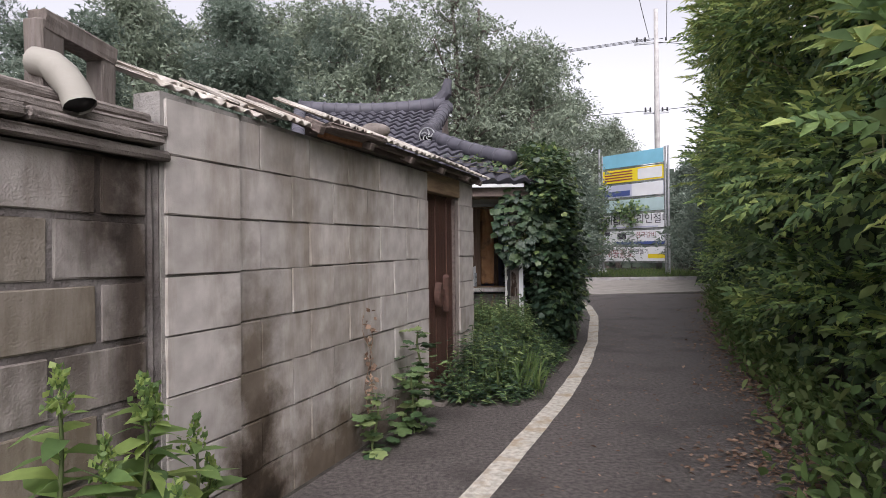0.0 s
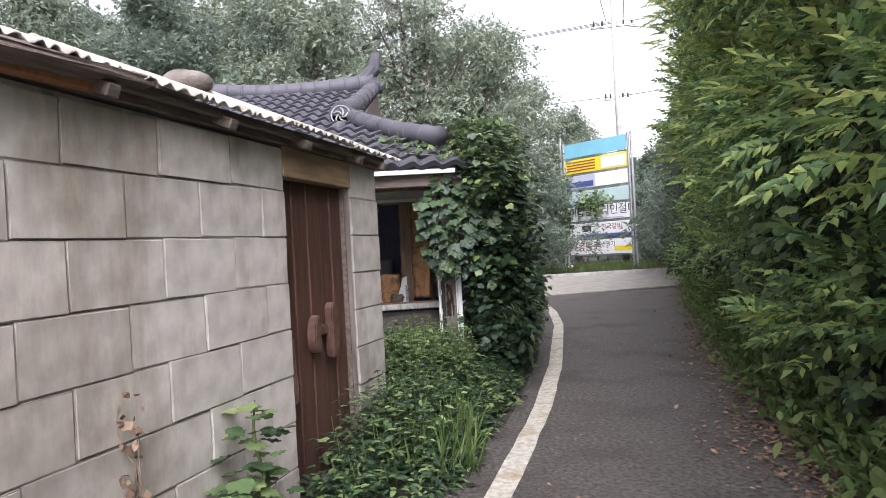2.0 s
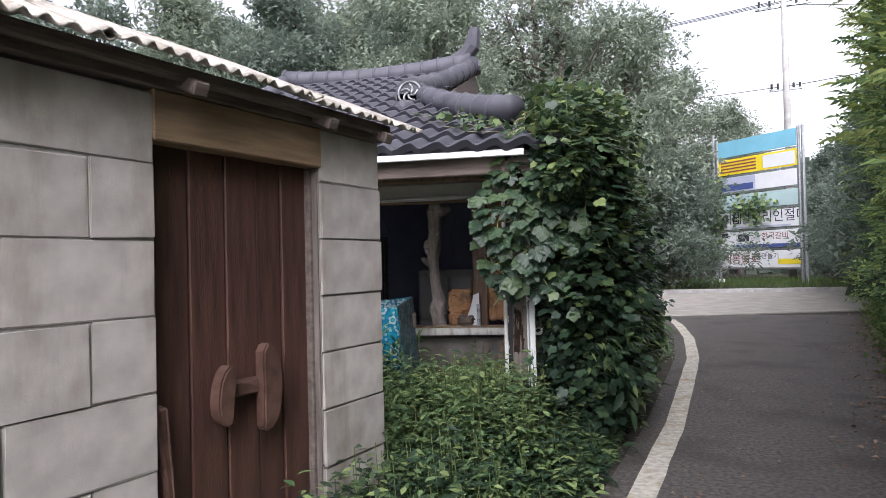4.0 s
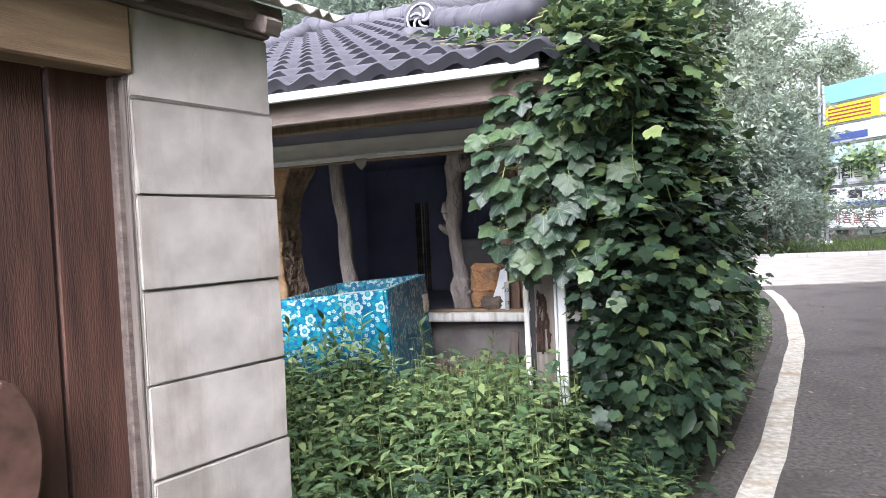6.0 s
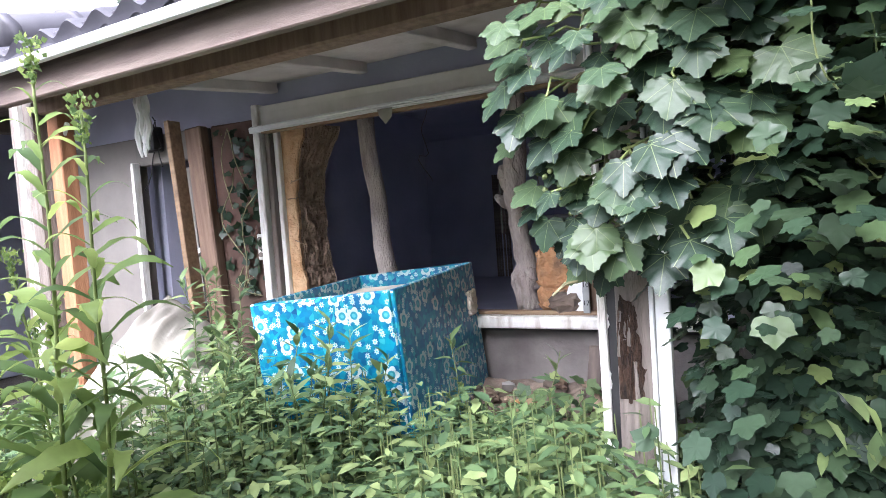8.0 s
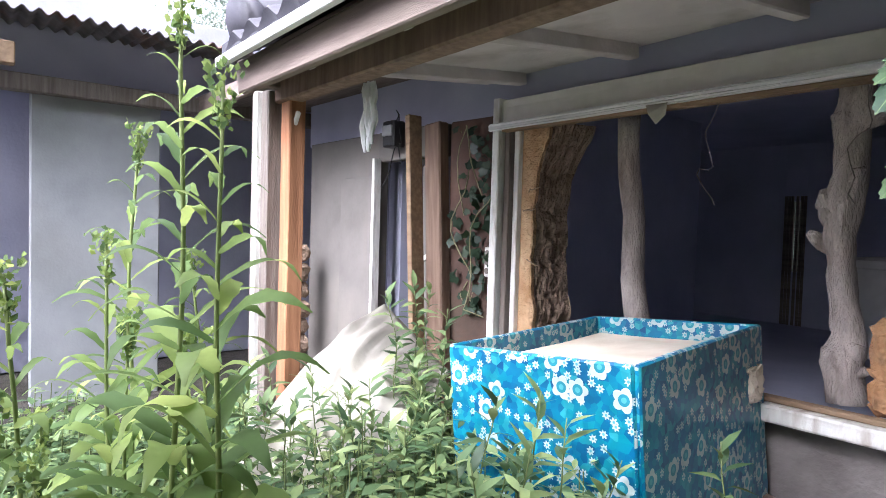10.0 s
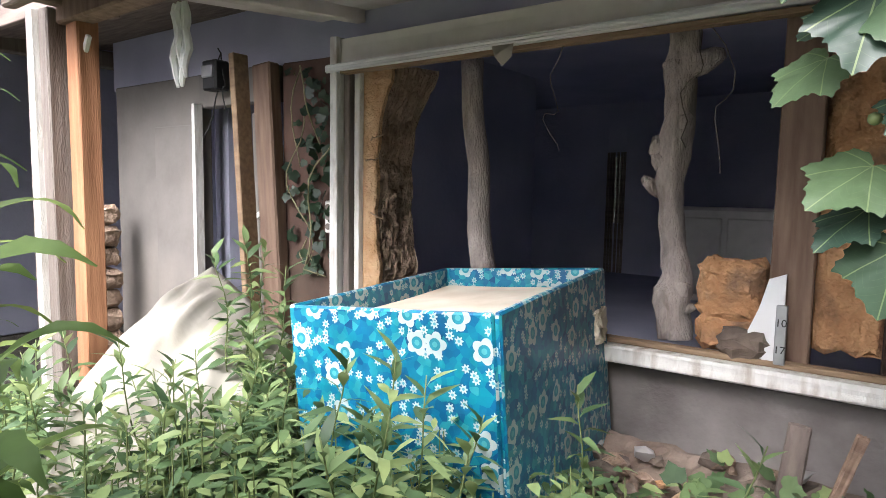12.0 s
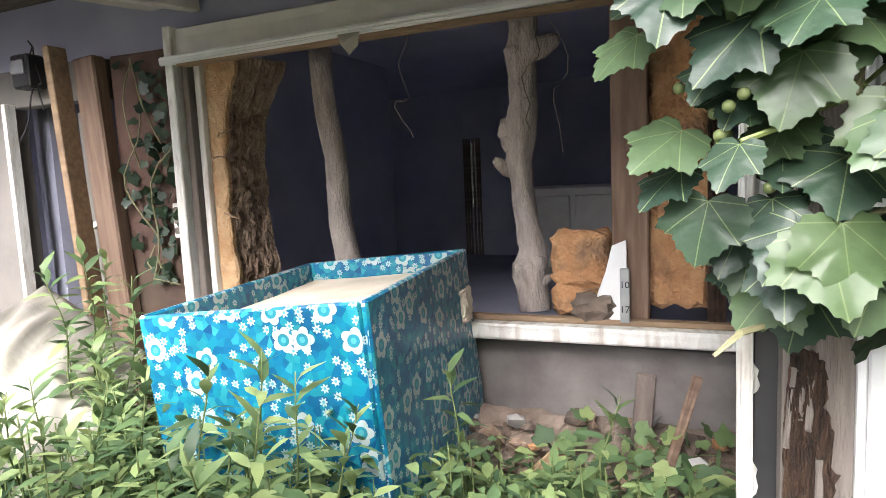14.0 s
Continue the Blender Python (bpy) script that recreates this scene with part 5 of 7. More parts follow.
def uv_box(bm):
    uvl = bm.loops.layers.uv.new("UVMap")
    bm.normal_update()
    for f in bm.faces:
        nx, ny, nz_ = (abs(c) for c in f.normal)
        for lp in f.loops:
            c = lp.vert.co
            lp[uvl].uv = (c.x + 0.3, c.z) if ny >= max(nx, nz_) else ((c.y + 1.7, c.z) if nx >= nz_ else (c.x + 3.1, c.y))
    return bm


crate = thing("flowered_box", "open box covered in blue and white flowered paper", "box", m=Matrix.Translation((-0.305, 8.41, 0.2)) @ Matrix.Rotation(radians(8), 4, "Z") @ pose(0, 0, 0, 1, -4.5, 0))
BW, BD, BH = 0.68, 0.95, 0.8


def panel(w, d, h, at):
    bm = box(w, d, h, 0.006, cuts=3)
    for v in bm.verts:
        v.co += Vector((noise.noise(v.co * 4 + Vector(at)), noise.noise(v.co * 4 + Vector((5, 1, 2)) + Vector(at)), 0)) * 0.008
    for v in bm.verts:
        v.co += Vector(at)
    return uv_box(bm)


part("side_panel", panel(BW, 0.022, BH, (0, -BD / 2, BH / 2)), M_FLOWER, crate)
part("side_panel", panel(BW, 0.022, BH, (0, BD / 2, BH / 2)), M_FLOWER, crate)
part("side_panel", panel(0.022, BD, BH, (-BW / 2, 0, BH / 2)), M_FLOWER, crate)
part("side_panel", panel(0.022, BD, BH, (BW / 2, 0, BH / 2)), M_FLOWER, crate)
part("lining", box(BW - 0.03, BD - 0.03, 0.05, 0.01, cuts=2, rough=0.004), M_FOAM, crate, "cream lining inside the box", m=pose(0, 0, BH - 0.1))
part("torn_patch", box(0.015, 0.1, 0.11, 0.006, cuts=3, rough=0.012), M_FOAM, crate, "torn crumpled paper patch", m=pose(BW / 2 + 0.015, BD / 2 - 0.1, BH - 0.2))

# ---- tarpaulin heap ----
tb = bmesh.new()
N = 40
grid = [[None] * (N + 1) for _ in range(N + 1)]
for i in range(N + 1):
    for j in range(N + 1):
        a, b = i / N, j / N
        p0 = Vector((-1.87, 8.36, 0.93)).lerp(Vector((-1.5, 8.55, 0.6)), b)
        p1 = Vector((-1.6, 7.38, 0.12)).lerp(Vector((-0.72, 7.8, 0.1)), b)
        q = p0.lerp(p1, a)
        q += Vector((0.35, -0.35, 0.25)) * math.sin(math.pi * a) * 0.6 * (0.6 + 0.4 * math.cos(2 * (b - 0.3)))
        f = noise.noise((a * 2.2, b * 5, 0.5)) * 0.09 + abs(noise.noise((a * 5, b * 7, 3.5))) * 0.06 + noise.noise((a * 11, b * 17, 6.5)) * 0.015
        grid[i][j] = tb.verts.new(q + Vector((0.5, -0.7, 0.5)) * f)
for i in range(N):
    for j in range(N):
        tb.faces.new((grid[i][j], grid[i + 1][j], grid[i + 1][j + 1], grid[i][j + 1]))
bmesh.ops.recalc_face_normals(tb, faces=tb.faces)
bmesh.ops.solidify(tb, geom=tb.faces[:], thickness=0.02)
tagged(part("tarpaulin", tb, M_CLOTH, smooth=True), "crumpled cream tarpaulin heaped beside the box", "tarpaulin")

# ---- outbuilding across the yard ----
outb = thing("outbuilding", "whitewashed outbuilding with a rusty corrugated roof", "outbuilding", kind="structure")
part("wall", box(0.12, 0.85, 2.25, 0.01), M_WHITEWALL, outb, m=pose(-4.25, 7.28, 1.1))
part("wall", box(0.12, 1.6, 2.25, 0.01), M_WHITEWALL, outb, m=pose(-4.25, 5.4, 1.1))
part("wall", box(0.12, 7.0, 0.7, 0.01), M_ROOM, outb, m=pose(-4.3, 7.0, 2.6))
part("back_wall", box(0.12, 9.0, 3.2, 0.01), M_ROOM, outb, m=pose(-5.4, 7.0, 1.6))
part("back_wall", box(1.6, 0.12, 3.2, 0.01), M_ROOM, outb, m=pose(-4.7, 10.6, 1.6))
part("beam", box(0.1, 6.5, 0.12, 0.008), M_GREYWOOD, outb, m=pose(-4.1, 6.9, 2.26))
part("beam", box(0.09, 0.9, 0.14, 0.008), M_LINTEL, outb, m=pose(-3.7, 6.3, 2.36))
for k in range(7):
    part("roof_sheet", corrugated(1.0, 2.4, pitch=0.09, amp=0.018, seed=40 + k), M_CORR, outb, m=Matrix.Translation((-3.55, 5.6 + 0.95 * (k + 1), 2.62)) @ Matrix.Rotation(radians(-90), 4, "Z") @ pose(0, 0, 0, -6, 0, 0), smooth=True)


# ---- notice board and pole ----
paint = lambda nm, c: mat(nm, [tuple(x * 0.88 for x in c), c], 2, 0.6, 0.05, 30)
P_BLUE, P_YEL, P_WHITE, P_NAVY, P_GREY = paint("sky_blue_print", (0.2, 0.48, 0.62)), paint("yellow_print", (0.78, 0.62, 0.03)), paint("white_banner", (0.72, 0.73, 0.75)), paint("navy_print", (0.06, 0.09, 0.25)), paint("pale_lilac_print", (0.45, 0.47, 0.6))
P_TEXT, P_BROWN, P_MINT = paint("dark_print", (0.05, 0.045, 0.06)), paint("maroon_print", (0.25, 0.06, 0.06)), paint("mint_print", (0.42, 0.55, 0.56))
A, B = Vector((7.3, 31.3, 0.12)), Vector((9.6, 28.55, 0.12))
bd = (B - A)
BL = bd.length
board = thing("notice_board", "tall steel frame notice board hung with printed banners", "notice board", m=Matrix.Translation(A) @ Matrix.Rotation(math.atan2(bd.y, bd.x), 4, "Z"))
BZ = 6.05
for x in (-0.12, 0.06, BL, BL + 0.16):
    part("post", tube([(x, 0, -0.1), (x, 0, BZ + (0.25 if x < 0 else -0.1))], 0.055, 10), M_STEEL, board)
part("footing", box(0.4, 0.4, 0.2, 0.04), M_GUTTER, board, m=pose(0, 0, 0.05))
rows = [(5.72, 0.72, P_BLUE), (4.9, 0.7, P_YEL), (4.1, 0.68, P_GREY), (3.3, 0.66, P_MINT), (2.42, 0.74, P_WHITE), (1.56, 0.74, P_WHITE), (0.7, 0.74, P_WHITE)]
for i, (z, h, m_) in enumerate([(z * 0.915, h * 0.915, m_) for z, h, m_ in rows]):
    pn = part("banner", box(BL - 0.16, 0.03, h, 0.006), m_, board, ("sky blue header panel", "yellow printed banner", "lilac and white banner", "mint banner half hidden by vines", "white banner with large dark letters", "white banner with letters and a navy stripe", "white banner with maroon letters")[i], m=pose(BL / 2 - 0.0, 0, z + h / 2))
    part("rail", box(BL + 0.1, 0.05, 0.05, 0.006), M_STEEL, board, m=pose(BL / 2, 0.03, z - 0.05))
    if i == 1:
        part("print", box(1.3, 0.008, 0.5, 0), P_WHITE, pn, m=pose(1.0, -0.02, 0))
        for k in range(4):
            part("print", box(1.6, 0.008, 0.06, 0), P_BROWN, pn, m=pose(-0.75, -0.02, 0.2 - 0.13 * k))
    if i == 2:
        part("print", box(1.7, 0.008, 0.6, 0), P_WHITE, pn, m=pose(0.85, -0.02, 0))
        part("print", box(1.5, 0.008, 0.25, 0), P_NAVY, pn, m=pose(-0.85, -0.02, -0.12))
    if i == 4:
        writing("찹쌀보리인절미", 0.5, P_TEXT, pn, pose(0.45, -0.02, 0.06, 90, 0, 0))
        writing("이네", 0.5, P_TEXT, pn, pose(-1.1, -0.02, 0.06, 90, 0, 0))
        part("print", box(2.6, 0.008, 0.06, 0), P_GREY, pn, m=pose(0.1, -0.02, -0.28))
    if i == 5:
        part("print", box(2.7, 0.008, 0.14, 0), P_NAVY, pn, m=pose(0.4, -0.02, -0.26))
        writing("한국갈비", 0.3, P_BROWN, pn, pose(0.75, -0.02, 0.1, 90, 0, 0))
        part("print", box(0.5, 0.008, 0.3, 0), P_TEXT, pn, m=pose(-0.6, -0.02, 0.08))
        part("print", box(0.3, 0.008, 0.2, 0), P_TEXT, pn, m=pose(-1.45, -0.02, 0.2))
    if i == 6:
        writing("재봉틀로", 0.46, P_BROWN, pn, pose(-0.75, -0.02, 0.0, 90, 0, 0))
        writing("옷만들기", 0.27, P_TEXT, pn, pose(0.4, -0.02, 0.1, 90, 0, 0))
        part("print", box(0.9, 0.008, 0.2, 0), P_YEL, pn, m=pose(1.3, -0.02, -0.1))

bv = np.random.RandomState(61)
n = 420
bx = np.concatenate([bv.normal(0.1, 0.22, n // 2), bv.normal(BL * 0.45, 0.45, n - n // 2)])
bz = np.concatenate([bv.uniform(1.0, 4.6, n // 2), bv.normal(3.0, 0.3, n - n // 2)])
creep = thing("board_creeper", "green creeper climbing over the notice board", "vine", m=board.matrix_world.copy())
part("leaves", leaves("leaves", lobed(), np.stack([bx, bv.uniform(-0.16, -0.04, n), bz], 1), bv.normal(0, 0.5, (n, 3)) + np.array([0, -0.4, -0.6]), bv.normal(0, 0.3, (n, 3)) + np.array([0, -0.7, 0.7]), bv.uniform(0.08, 0.17, n), [M_WEED], bv), None, creep)
part("stem", tube(curve_pts((0.05, -0.06, 0.0), (0.15, -0.06, 4.5), 14, wob=0.25, seed=62), 0.012, 5), M_VINE, creep)

pole = thing("utility_pole", "tall grey concrete utility pole with crossarms", "utility pole", m=Matrix.Translation((11.6, 36.0, 0)))
part("shaft", tube([(0, 0, -0.2), (0, 0, 8), (0, 0, 15.3)], [0.19, 0.16, 0.12], 12), M_POLE, pole, smooth=True)
for z, L in ((13.4, 2.4), (9.3, 1.4)):
    part("crossarm", box(L, 0.1, 0.1, 0.01), M_STEEL, pole, m=pose(0, 0.15, z, 0, 0, -12))
    for k in (-0.45, -0.25, 0.25, 0.45):
        part("insulator", tube([(L * k, 0.1, z + 0.05), (L * k, 0.1, z + 0.3)], [0.06, 0.05], 8), M_BLACK, pole)
for a_, b_, sag in (((11, 36, 13.6), (-40, 44, 14.2), 1.2), ((11.5, 36, 13.6), (-40, 43, 13.4), 1.1), ((12, 36, 13.6), (-40, 40, 12.0), 1.0), ((11.2, 36, 9.4), (-40, 36, 9.6), 1.0), ((11.2, 36, 13.6), (-9, -20, 11.5), 1.0), ((12.2, 36, 13.6), (-6, -20, 11.8), 1.1),
                    ((11.6, 36, 13.4), (60, 40, 14), 1.0), ((11.6, 36, 9.4), (30, 10, 9), 0.8), ((12.4, 36, 13.6), (45, 6, 12.5), 1.2)):
    q = part("overhead_wire", tube(curve_pts(a_, b_, 24, sag=sag), 0.018, 5), M_BLACK)
    tagged(q, "black overhead wire sagging from the utility pole", "wire", "overhead wires")

# ---- plants ----
rng = np.random.RandomState(7)


def unit(a):
    return a / (np.linalg.norm(a, axis=-1, keepdims=True) + 1e-9)


def noisy(p, f):
    return np.array([noise.noise(Vector(q) * f) for q in p])


def clump_dirs(n, out, spread, down, r=rng):
    d = np.asarray(out)[None] + r.normal(0, spread, (n, 3))
    d[:, 2] -= down
    return unit(d)


# the hedge along the lane
def face_pts(n, ymin, ymax, zmax, depth, r):
    y = r.uniform(ymin, ymax, n)
    z = zmax * r.uniform(0, 1, n) ** 0.9
    p = np.stack([y * 0.7, z, np.zeros(n)], 1)
    bulge = 0.55 * noisy(p, 0.55) + 0.3 * noisy(p + 31, 1.7)
    prof = np.interp(z, [0, 0.5, 1.5, 3.0, 4.5, 6.5], [0.1, -0.05, -0.1, 0.05, 0.3, 1.0])
    x = np.array([right_edge(v) for v in y]) + prof + 0.18 - bulge * np.minimum(1, 0.4 + z / 2) + r.exponential(depth, n)
    return np.stack([x, y, z], 1)


hedge = thing("hedge", "tall dense green hedge of vines and locust saplings beside the lane", "hedge", kind="stuff")
# added dark sheet behind the leaves, the hedge's inner shade as a surface
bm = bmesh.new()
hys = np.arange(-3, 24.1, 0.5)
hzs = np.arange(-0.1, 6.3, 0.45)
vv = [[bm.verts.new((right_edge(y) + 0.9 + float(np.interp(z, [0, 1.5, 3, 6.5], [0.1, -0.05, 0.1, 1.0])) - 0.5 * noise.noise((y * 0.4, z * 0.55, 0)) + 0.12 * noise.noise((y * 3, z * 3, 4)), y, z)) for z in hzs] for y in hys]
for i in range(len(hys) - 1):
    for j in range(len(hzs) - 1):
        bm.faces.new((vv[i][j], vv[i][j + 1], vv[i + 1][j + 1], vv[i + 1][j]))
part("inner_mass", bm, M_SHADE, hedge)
# leafy boughs pushing out of the hedge face, each with its lit upper side
nb = 300
cen = face_pts(nb, 2.0, 21, 6.3, 0.02, rng)
rad = rng.uniform(0.22, 0.62, nb) * (0.75 + 0.1 * cen[:, 2])
cen[:, 0] += 0.3 - 0.3 * rad + rng.normal(0, 0.12, nb) - 0.25 * np.clip(cen[:, 2] - 2.5, 0, 2) * rng.uniform(0, 1, nb) * np.clip((cen[:, 1] - 4) / 3, 0, 1) + 0.45 * np.clip((6 - cen[:, 1]) / 3.5, 0, 1)
n = 36000
near = np.clip(1.6 - cen[:, 1] / 14, 0.5, 1.5) * rad ** 2
pk = rng.choice(nb, n, p=near / near.sum())
d = unit(rng.normal(0, 1, (n, 3)) + np.array([-0.5, -0.15, 0.35]))
pos = cen[pk] + d * rad[pk][:, None] * np.array([1.0, 1.25, 0.8]) * (0.66 + 0.4 * rng.uniform(0, 1, (n, 1)))
pos[:, 2] = np.maximum(pos[:, 2], 0.04)
tip = unit(d * 0.7 + np.array([-0.3, -0.1, -0.25]) + rng.normal(0, 0.4, (n, 3)))
up = unit(d * 0.35 + np.array([-0.15, -0.05, 0.9]) + rng.normal(0, 0.3, (n, 3)))
pos[:, 0] += 0.28 * np.clip(1 - pos[:, 2] / 0.7, 0, 1)
part("leaves", leaves("leaves", lance(0.34, 0.05, 0.16), pos, tip, up, rng.uniform(0.06, 0.135, n), [M_HEDGE, M_WEED], rng, (rng.uniform(0, 1, n) < 0.35).astype(int)), None, hedge)
# leaves further in take the shaded leaf colour, so the hedge darkens inwards
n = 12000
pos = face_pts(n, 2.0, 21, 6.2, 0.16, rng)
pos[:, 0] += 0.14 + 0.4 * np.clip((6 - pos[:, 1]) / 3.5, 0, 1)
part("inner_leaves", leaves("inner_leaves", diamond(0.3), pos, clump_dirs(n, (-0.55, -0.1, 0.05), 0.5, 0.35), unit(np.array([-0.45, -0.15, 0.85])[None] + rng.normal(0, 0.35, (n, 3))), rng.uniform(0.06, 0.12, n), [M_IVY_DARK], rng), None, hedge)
n = 5200
pk = rng.choice(nb, n, p=near / near.sum())
d = unit(rng.normal(0, 0.7, (n, 3)) + np.array([-0.7, -0.2, 0.55]))
pos = cen[pk] + d * rad[pk][:, None] * np.array([1.0, 1.25, 0.85])
pos[:, 2] = np.maximum(pos[:, 2], 0.1)
tip = unit(d + np.array([-0.35, -0.1, -0.1]) + rng.normal(0, 0.3, (n, 3)))
up = unit(np.array([-0.25, -0.1, 1.0])[None] + rng.normal(0, 0.25, (n, 3)))
pos[:, 0] += 0.28 * np.clip(1 - pos[:, 2] / 0.7, 0, 1)
# sprays get likelier to take the sunlit colour towards the hedge's top
part("sprays", leaves("sprays", spray(6, 0.11, 1), pos, tip, up, rng.uniform(0.2, 0.42, n), [M_HEDGE, M_HEDGE_TOP], rng, (rng.uniform(0, 1, n) < 0.12 + 0.16 * np.maximum(0, pos[:, 2] - 1)).astype(int)), None, hedge)
n = 1100
pos = face_pts(n, 2.4, 9, 3.4, 0.03, rng)
pos[:, 0] += 0.4 * np.clip((6 - pos[:, 1]) / 3.5, 0, 1) - 0.02
tip = clump_dirs(n, (-0.5, -0.2, -0.4), 0.35, 0.2)
up = unit(np.array([-0.5, -0.2, 0.8])[None] + rng.normal(0, 0.3, (n, 3)))
part("vine_leaves", leaves("vine_leaves", lobed(), pos, tip, up, rng.uniform(0.07, 0.12, n), [M_WEED], rng), None, hedge)
tw = bmesh.new()
for k in range(40):
    y = rng.uniform(3.5, 12)
    z = rng.uniform(0.8, 4)
    x = right_edge(y) + 0.1
    tube(curve_pts((x + 0.3, y, z), (x - rng.uniform(0.0, 0.35), y - rng.uniform(0, 0.7), z + rng.uniform(-0.4, 0.5)), 7, wob=0.15, seed=k), [0.008] * 7 + [0.003], 5, tw)
part("twigs", tw, M_VINE, hedge)
# low verge plants and litter on the right edge
n = 8000
y = rng.uniform(1.5, 19, n)
pos = np.stack([np.array([right_edge(v) for v in y]) + rng.normal(0.02, 0.16, n) - 0.1 * np.clip((y - 7) / 8, 0, 1), y, rng.exponential(0.1, n)], 1)
q = part("verge_weeds", leaves("verge_weeds", lance(), pos, clump_dirs(n, (-0.2, 0, 0.5), 0.6, 0), unit(np.array([0, 0, 1.0])[None] + rng.normal(0, 0.4, (n, 3))), rng.uniform(0.05, 0.12, n), [M_GRASS], rng), None)
tagged(q, "low yellow-green weeds along the foot of the hedge", "weeds", kind="stuff")
n = 9500
y = rng.uniform(1.0, 18, n)
off = np.abs(rng.normal(0, 0.3, n)) * (0.6 + 0.9 * (noisy(np.stack([y, y * 0, y * 0], 1), 0.9) + 0.3))
pos = np.stack([np.array([right_edge(v) for v in y]) - 0.04 - off, y, rng.uniform(0.006, 0.025, n)], 1)
q = part("leaf_litter", leaves("leaf_litter", diamond(0.3), pos, clump_dirs(n, (0, 0, 0), 1.0, 0) * np.array([1, 1, 0.15]), unit(np.array([0, 0, 1.0])[None] + rng.normal(0, 0.25, (n, 3))), rng.uniform(0.02, 0.06, n), [M_DEAD], rng), None)
tagged(q, "brown dead leaves strewn along the lane's edge", "leaf litter", kind="stuff")
n = 800
y = rng.uniform(2.5, 17, n)
t_ = rng.uniform(0.05, 1, n) ** 1.3
pos = np.stack([np.array([left_edge(v) + 0.2 + (right_edge(v) - left_edge(v) - 0.2) * w for v, w in zip(y, t_)]), y, rng.uniform(0.006, 0.014, n)], 1)
q = part("leaf_litter", leaves("leaf_litter", diamond(0.25), pos, clump_dirs(n, (0, 0, 0), 1.0, 0) * np.array([1, 1, 0.15]), unit(np.array([0, 0, 1.0])[None] + rng.normal(0, 0.25, (n, 3))), rng.uniform(0.015, 0.05, n), [M_DEAD], rng), None)
tagged(q, "scattered dead leaves and twigs on the asphalt", "leaf litter", kind="stuff")

# ---- ivy over the house's corner ----
ivy = thing("ivy", "dense boston ivy and vines smothering the house corner", "ivy", kind="stuff")
# added dark core standing in for the shade between the ivy's leaves
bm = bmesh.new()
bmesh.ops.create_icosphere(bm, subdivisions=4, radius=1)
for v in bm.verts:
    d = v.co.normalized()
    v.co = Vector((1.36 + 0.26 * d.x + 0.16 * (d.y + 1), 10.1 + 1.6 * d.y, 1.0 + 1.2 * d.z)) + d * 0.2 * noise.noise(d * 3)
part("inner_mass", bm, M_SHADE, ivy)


def ellipsoid(n, c, r, keep, rnd, push=0.12):
    d = unit(rnd.normal(0, 1, (n * 3, 3)))
    d = d[keep(d)][:n]
    q = np.array(c) + d * np.array(r) * (1 + 0.2 * noisy(d, 2.6)[:, None] + 0.12 * noisy(d * np.array(r) + np.array(c), 4.5)[:, None] + rnd.normal(0, push, (len(d), 1)) * 0.7)
    return q, d


blobs = [((1.45, 9.8, 1.15), (0.58, 2.1, 1.45), 9500, 0.5), ((1.44, 8.6, 1.35), (0.42, 0.75, 1.1), 4200, 0.6), ((1.72, 11.3, 0.9), (0.5, 1.4, 1.1), 2600, 0.5),
         ((1.28, 7.85, 1.9), (0.4, 0.32, 0.4), 900, 0.8), ((1.48, 8.15, 0.95), (0.27, 0.3, 1.0), 1900, 0.4), ((1.42, 8.5, 0.9), (0.3, 0.3, 1.1), 1800, 0.4), ((1.52, 8.9, 1.0), (0.4, 0.4, 1.2), 2000, 0.4), ((1.3, 8.2, 2.26), (0.34, 0.55, 0.34), 800, 0.6), ((1.5, 9.3, 2.4), (0.45, 0.9, 0.4), 900, 0.5), ((1.3, 7.42, 1.98), (0.2, 0.16, 0.22), 380, 0.6)]
P_, T_, U_, S_, I_ = [], [], [], [], []
for c, r, n, big in blobs:
    q, d = ellipsoid(n, c, r, lambda d: (d[:, 0] > -0.65) & (d[:, 1] < 0.75), rng)
    out = unit(d / np.array(r))
    P_.append(q)
    T_.append(unit(out * 0.8 + np.array([0, -0.1, -0.5]) + rng.normal(0, 0.38, q.shape)))
    U_.append(unit(out * 0.5 + np.array([0, -0.05, 0.9]) + rng.normal(0, 0.3, q.shape)))
    S_.append(rng.uniform(0.04, 0.092, len(q)) * (1.1 if big > 0.7 else 0.85))
    # lower leaves mostly take the shaded colour, upper ones the lit green
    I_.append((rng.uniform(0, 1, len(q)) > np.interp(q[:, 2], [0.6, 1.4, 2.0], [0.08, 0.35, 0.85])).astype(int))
P_, T_, U_, S_, I_ = (np.concatenate(a) for a in (P_, T_, U_, S_, I_))
ok = P_[:, 2] > 0.05
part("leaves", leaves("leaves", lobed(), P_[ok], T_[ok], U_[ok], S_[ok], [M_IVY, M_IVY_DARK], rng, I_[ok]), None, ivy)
# long narrow leaves low on the lane side
n = 1500
q, d = ellipsoid(n, (1.58, 9.3, 0.7), (0.4, 1.35, 0.8), lambda d: (d[:, 0] > -0.3) & (d[:, 1] < 0.6), rng)
q = q[q[:, 2] > 0.05]
part("long_leaves", leaves("long_leaves", lance(0.2, 0.05, 0.2), q, clump_dirs(len(q), (0.5, -0.3, 0.1), 0.5, 0.2), unit(np.array([0.3, -0.2, 0.9])[None] + rng.normal(0, 0.3, q.shape)), rng.uniform(0.07, 0.16, len(q)), [M_IVY, M_WEED], rng, rng.randint(0, 2, len(q))), None, ivy)
tw = bmesh.new()
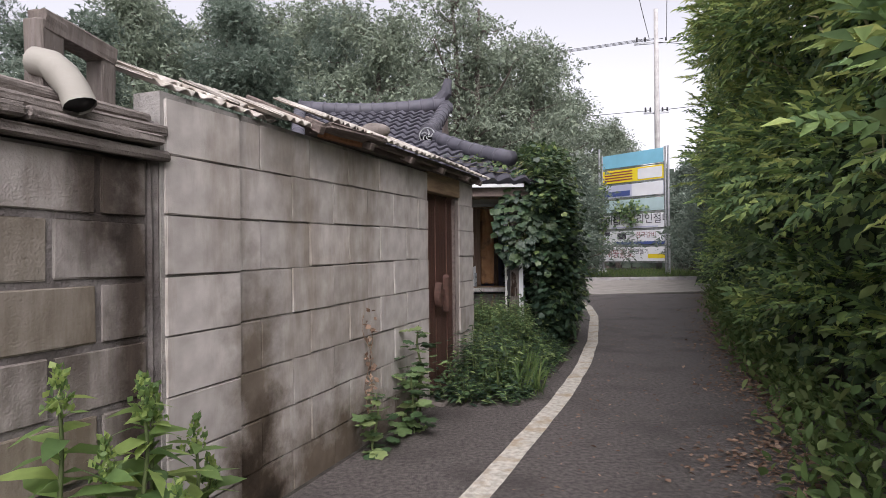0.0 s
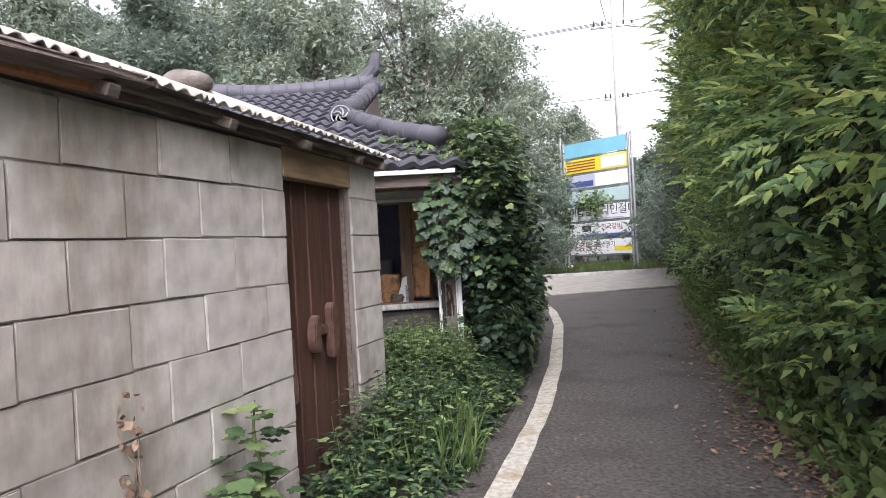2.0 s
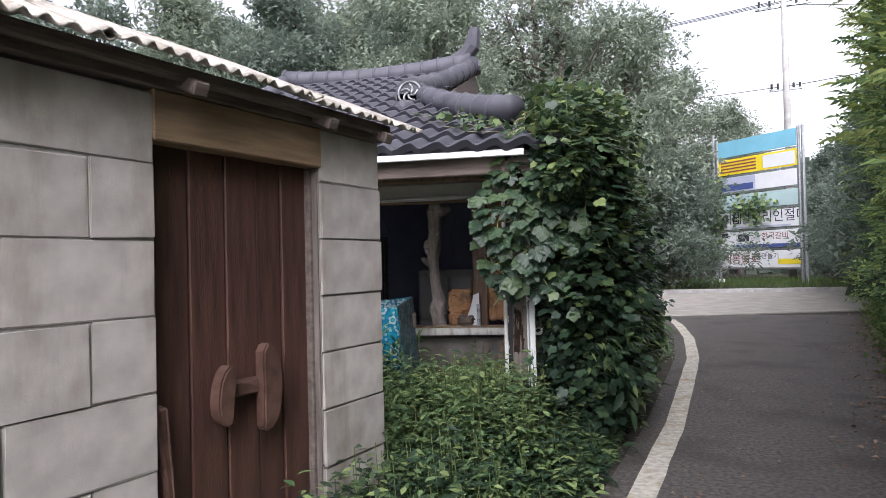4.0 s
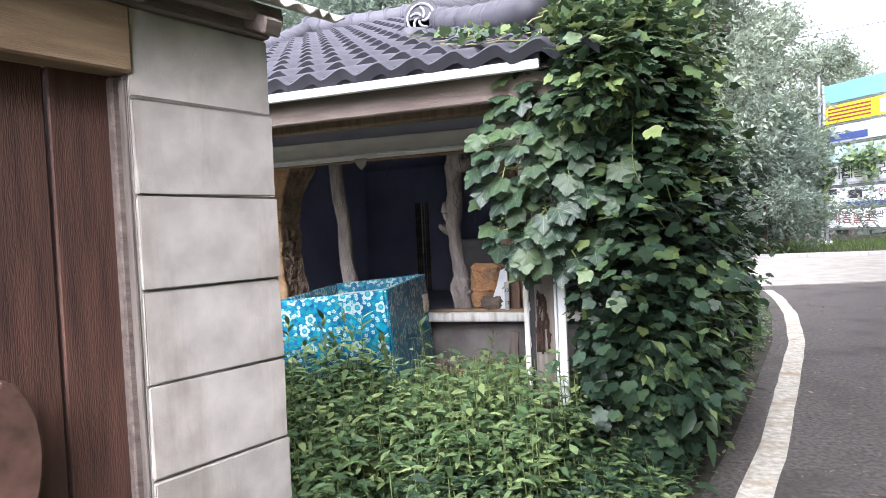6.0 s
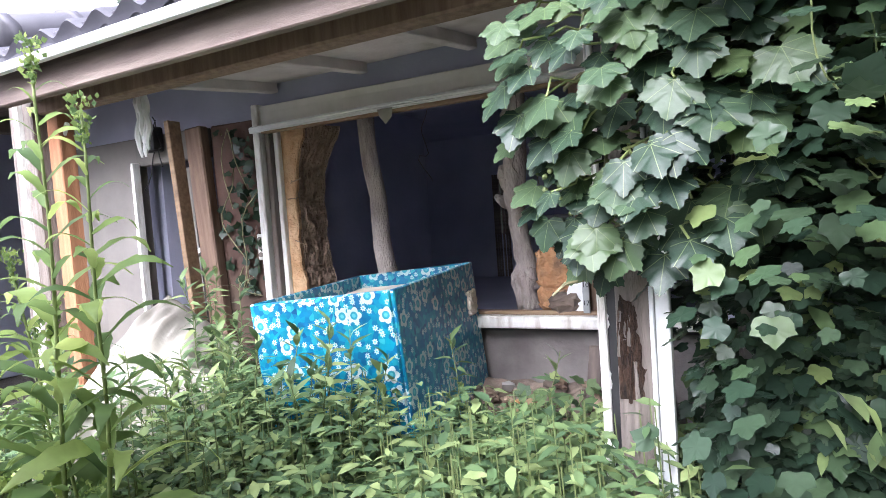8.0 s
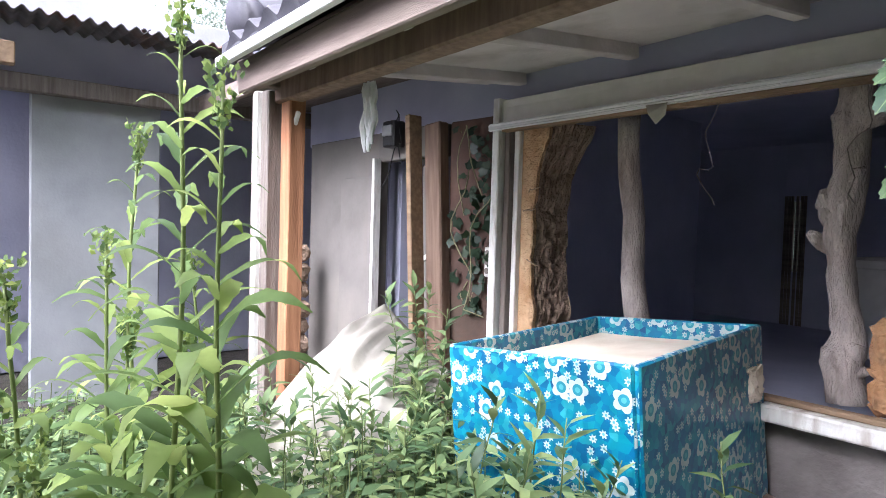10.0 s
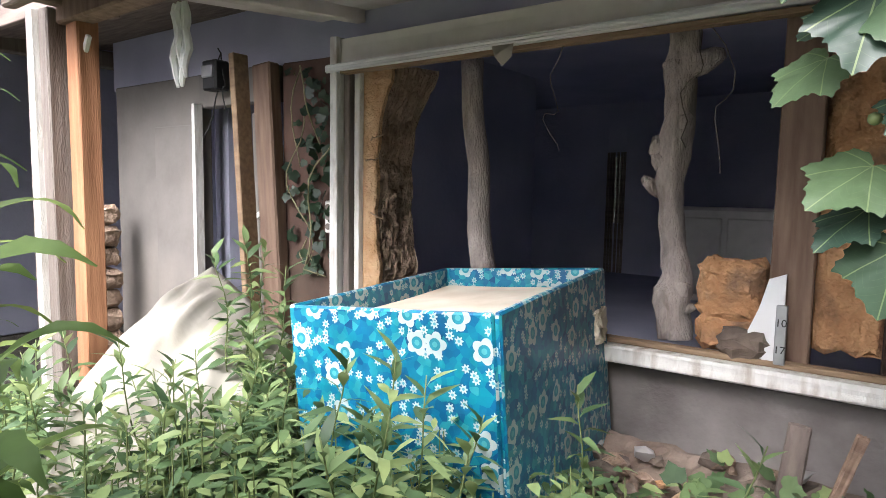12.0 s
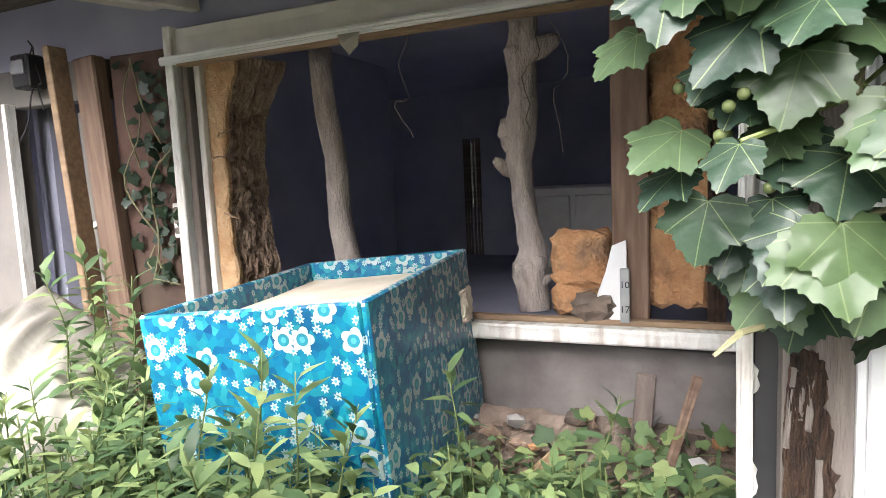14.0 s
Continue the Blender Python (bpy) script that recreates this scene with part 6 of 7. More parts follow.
for k in range(9):
    y = 7.6 + 0.25 * k
    tube(curve_pts((1.3 + 0.03 * k, y, 2.4), (1.5 + 0.04 * k + rng.uniform(0, 0.3), y - 0.2, rng.uniform(1.0, 1.9)), 24, wob=0.16, seed=50 + k), [0.0022] * 24 + [0.0015], 5, tw)
part("tendrils", tw, M_STEM, ivy)

rn = bmesh.new()
for k in range(4):
    tube([Vector((1.25 - 1.15 * q * (0.55 + 0.15 * k), 7.5 + 0.22 * k + 0.25 * q, roof_z(7.5 + 0.22 * k + 0.25 * q) + 0.09 + 0.03 * noise.noise((q * 6, k, 2)))) for q in np.linspace(0, 1, 9)], 0.004, 5, rn)
part("runners", rn, M_VINE, ivy)
n = 130
fq, kq = rng.uniform(0, 1, n) ** 1.4, rng.randint(0, 4, n)
yq = 7.5 + 0.22 * kq + 0.25 * fq + rng.normal(0, 0.04, n)
pos = np.stack([1.25 - 1.15 * fq * (0.55 + 0.15 * kq) + rng.normal(0, 0.03, n), yq, roof_z(yq) + 0.1 + rng.uniform(0, 0.05, n)], 1)
part("runner_leaves", leaves("runner_leaves", lobed(), pos, clump_dirs(n, (-0.3, -0.3, 0.1), 0.6, 0), unit(np.array([-0.1, -0.3, 0.9])[None] + rng.normal(0, 0.3, (n, 3))), rng.uniform(0.03, 0.075, n), [M_IVY], rng), None, ivy)

# the branch of large leaves hanging over the window, leaf by leaf
def fine_leaf():
    """A lobed leaf with toothed rim, raised blisters between sunken veins."""
    key = [(0, 0.06), (-0.14, -0.06), (-0.33, -0.07), (-0.48, 0.05), (-0.54, 0.2), (-0.55, 0.36), (-0.63, 0.55), (-0.5, 0.6), (-0.36, 0.65), (-0.3, 0.76), (-0.16, 0.9), (0, 1.08)]
    rim = []
    for (x0, y0), (x1, y1) in zip(key, key[1:]):
        for k in range(3):
            t = k / 3
            g = 1 + (0.06 if k == 1 else -0.02)
            rim.append(((x0 + (x1 - x0) * t) * g, 0.34 + (y0 + (y1 - y0) * t - 0.34) * g))
    rim.append((0, 1.06))
    rim += [(-x, y) for x, y in rim[-2:0:-1]]
    n = len(rim)
    v = [(0, 0.3, 0.0)]
    for f, zz in ((0.45, 0.004), (1.0, 0.0)):
        for i, (x, y) in enumerate(rim):
            a = math.atan2(x, y - 0.3)
            vein = abs(math.cos(a * 2.5)) if abs(a) < 2.2 else 0.3
            v.append((x * f, 0.3 + (y - 0.3) * f, zz * (1 - vein) * 1.6 - 0.17 * (x * f) ** 2 - 0.12 * max(0, y * f - 0.4) ** 2 + 0.02 * math.sin(i * 0.55) * f * f))
    t = [(0, 1 + (i + 1) % n, 1 + i) for i in range(n)]
    for i in range(n):
        j = (i + 1) % n
        t += [(1 + i, 1 + j, 1 + n + j), (1 + i, 1 + n + j, 1 + n + i)]
    return np.array(v), t


LOBE = fine_leaf()
spr = thing("ivy_branch", "hanging vine branch with large glossy lobed leaves", "vine")
stems = []
big_me = []
for k in range(3):
    big_me.append(leaves("leaf", LOBE, np.zeros((1, 3)), np.array([[0, 1.0, 0]]), np.array([[0, 0, 1.0]]), np.array([1.0]), [(M_BIG, M_BIG_LIGHT, M_BIG_DARK)[k]], rng))
    for poly in big_me[-1].polygons:
        poly.use_smooth = True


leaf_feet = []


def leaf_at(p, tipd, upd, size, k):
    leaf_feet.append(Vector(p))
    tipd, upd = Vector(tipd).normalized(), Vector(upd)
    side = tipd.cross(upd).normalized()
    nor = side.cross(tipd)
    m = Matrix((side, tipd, nor)).transposed().to_4x4()
    part("leaf", big_me[k], None, spr, m=Matrix.Translation(p) @ m @ Matrix.Diagonal((size, size, size, 1)))


rl = random.Random(11)
for i in range(240):
    a = rl.random()
    z = 1.13 + 1.1 * a
    width = 0.1 + 0.25 * math.sin(math.pi * min(1, a * 0.9 + 0.12))
    x = 1.07 + rl.uniform(-1.0, 1.0) * width
    y = 7.62 - 0.13 * math.sin(math.pi * a) + rl.uniform(-0.07, 0.08) + 0.1 * abs(x - 1.08) / 0.4
    leaf_at((x, y, z), (rl.uniform(-0.6, 0.3) + (x - 1.0) * 1.5, -0.45 + rl.uniform(-0.3, 0.3), -0.7 + rl.uniform(-0.3, 0.25)), (rl.uniform(-0.3, 0.2), -0.6, 0.8 + rl.uniform(-0.2, 0.2)), rl.uniform(0.06, 0.1) * (1.12 if a < 0.5 else 1.0), rl.choices((0, 1, 2), (0.52, 0.1, 0.38))[0])
for k in range(12):
    z = 1.05 + 0.11 * k
    st = tube(curve_pts((1.15, 7.75, z + 0.15), (0.85 + 0.05 * (k % 4), 7.6, z), 8, wob=0.08, seed=70 + k), [0.005] * 8 + [0.003], 5)
    part("stem", st, M_VINE, spr)
for i, p0 in enumerate(leaf_feet):
    if i % 3 == 0:
        p1 = p0 + (Vector((1.16, 7.78, p0.z + 0.1)) - p0) * 0.6
        part("stem", tube(curve_pts(p0, p1, 6, sag=-0.02, wob=0.05, seed=300 + i), 0.0036, 5), M_PETIOLE, spr)
fr = bmesh.new()
bmesh.ops.create_icosphere(fr, subdivisions=2, radius=0.008)
BERRY = mesh_of(fr, "berry", M_STEM, True)
for k in range(60):
    part("berry", BERRY, None, spr, m=Matrix.Translation((0.88 + rl.gauss(0, 0.03), 7.6 + rl.gauss(0, 0.03), 1.42 + rl.gauss(0, 0.045))))

# ---- weeds in the yard ----
def weed_bed(name, label, n, area, hfun, mats, size, seed):
    """Leafy stems: whorls of lance leaves up every stem."""
    r = np.random.RandomState(seed)
    x = r.uniform(area[0], area[1], n)
    y = r.uniform(area[2], area[3], n)
    keep = hfun(x, y) > 0.04
    x, y = x[keep], y[keep]
    h = hfun(x, y) * r.uniform(0.65, 1.15, len(x))
    P, T, U, S = [], [], [], []
    for k in range(9):
        f = (k + r.uniform(0, 1, len(x))) / 9
        lean = r.normal(0, 0.05, (len(x), 2))
        ang = r.uniform(0, 2 * math.pi, len(x))
        P.append(np.stack([x + lean[:, 0], y + lean[:, 1], h * (0.3 + 0.7 * f)], 1))
        e = r.uniform(-0.25, 0.55, len(x))
        T.append(np.stack([np.cos(ang), np.sin(ang), e], 1))
        U.append(np.stack([-np.cos(ang) * 0.3, -np.sin(ang) * 0.3 - 0.1, np.ones(len(x))], 1) + r.normal(0, 0.2, (len(x), 3)))
        S.append(size * r.uniform(0.6, 1.25, len(x)) * (1.1 - 0.4 * f))
    P, T, U, S = (np.concatenate(a) for a in (P, T, U, S))
    bed = thing(name, label, "weeds", kind="stuff")
    part("leaves", leaves("leaves", lance(0.22, 0.05, 0.18), P, T, unit(U), S, mats, r, r.randint(0, len(mats), len(P))), None, bed)
    sb = bmesh.new()
    for i in range(0, len(x), 3):
        tube([(x[i], y[i], 0), (x[i] + 0.02, y[i], h[i] * 0.5), (x[i], y[i] + 0.01, h[i])], [0.004, 0.003, 0.002], 4, sb, cap=False)
    part("stems", sb, M_STEM, bed)
    return bed


def yard_h(x, y):
    s = np.interp(y, [6.2, 6.9, 7.5, 8.2, 8.6], [0.35, 0.5, 0.66, 0.66, 0.5])
    wall_x = 0.45 + (y - 6.375) * 0.34
    s = np.where(y < 6.4, s * (x > wall_x + 0.05), s)
    near = np.where((x > 0.4) & (y < 7.0), 0.25, 1.0)
    s = s * near
    s = np.where((x > 0.0) & (y > 7.75), s * np.interp(y, [7.6, 7.95, 8.3, 8.6], [0.85, 0.82, 0.78, 0.66]), s)
    s = np.where((x < -0.55 - (y - 7) * 0.5) & (y > 7.0), s * 0.55, s)
    s = np.where((x > -1.75) & (x < -0.8) & (y > 6.95) & (y < 7.95), s * 0.5, s)
    inbox = (x > -1.0) & (x < 0.02) & (y > 7.98) & (y < 8.85)
    s = np.where(inbox, 0, s)
    s = np.where((x > 1.1) & (y < 7.4), s * 0.0, s)
    return s


weed_bed("yard_weeds", "thick carpet of knee-high leafy weeds in the yard", 6300, (-2.6, 1.15, 6.35, 8.7), yard_h, [M_WEED], 0.088, 3)


def front_h(x, y):
    le = np.array([left_edge(v) for v in y])
    d = le - x
    s = np.where((d > 0.24) & (d < 1.3), np.interp(d, [0.24, 0.5, 0.85], [0.07, 0.35, 0.5]), 0)
    wx = 0.45 + (y - 6.375) * 0.342
    return np.where((x > wx + 0.02) & (y > 5.2), s, 0) * np.interp(y, [5.2, 5.7, 7.4], [0.2, 1, 0.9])


weed_bed("wall_weeds", "bushy weeds between the wall and the lane", 2300, (0.0, 2.0, 5.2, 8.0), front_h, [M_WEED, M_IVY_DARK], 0.085, 5)


def strip_h(x, y):
    le = np.array([left_edge(v) for v in y])
    return np.where((le - x > 0.22) & (le - x < 0.6), 0.12, 0)


weed_bed("line_weeds", "low weeds along the painted line", 1500, (1.2, 3.2, 7.5, 17), strip_h, [M_WEED], 0.07, 6)


def grass(name, label, n, area, h, seed, z0=0.0):
    r = np.random.RandomState(seed)
    p = np.stack([r.uniform(area[0], area[1], n), r.uniform(area[2], area[3], n), np.full(n, z0)], 1)
    q = part(name, leaves(name, (np.array([(-0.02, 0, 0), (0.02, 0, 0), (0.012, 0.55, 0.03), (0, 1, 0.12)]), [(0, 1, 2), (0, 2, 3)]), p, clump_dirs(n, (0, 0, 1.2), 0.35, 0, r), unit(r.normal(0, 1, (n, 3)) * np.array([1, 1, 0.2])), r.uniform(0.5, 1.2, n) * h, [M_GRASS], r), None)
    return tagged(q, label, "grass", kind="stuff")


grass("grass", "mown green grass below the notice board", 16000, (-6, 11, 26.2, 33), 0.3, 8, 0.1)
grass("grass", "tuft of grass at the gate pier", 700, (0.55, 1.05, 5.5, 6.6), 0.3, 9)


# ---- single tall plants ----
def tall_plant(label, h, m_leaf, leaf_len, n, seed, flower=True, w=0.13):
    r = np.random.RandomState(seed)
    ob = thing("tall_weed", label, "plant", "tall leafy weeds")
    pts = curve_pts((0, 0, 0), (0.04 * h, -0.02, h), 12, wob=0.05, seed=seed)
    part("stem", tube(pts, [(0.011 if flower else 0.004) * (1 - 0.75 * i / 12) + (0.002 if flower else 0.0008) for i in range(13)], 6), M_STEM, ob, smooth=True)
    P, T, U, S = [], [], [], []
    for i in range(n):
        f = (i + 0.5) / n
        ang = i * 2.4 + r.uniform(-0.4, 0.4)
        k = min(11, int((0.12 + 0.86 * f) * 12))
        P.append(pts[k].lerp(pts[k + 1], (0.12 + 0.86 * f) * 12 - k))
        T.append((math.cos(ang), math.sin(ang), r.uniform(-0.2, 0.45) + 0.35 * f + (2.0 * max(0, f - 0.88) / 0.12 if not flower else 0)))
        U.append((-math.cos(ang) * 0.3 + r.normal(0, 0.45), -math.sin(ang) * 0.3 + r.normal(0, 0.45), 1))
        S.append(leaf_len * (1.15 - (0.75 if flower else 0.45) * f) * r.uniform(0.8, 1.15))
    part("leaves", leaves("leaves", lance(w, 0.03, 0.4), np.array(P), np.array(T), unit(np.array(U)), np.array(S), [m_leaf], r), None, ob)
    if flower:
        m2 = 90
        f = r.uniform(0, 1, m2)
        P2 = np.array([pts[-1]])[0] + np.stack([r.normal(0, 0.018, m2) * (1.3 - f), r.normal(0, 0.018, m2) * (1.3 - f), -0.06 + 0.13 * f], 1)
        part("flower_spike", leaves("flower_spike", diamond(0.35), P2, clump_dirs(m2, (0, 0, 0.8), 0.5, 0, r), unit(r.normal(0, 1, (m2, 3))), r.uniform(0.015, 0.035, m2), [M_TALL], r), None, ob, "pale green flower buds")
    return ob


def tooth_leaf(w=0.13, seed=0):
    """A long toothed leaf that rises, arches over and hangs at its tip."""
    v, f = [], []
    k = 9
    for i in range(k + 1):
        q = i / k
        half = w * (math.sin(math.pi * min(1, q * 0.93 + 0.05)) ** 0.8) * (1.12 if i % 2 else 0.86) * (1 - 0.25 * q)
        y, z = math.sin(q * 1.35) / math.sin(1.35), 0.22 * math.sin(q * 2.2) - 0.42 * q ** 2.4
        v += [(-half, y, z + 0.22 * half), (0, y + 0.012, z), (half, y, z + 0.22 * half)]
    for i in range(k):
        b = 3 * i
        f += [(b, b + 1, b + 4), (b, b + 4, b + 3), (b + 1, b + 2, b + 5), (b + 1, b + 5, b + 4)]
    return np.array(v), f


TOOTH = tooth_leaf()


def spike_weed(label, h, n, seed, leaf_len=0.26):
    r = np.random.RandomState(seed)
    ob = thing("tall_weed", label, "plant", "tall leafy weeds")
    pts = curve_pts((0, 0, 0), (0.07, 0.01, h), 12, wob=0.03, seed=seed)
    part("stem", tube(pts, [0.0075 * (1 - 0.65 * i / 12) + 0.001 for i in range(13)], 8), M_PETIOLE, ob, smooth=True)
    P, T, U, S = [], [], [], []
    for i in range(n):
        f = (i + 0.5) / n
        ang = i * 2.4 + r.uniform(-0.5, 0.5)
        g = (0.16 + 0.78 * f) * 12
        k = min(11, int(g))
        P.append(pts[k].lerp(pts[k + 1], g - k))
        T.append((math.cos(ang), math.sin(ang), r.uniform(0.0, 0.45) + 0.3 * f))
        U.append((-math.cos(ang) * 0.3 + r.normal(0, 0.25), -math.sin(ang) * 0.3 + r.normal(0, 0.25), 1))
        S.append(leaf_len * float(np.interp(f, [0, 0.35, 0.75, 1], [1.1, 1.0, 0.62, 0.3])) * r.uniform(0.75, 1.15))
    part("leaves", leaves("leaves", TOOTH, np.array(P), np.array(T), unit(np.array(U)), np.array(S), [M_TALL], r), None, ob)
    m2 = 110
    f = r.uniform(0, 1, m2)
    arm = r.randint(0, 4, m2)
    P2 = np.array(pts[-1])[None] + np.stack([0.03 * f * np.cos(arm * 1.7) * (arm > 0), 0.03 * f * np.sin(arm * 1.7) * (arm > 0), -0.1 + 0.13 * f], 1) + r.normal(0, 0.006, (m2, 3))
    part("flower_spike", leaves("flower_spike", diamond(0.4), P2, clump_dirs(m2, (0, 0, 0.8), 0.6, 0, r), unit(r.normal(0, 1, (m2, 3))), r.uniform(0.012, 0.022, m2), [M_TALL], r), None, ob, "pale green flower buds")
    return ob


tp = spike_weed("tall green weed with toothed drooping leaves and budding tip", 1.8, 46, 31)
tp.matrix_world = pose(-0.38, 6.9, 0, 0, 0, 0)
spike_weed("slightly shorter green weed with toothed leaves and budding tip", 1.63, 42, 44).matrix_world = pose(-0.26, 6.95, 0, 0, 0, 0)
tq = spike_weed("middling green weed with long toothed leaves", 1.6, 44, 47, 0.25)
tq.matrix_world = pose(-0.98, 6.92, 0, 0, 0, 0)
for x, y, z, ry, a in ((-0.5, 6.68, -0.35, -5, 140), (-0.3, 6.68, -0.7, -3, 100), (-0.14, 6.8, -0.9, 3, 190), (-0.42, 6.75, -0.6, 3, 260), (-0.78, 7.2, -0.35, 4, 210), (-0.55, 7.1, -0.5, 4, 300), (-1.0, 7.2, -0.62, -4, 20), (-0.62, 6.85, -0.3, -4, 60), (-0.9, 6.95, -0.5, 3, 330), (-0.75, 6.7, -0.75, -4, 20), (-0.55, 6.6, -0.95, 5, 170), (-0.25, 6.85, -1.0, 0, 75)):
    copy_thing(tq, pose(x, y, z, 0, ry, a))
tp2 = tall_plant("leafy green weed with red-brown seed tips growing at the wall foot", 0.85, M_TALL, 0.28, 40, 37, w=0.22)
tp2.matrix_world = WALL @ pose(4.33, 0.28, -0.1, 0, 0, 30)
for s, y, z, a in ((4.15, 0.22, -0.25, 80), (4.5, 0.3, -0.05, 160), (4.62, 0.42, -0.2, 250), (4.05, 0.35, -0.42, 300), (4.4, 0.5, -0.35, 10), (4.75, 0.3, 0.02, 200)):
    copy_thing(tp2, WALL @ pose(s, y, z, 0, 3, a))
# thin plants in front of the box and the window
tp3 = tall_plant("spindly weed with pointed leaves growing before the box", 0.95, M_WEED, 0.115, 44, 41, flower=False, w=0.16)
tp3.matrix_world = pose(-0.25, 7.86, 0, 3, 6, 0)
for x, y, z, a, b in ((-0.1, 7.8, -0.15, 60, 8), (-0.5, 7.8, -0.2, 120, -6), (-0.75, 7.82, -0.05, 170, 10), (-0.95, 7.95, 0.1, 220, -8), (-1.15, 8.1, 0.15, 280, 6), (-1.3, 8.25, 0.2, 330, 9), (-1.05, 7.7, -0.1, 40, -9), (-1.2, 7.6, -0.2, 90, 8),
                        (-1.45, 8.3, 0.15, 130, -8), (0.1, 7.75, -0.25, 200, 8), (0.2, 8.15, -0.15, 250, -5), (0.42, 8.3, -0.2, 20, 8), (-0.62, 7.6, -0.3, 75, 4), (0.0, 7.5, -0.4, 145, -4), (-0.3, 7.45, -0.4, 300, 4)):
    copy_thing(tp3, pose(x, y, z, 3, b, a))
rp = random.Random(17)
for i in range(44):
    x = rp.uniform(-1.0, 0.15)
    copy_thing(tp3, pose(x, rp.uniform(7.55, 7.88) + (0.12 if x < -0.8 else 0), -rp.uniform(0.02, 0.42), rp.uniform(-4, 4), rp.uniform(-12, 12), rp.uniform(0, 360)))
for i in range(9):
    copy_thing(tp3, pose(rp.uniform(0.1, 0.85), rp.uniform(7.75, 8.35), -rp.uniform(0.4, 0.62), rp.uniform(-4, 4), rp.uniform(-9, 9), rp.uniform(0, 360)))
for i in range(26):
    copy_thing(tp3, pose(rp.uniform(-1.75, -0.75), rp.uniform(7.35, 7.8), -rp.uniform(0.15, 0.5), rp.uniform(-6, 6), rp.uniform(-14, 14), rp.uniform(0, 360)))
for i in range(14):
    copy_thing(tp3, pose(rp.uniform(0.1, 0.85), rp.uniform(7.7, 8.5), -rp.uniform(0.42, 0.66), rp.uniform(-6, 6), rp.uniform(-12, 12), rp.uniform(0, 360)))
rv = thing("rubble_vine", "low creeper with small lobed leaves over the rubble", "vine")
r8 = np.random.RandomState(88)
n = 130
px_, py_ = r8.uniform(0.3, 0.86, n), r8.uniform(8.15, 8.7, n)
part("leaves", leaves("leaves", lobed(), np.stack([px_, py_, 0.27 + 0.3 * np.maximum(0, py_ - 8.36) + r8.uniform(0, 0.14, n)], 1), r8.normal(0, 0.7, (n, 3)) + np.array([0, -0.5, -0.1]), unit(r8.normal(0, 0.35, (n, 3)) + np.array([0, -0.4, 0.9])), r8.uniform(0.035, 0.075, n), [M_WEED], r8), None, rv)
part("stem", tube(curve_pts((0.4, 8.3, 0.25), (0.84, 8.62, 0.42), 10, wob=0.1, seed=89), 0.003, 5), M_VINE, rv)
for i in range(10):
    copy_thing(tp3, pose(rp.uniform(-1.5, -0.85), rp.uniform(7.95, 8.3), -rp.uniform(0.0, 0.25), rp.uniform(-6, 6), rp.uniform(-12, 12), rp.uniform(0, 360)))
# broad-leaved shoots at the foot of the wall
sh = thing("wall_shoot", "broad-leaved green shoot growing at the wall foot", "plant", "shoots at the wall foot")
r5 = np.random.RandomState(77)
n = 60
f = r5.uniform(0, 1, n)
ang = r5.uniform(0, 6.28, n)
Pq = np.stack([r5.normal(0, 0.06, n), r5.normal(0, 0.05, n), 0.1 + 0.62 * f], 1)
part("leaves", leaves("leaves", lobed(), Pq, np.stack([np.cos(ang), np.sin(ang), r5.uniform(-0.4, 0.3, n)], 1), unit(np.stack([0.2 * np.cos(ang), 0.2 * np.sin(ang), np.ones(n)], 1)), r5.uniform(0.06, 0.12, n), [M_WEED], r5), None, sh)
part("stem", tube(curve_pts((0, 0, 0), (0.02, 0.01, 0.72), 8, wob=0.06, seed=3), [0.008] * 8 + [0.003], 6), M_STEM, sh)
sh.matrix_world = WALL @ pose(1.75, 0.14, 0.0)
copy_thing(sh, WALL @ pose(2.02, 0.2, -0.25, 0, 0, 100))
copy_thing(sh, WALL @ pose(2.45, 0.14, -0.35, 0, 0, 200))
dv = bmesh.new()
for k in range(2):
    tube(curve_pts((2.3 + 0.03 * k, 0.05, 0.15), (2.33 + 0.01 * k, 0.02, 0.85 - 0.1 * k), 14, wob=0.06, seed=90 + k), 0.0025, 5, dv)
vine = thing("dry_vine", "dry curled vine climbing the block wall", "vine", m=WALL)
part("stem", dv, M_DEAD, vine)
Pv = np.stack([2.33 + r5.normal(0, 0.03, 70), 0.02 + r5.uniform(0, 0.04, 70), r5.uniform(0.15, 0.9, 70)], 1)
part("leaves", leaves("leaves", diamond(0.4), Pv, r5.normal(0, 1, (70, 3)), unit(r5.normal(0, 1, (70, 3))), r5.uniform(0.02, 0.05, 70), [M_DEAD], r5), None, vine)
# creeper on the red wall
cr = thing("creeper", "thin creeper with small leaves on the red-brown wall", "vine", m=HW)
cb = bmesh.new()
for k in range(4):
    tube(curve_pts((-0.12 - 0.06 * k, 0.02, 0.85), (-0.1 - 0.08 * k, 0.02, 1.95), 14, wob=0.2, seed=110 + k), 0.004, 5, cb)
part("stem", cb, M_VINE, cr)
n = 110
part("leaves", leaves("leaves", lobed(), np.stack([-0.2 + r5.normal(0, 0.09, n), np.full(n, 0.01), r5.uniform(0.85, 1.95, n)], 1), r5.normal(0, 1, (n, 3)) * np.array([1, 0.4, 1]), unit(np.array([0.2, -1, 0.4])[None] + r5.normal(0, 0.3, (n, 3))), r5.uniform(0.03, 0.07, n), [M_IVY_DARK], r5), None, cr)


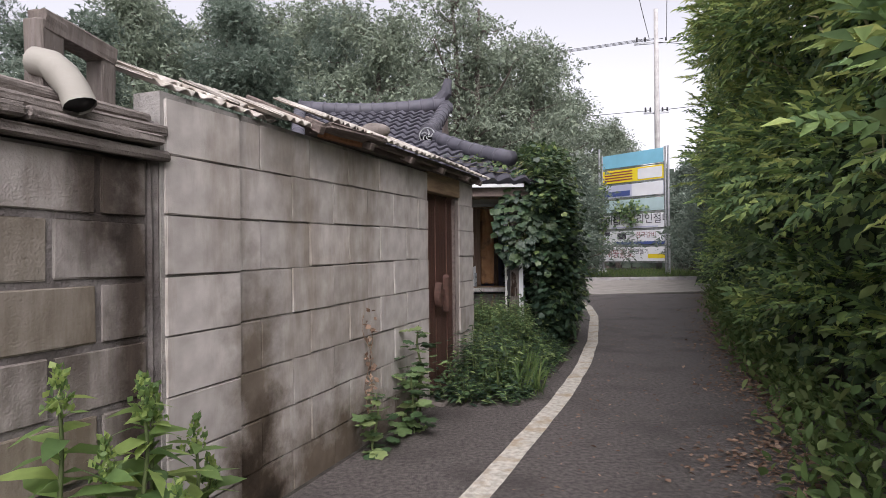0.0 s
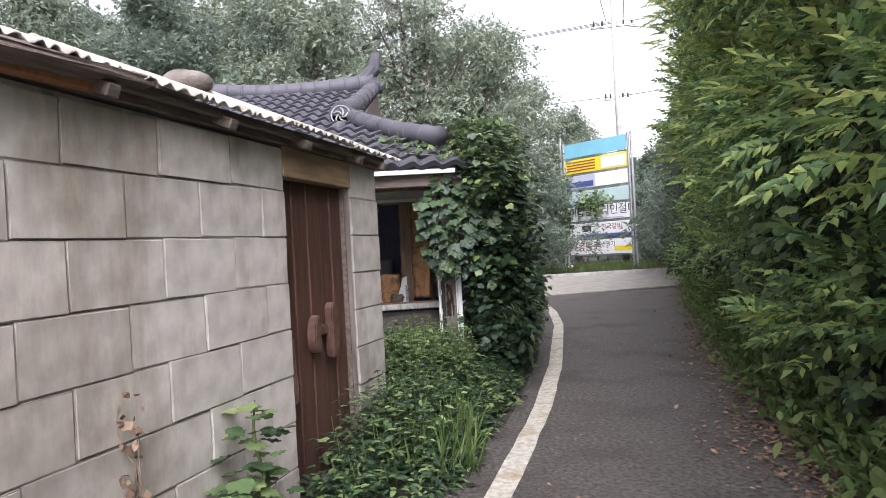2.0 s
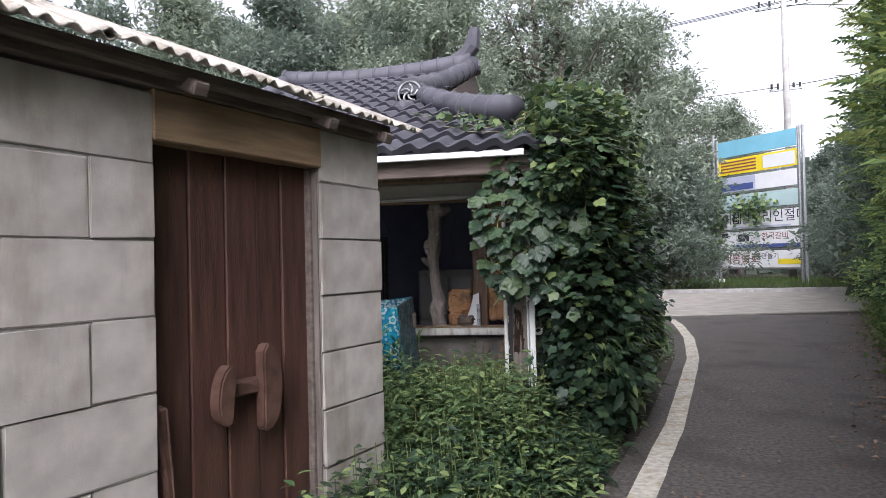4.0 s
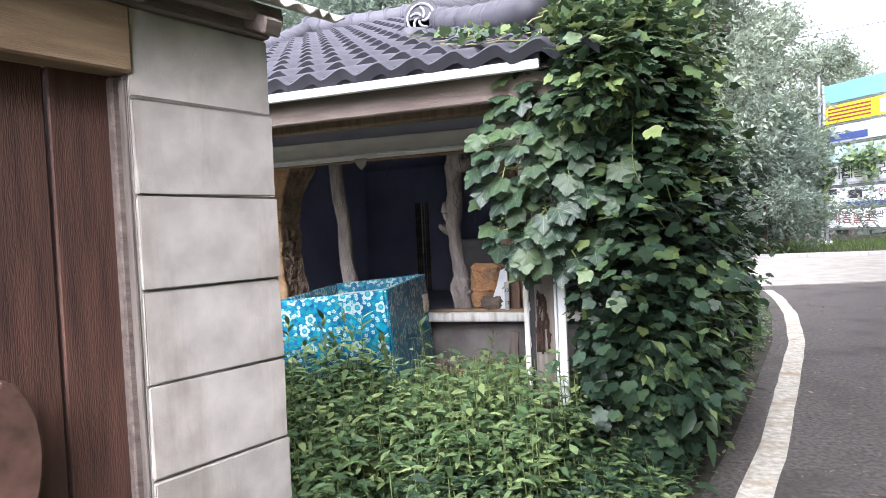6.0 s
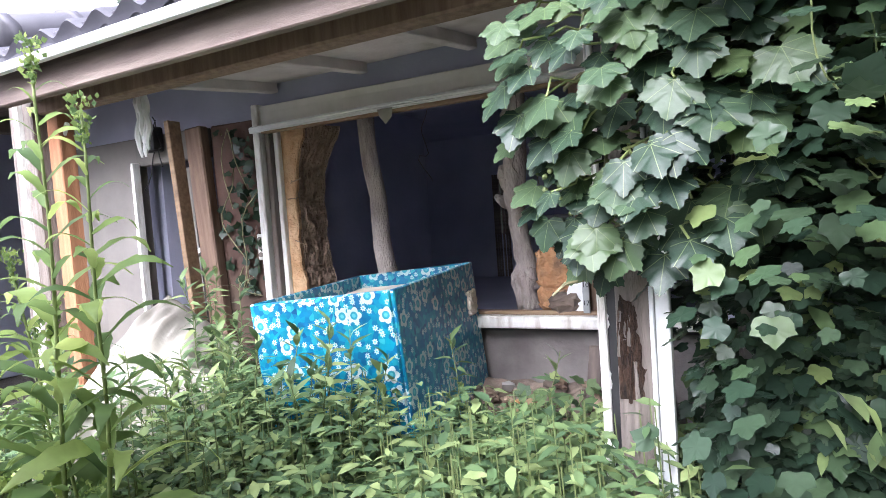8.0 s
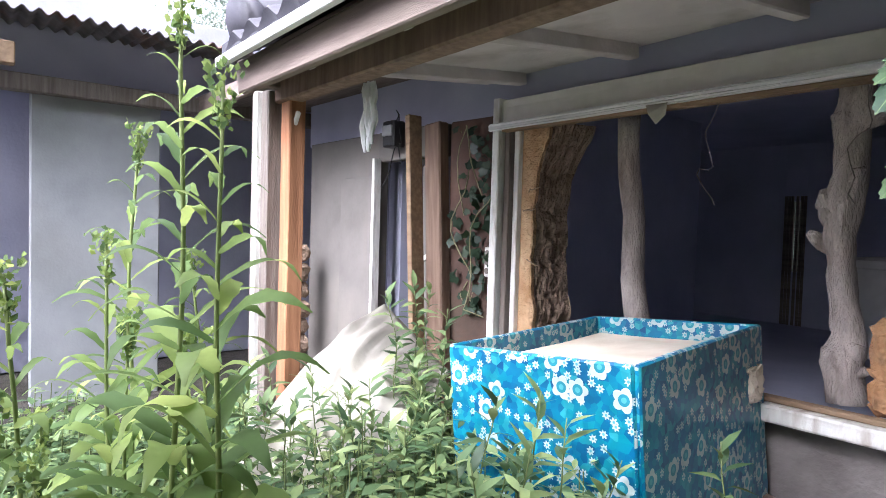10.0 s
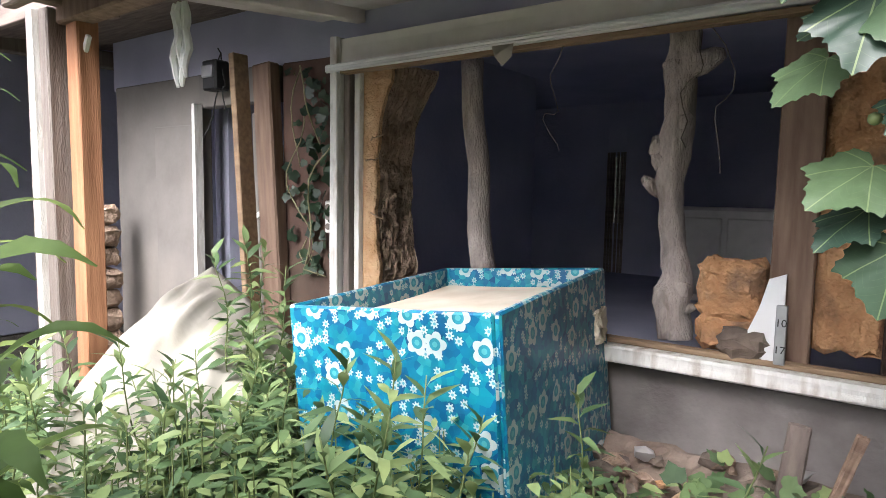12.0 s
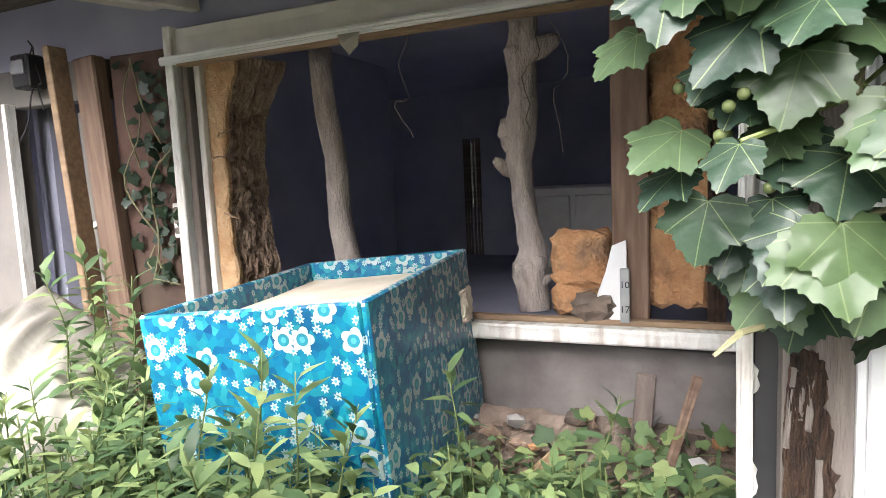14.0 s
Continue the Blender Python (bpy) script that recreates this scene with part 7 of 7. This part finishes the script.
# ---- trees ----
def tree_mesh(seed, h, crown_w, base, n_spray, size, kind):
    r = np.random.RandomState(seed)
    rr2 = random.Random(seed)
    tb_ = bmesh.new()
    trunk = curve_pts((0, 0, -0.2), (rr2.uniform(-0.5, 0.5), rr2.uniform(-0.5, 0.5), h * 0.93), 10, wob=0.5, seed=seed)
    tube(trunk, [0.02 * h * (1 - 0.88 * i / 10) + 0.02 for i in range(11)], 8, tb_)
    ends = []
    nl = 17
    for i in range(nl):
        f = base + (0.96 - base) * (i + 0.5) / nl
        k = min(9, int(f * 10))
        p = trunk[k].lerp(trunk[k + 1], f * 10 - k)
        ang = i * 2.4 + rr2.uniform(-0.5, 0.5)
        L = crown_w * (1.15 - 0.85 * ((f - base) / (1 - base)) ** 1.4) * rr2.uniform(0.6, 1.15) if kind != "pine" else crown_w * (1.1 - 0.95 * (f - base) / (1 - base)) * rr2.uniform(0.7, 1.1)
        e = p + Vector((math.cos(ang) * L, math.sin(ang) * L, L * rr2.uniform(0.1, 0.75) * (0.4 if kind == "pine" else 1)))
        lp = curve_pts(p, e, 5, wob=0.35, seed=seed + i)
        tube(lp, [0.006 * h * (1 - 0.8 * j / 5) + 0.008 for j in range(6)], 5, tb_, cap=False)
        for j in (2, 3, 4, 5):
            ends.append((lp[j], 0.34 * L + 0.32))
            if j > 2:
                e2 = lp[j] + Vector((rr2.uniform(-1, 1), rr2.uniform(-1, 1), rr2.uniform(0.0, 0.8))) * 0.45 * L
                tube([lp[j], lp[j].lerp(e2, 0.5) + Vector((0, 0, 0.06)), e2], [0.012, 0.01, 0.005], 4, tb_, cap=False)
                ends.append((e2, 0.24 * L + 0.25))
    tm = mesh_of(tb_, "trunk", M_BARK)
    c = np.array([e[0] for e in ends])
    s = np.array([e[1] for e in ends])
    pick = r.randint(0, len(c), n_spray)
    off = unit(r.normal(0, 1, (n_spray, 3))) * (r.uniform(0.15, 1, (n_spray, 1)) ** 0.6) * s[pick][:, None] * np.array([1, 1, 0.62])
    pos = c[pick] + off
    tip = unit(off + r.normal(0, 0.5, (n_spray, 3)) * s[pick][:, None] + np.array([0, 0, -0.15]))
    up = unit(np.array([0, 0, 1.0])[None] + r.normal(0, 0.45, (n_spray, 3)))
    cm = leaves("crown", tuft(8, 0.17 if kind != "pine" else 0.1, seed), pos, tip, up, r.uniform(0.6, 1.35, n_spray) * size * 1.25, [M_TREE_DARK if kind in ("dark", "pine") else M_TREE], r)
    return tm, cm


kinds = [tree_mesh(201, 12.0, 2.8, 0.25, 2900, 0.4, "leafy"), tree_mesh(202, 10.5, 2.5, 0.18, 3500, 0.42, "dark"), tree_mesh(203, 13.0, 2.3, 0.35, 1000, 0.36, "leafy"), tree_mesh(204, 12.0, 2.1, 0.25, 3800, 0.38, "pine"), tree_mesh(205, 5.5, 1.9, 0.06, 3400, 0.34, "dark")]
labels = ["tall leafy locust tree with a loose airy crown", "dense dark green broadleaf tree", "slender half-bare tree with thin upright limbs", "dark pine with layered branches", "low bushy green tree"]
masters = []
plan = [(-16, 26, 1, 1.1), (-12.5, 23, 0, 1.0), (-9.5, 25, 3, 1.15), (-7, 21.5, 1, 0.95), (-4.5, 24.5, 3, 1.1), (-2.4, 21, 0, 0.85), (1.2, 27.5, 2, 1.0), (2.8, 30.5, 2, 0.98), (3.6, 27.2, 0, 0.9), (6.0, 34.5, 0, 0.92), (8.6, 36, 0, 0.72),
        (10.5, 41, 0, 0.75), (13.5, 34.5, 4, 1.0), (15.5, 36, 4, 1.1), (12.3, 33, 4, 0.7), (18, 39, 1, 0.7), (21, 37, 4, 1.2), (16.5, 44, 1, 0.75), (-13.5, 17.5, 3, 1.0), (-10.5, 33, 0, 1.3),
        (4.6, 26.8, 4, 0.9), (2.6, 26.6, 4, 0.8), (0.4, 19.5, 4, 0.7), (6.4, 33.2, 4, 0.9), (10.9, 22.5, 4, 1.15), (12.5, 25, 4, 1.1), (10.2, 20.0, 4, 1.0), (14.5, 28.5, 1, 0.6), (9.4, 17.5, 4, 1.1), (-3.0, 17.0, 4, 0.8), (-6.5, 16.5, 4, 1.0), (-10, 15.5, 1, 0.7), (-15, 12, 3, 0.9),
        (-14, 28, 1, 1.2), (-6, 26, 0, 1.05), (0.2, 27.5, 2, 1.05), (-1.6, 30, 0, 1.0), (-3, 28, 2, 1.05), (1.6, 33, 0, 1.05), (4.2, 33.5, 2, 1.0), (-11, 27.5, 2, 1.0)]
rt2 = random.Random(3)
for x, y, k, s in plan:
    if k not in [m[0] for m in masters]:
        ob = thing("tree", labels[k], "tree", "trees behind the house")
        part("trunk", kinds[k][0], None, ob)
        part("crown", kinds[k][1], None, ob)
        ob.matrix_world = pose(x, y, 0, 0, 0, rt2.uniform(0, 360)) @ Matrix.Scale(s, 4)
        masters.append((k, ob))
    else:
        src = [m[1] for m in masters if m[0] == k][0]
        q = copy_thing(src, pose(x, y, 0, 0, 0, rt2.uniform(0, 360)))
        q.scale = (s, s, s * rt2.uniform(0.92, 1.08))
n = 6000
r6 = np.random.RandomState(12)
th = r6.uniform(-1.3, 1.6, n)
rad = r6.uniform(46, 60, n)
top = 6.0 + 2.5 * noisy(np.stack([th * 9, th * 0, th * 0], 1), 1.0)
pos = np.stack([np.sin(th) * rad + 2, np.cos(th) * rad, top * r6.uniform(0, 1, n)], 1)
q = part("far_woods", leaves("far_woods", spray(5, 0.3, 9), pos, clump_dirs(n, (0, -0.3, 0.2), 0.8, 0, r6), unit(np.array([0, -0.6, 0.6])[None] + r6.normal(0, 0.4, (n, 3))), r6.uniform(1.2, 2.4, n), [M_TREE_DARK], r6), None)
tagged(q, "distant dark green woodland behind the lane", "woods", kind="stuff")
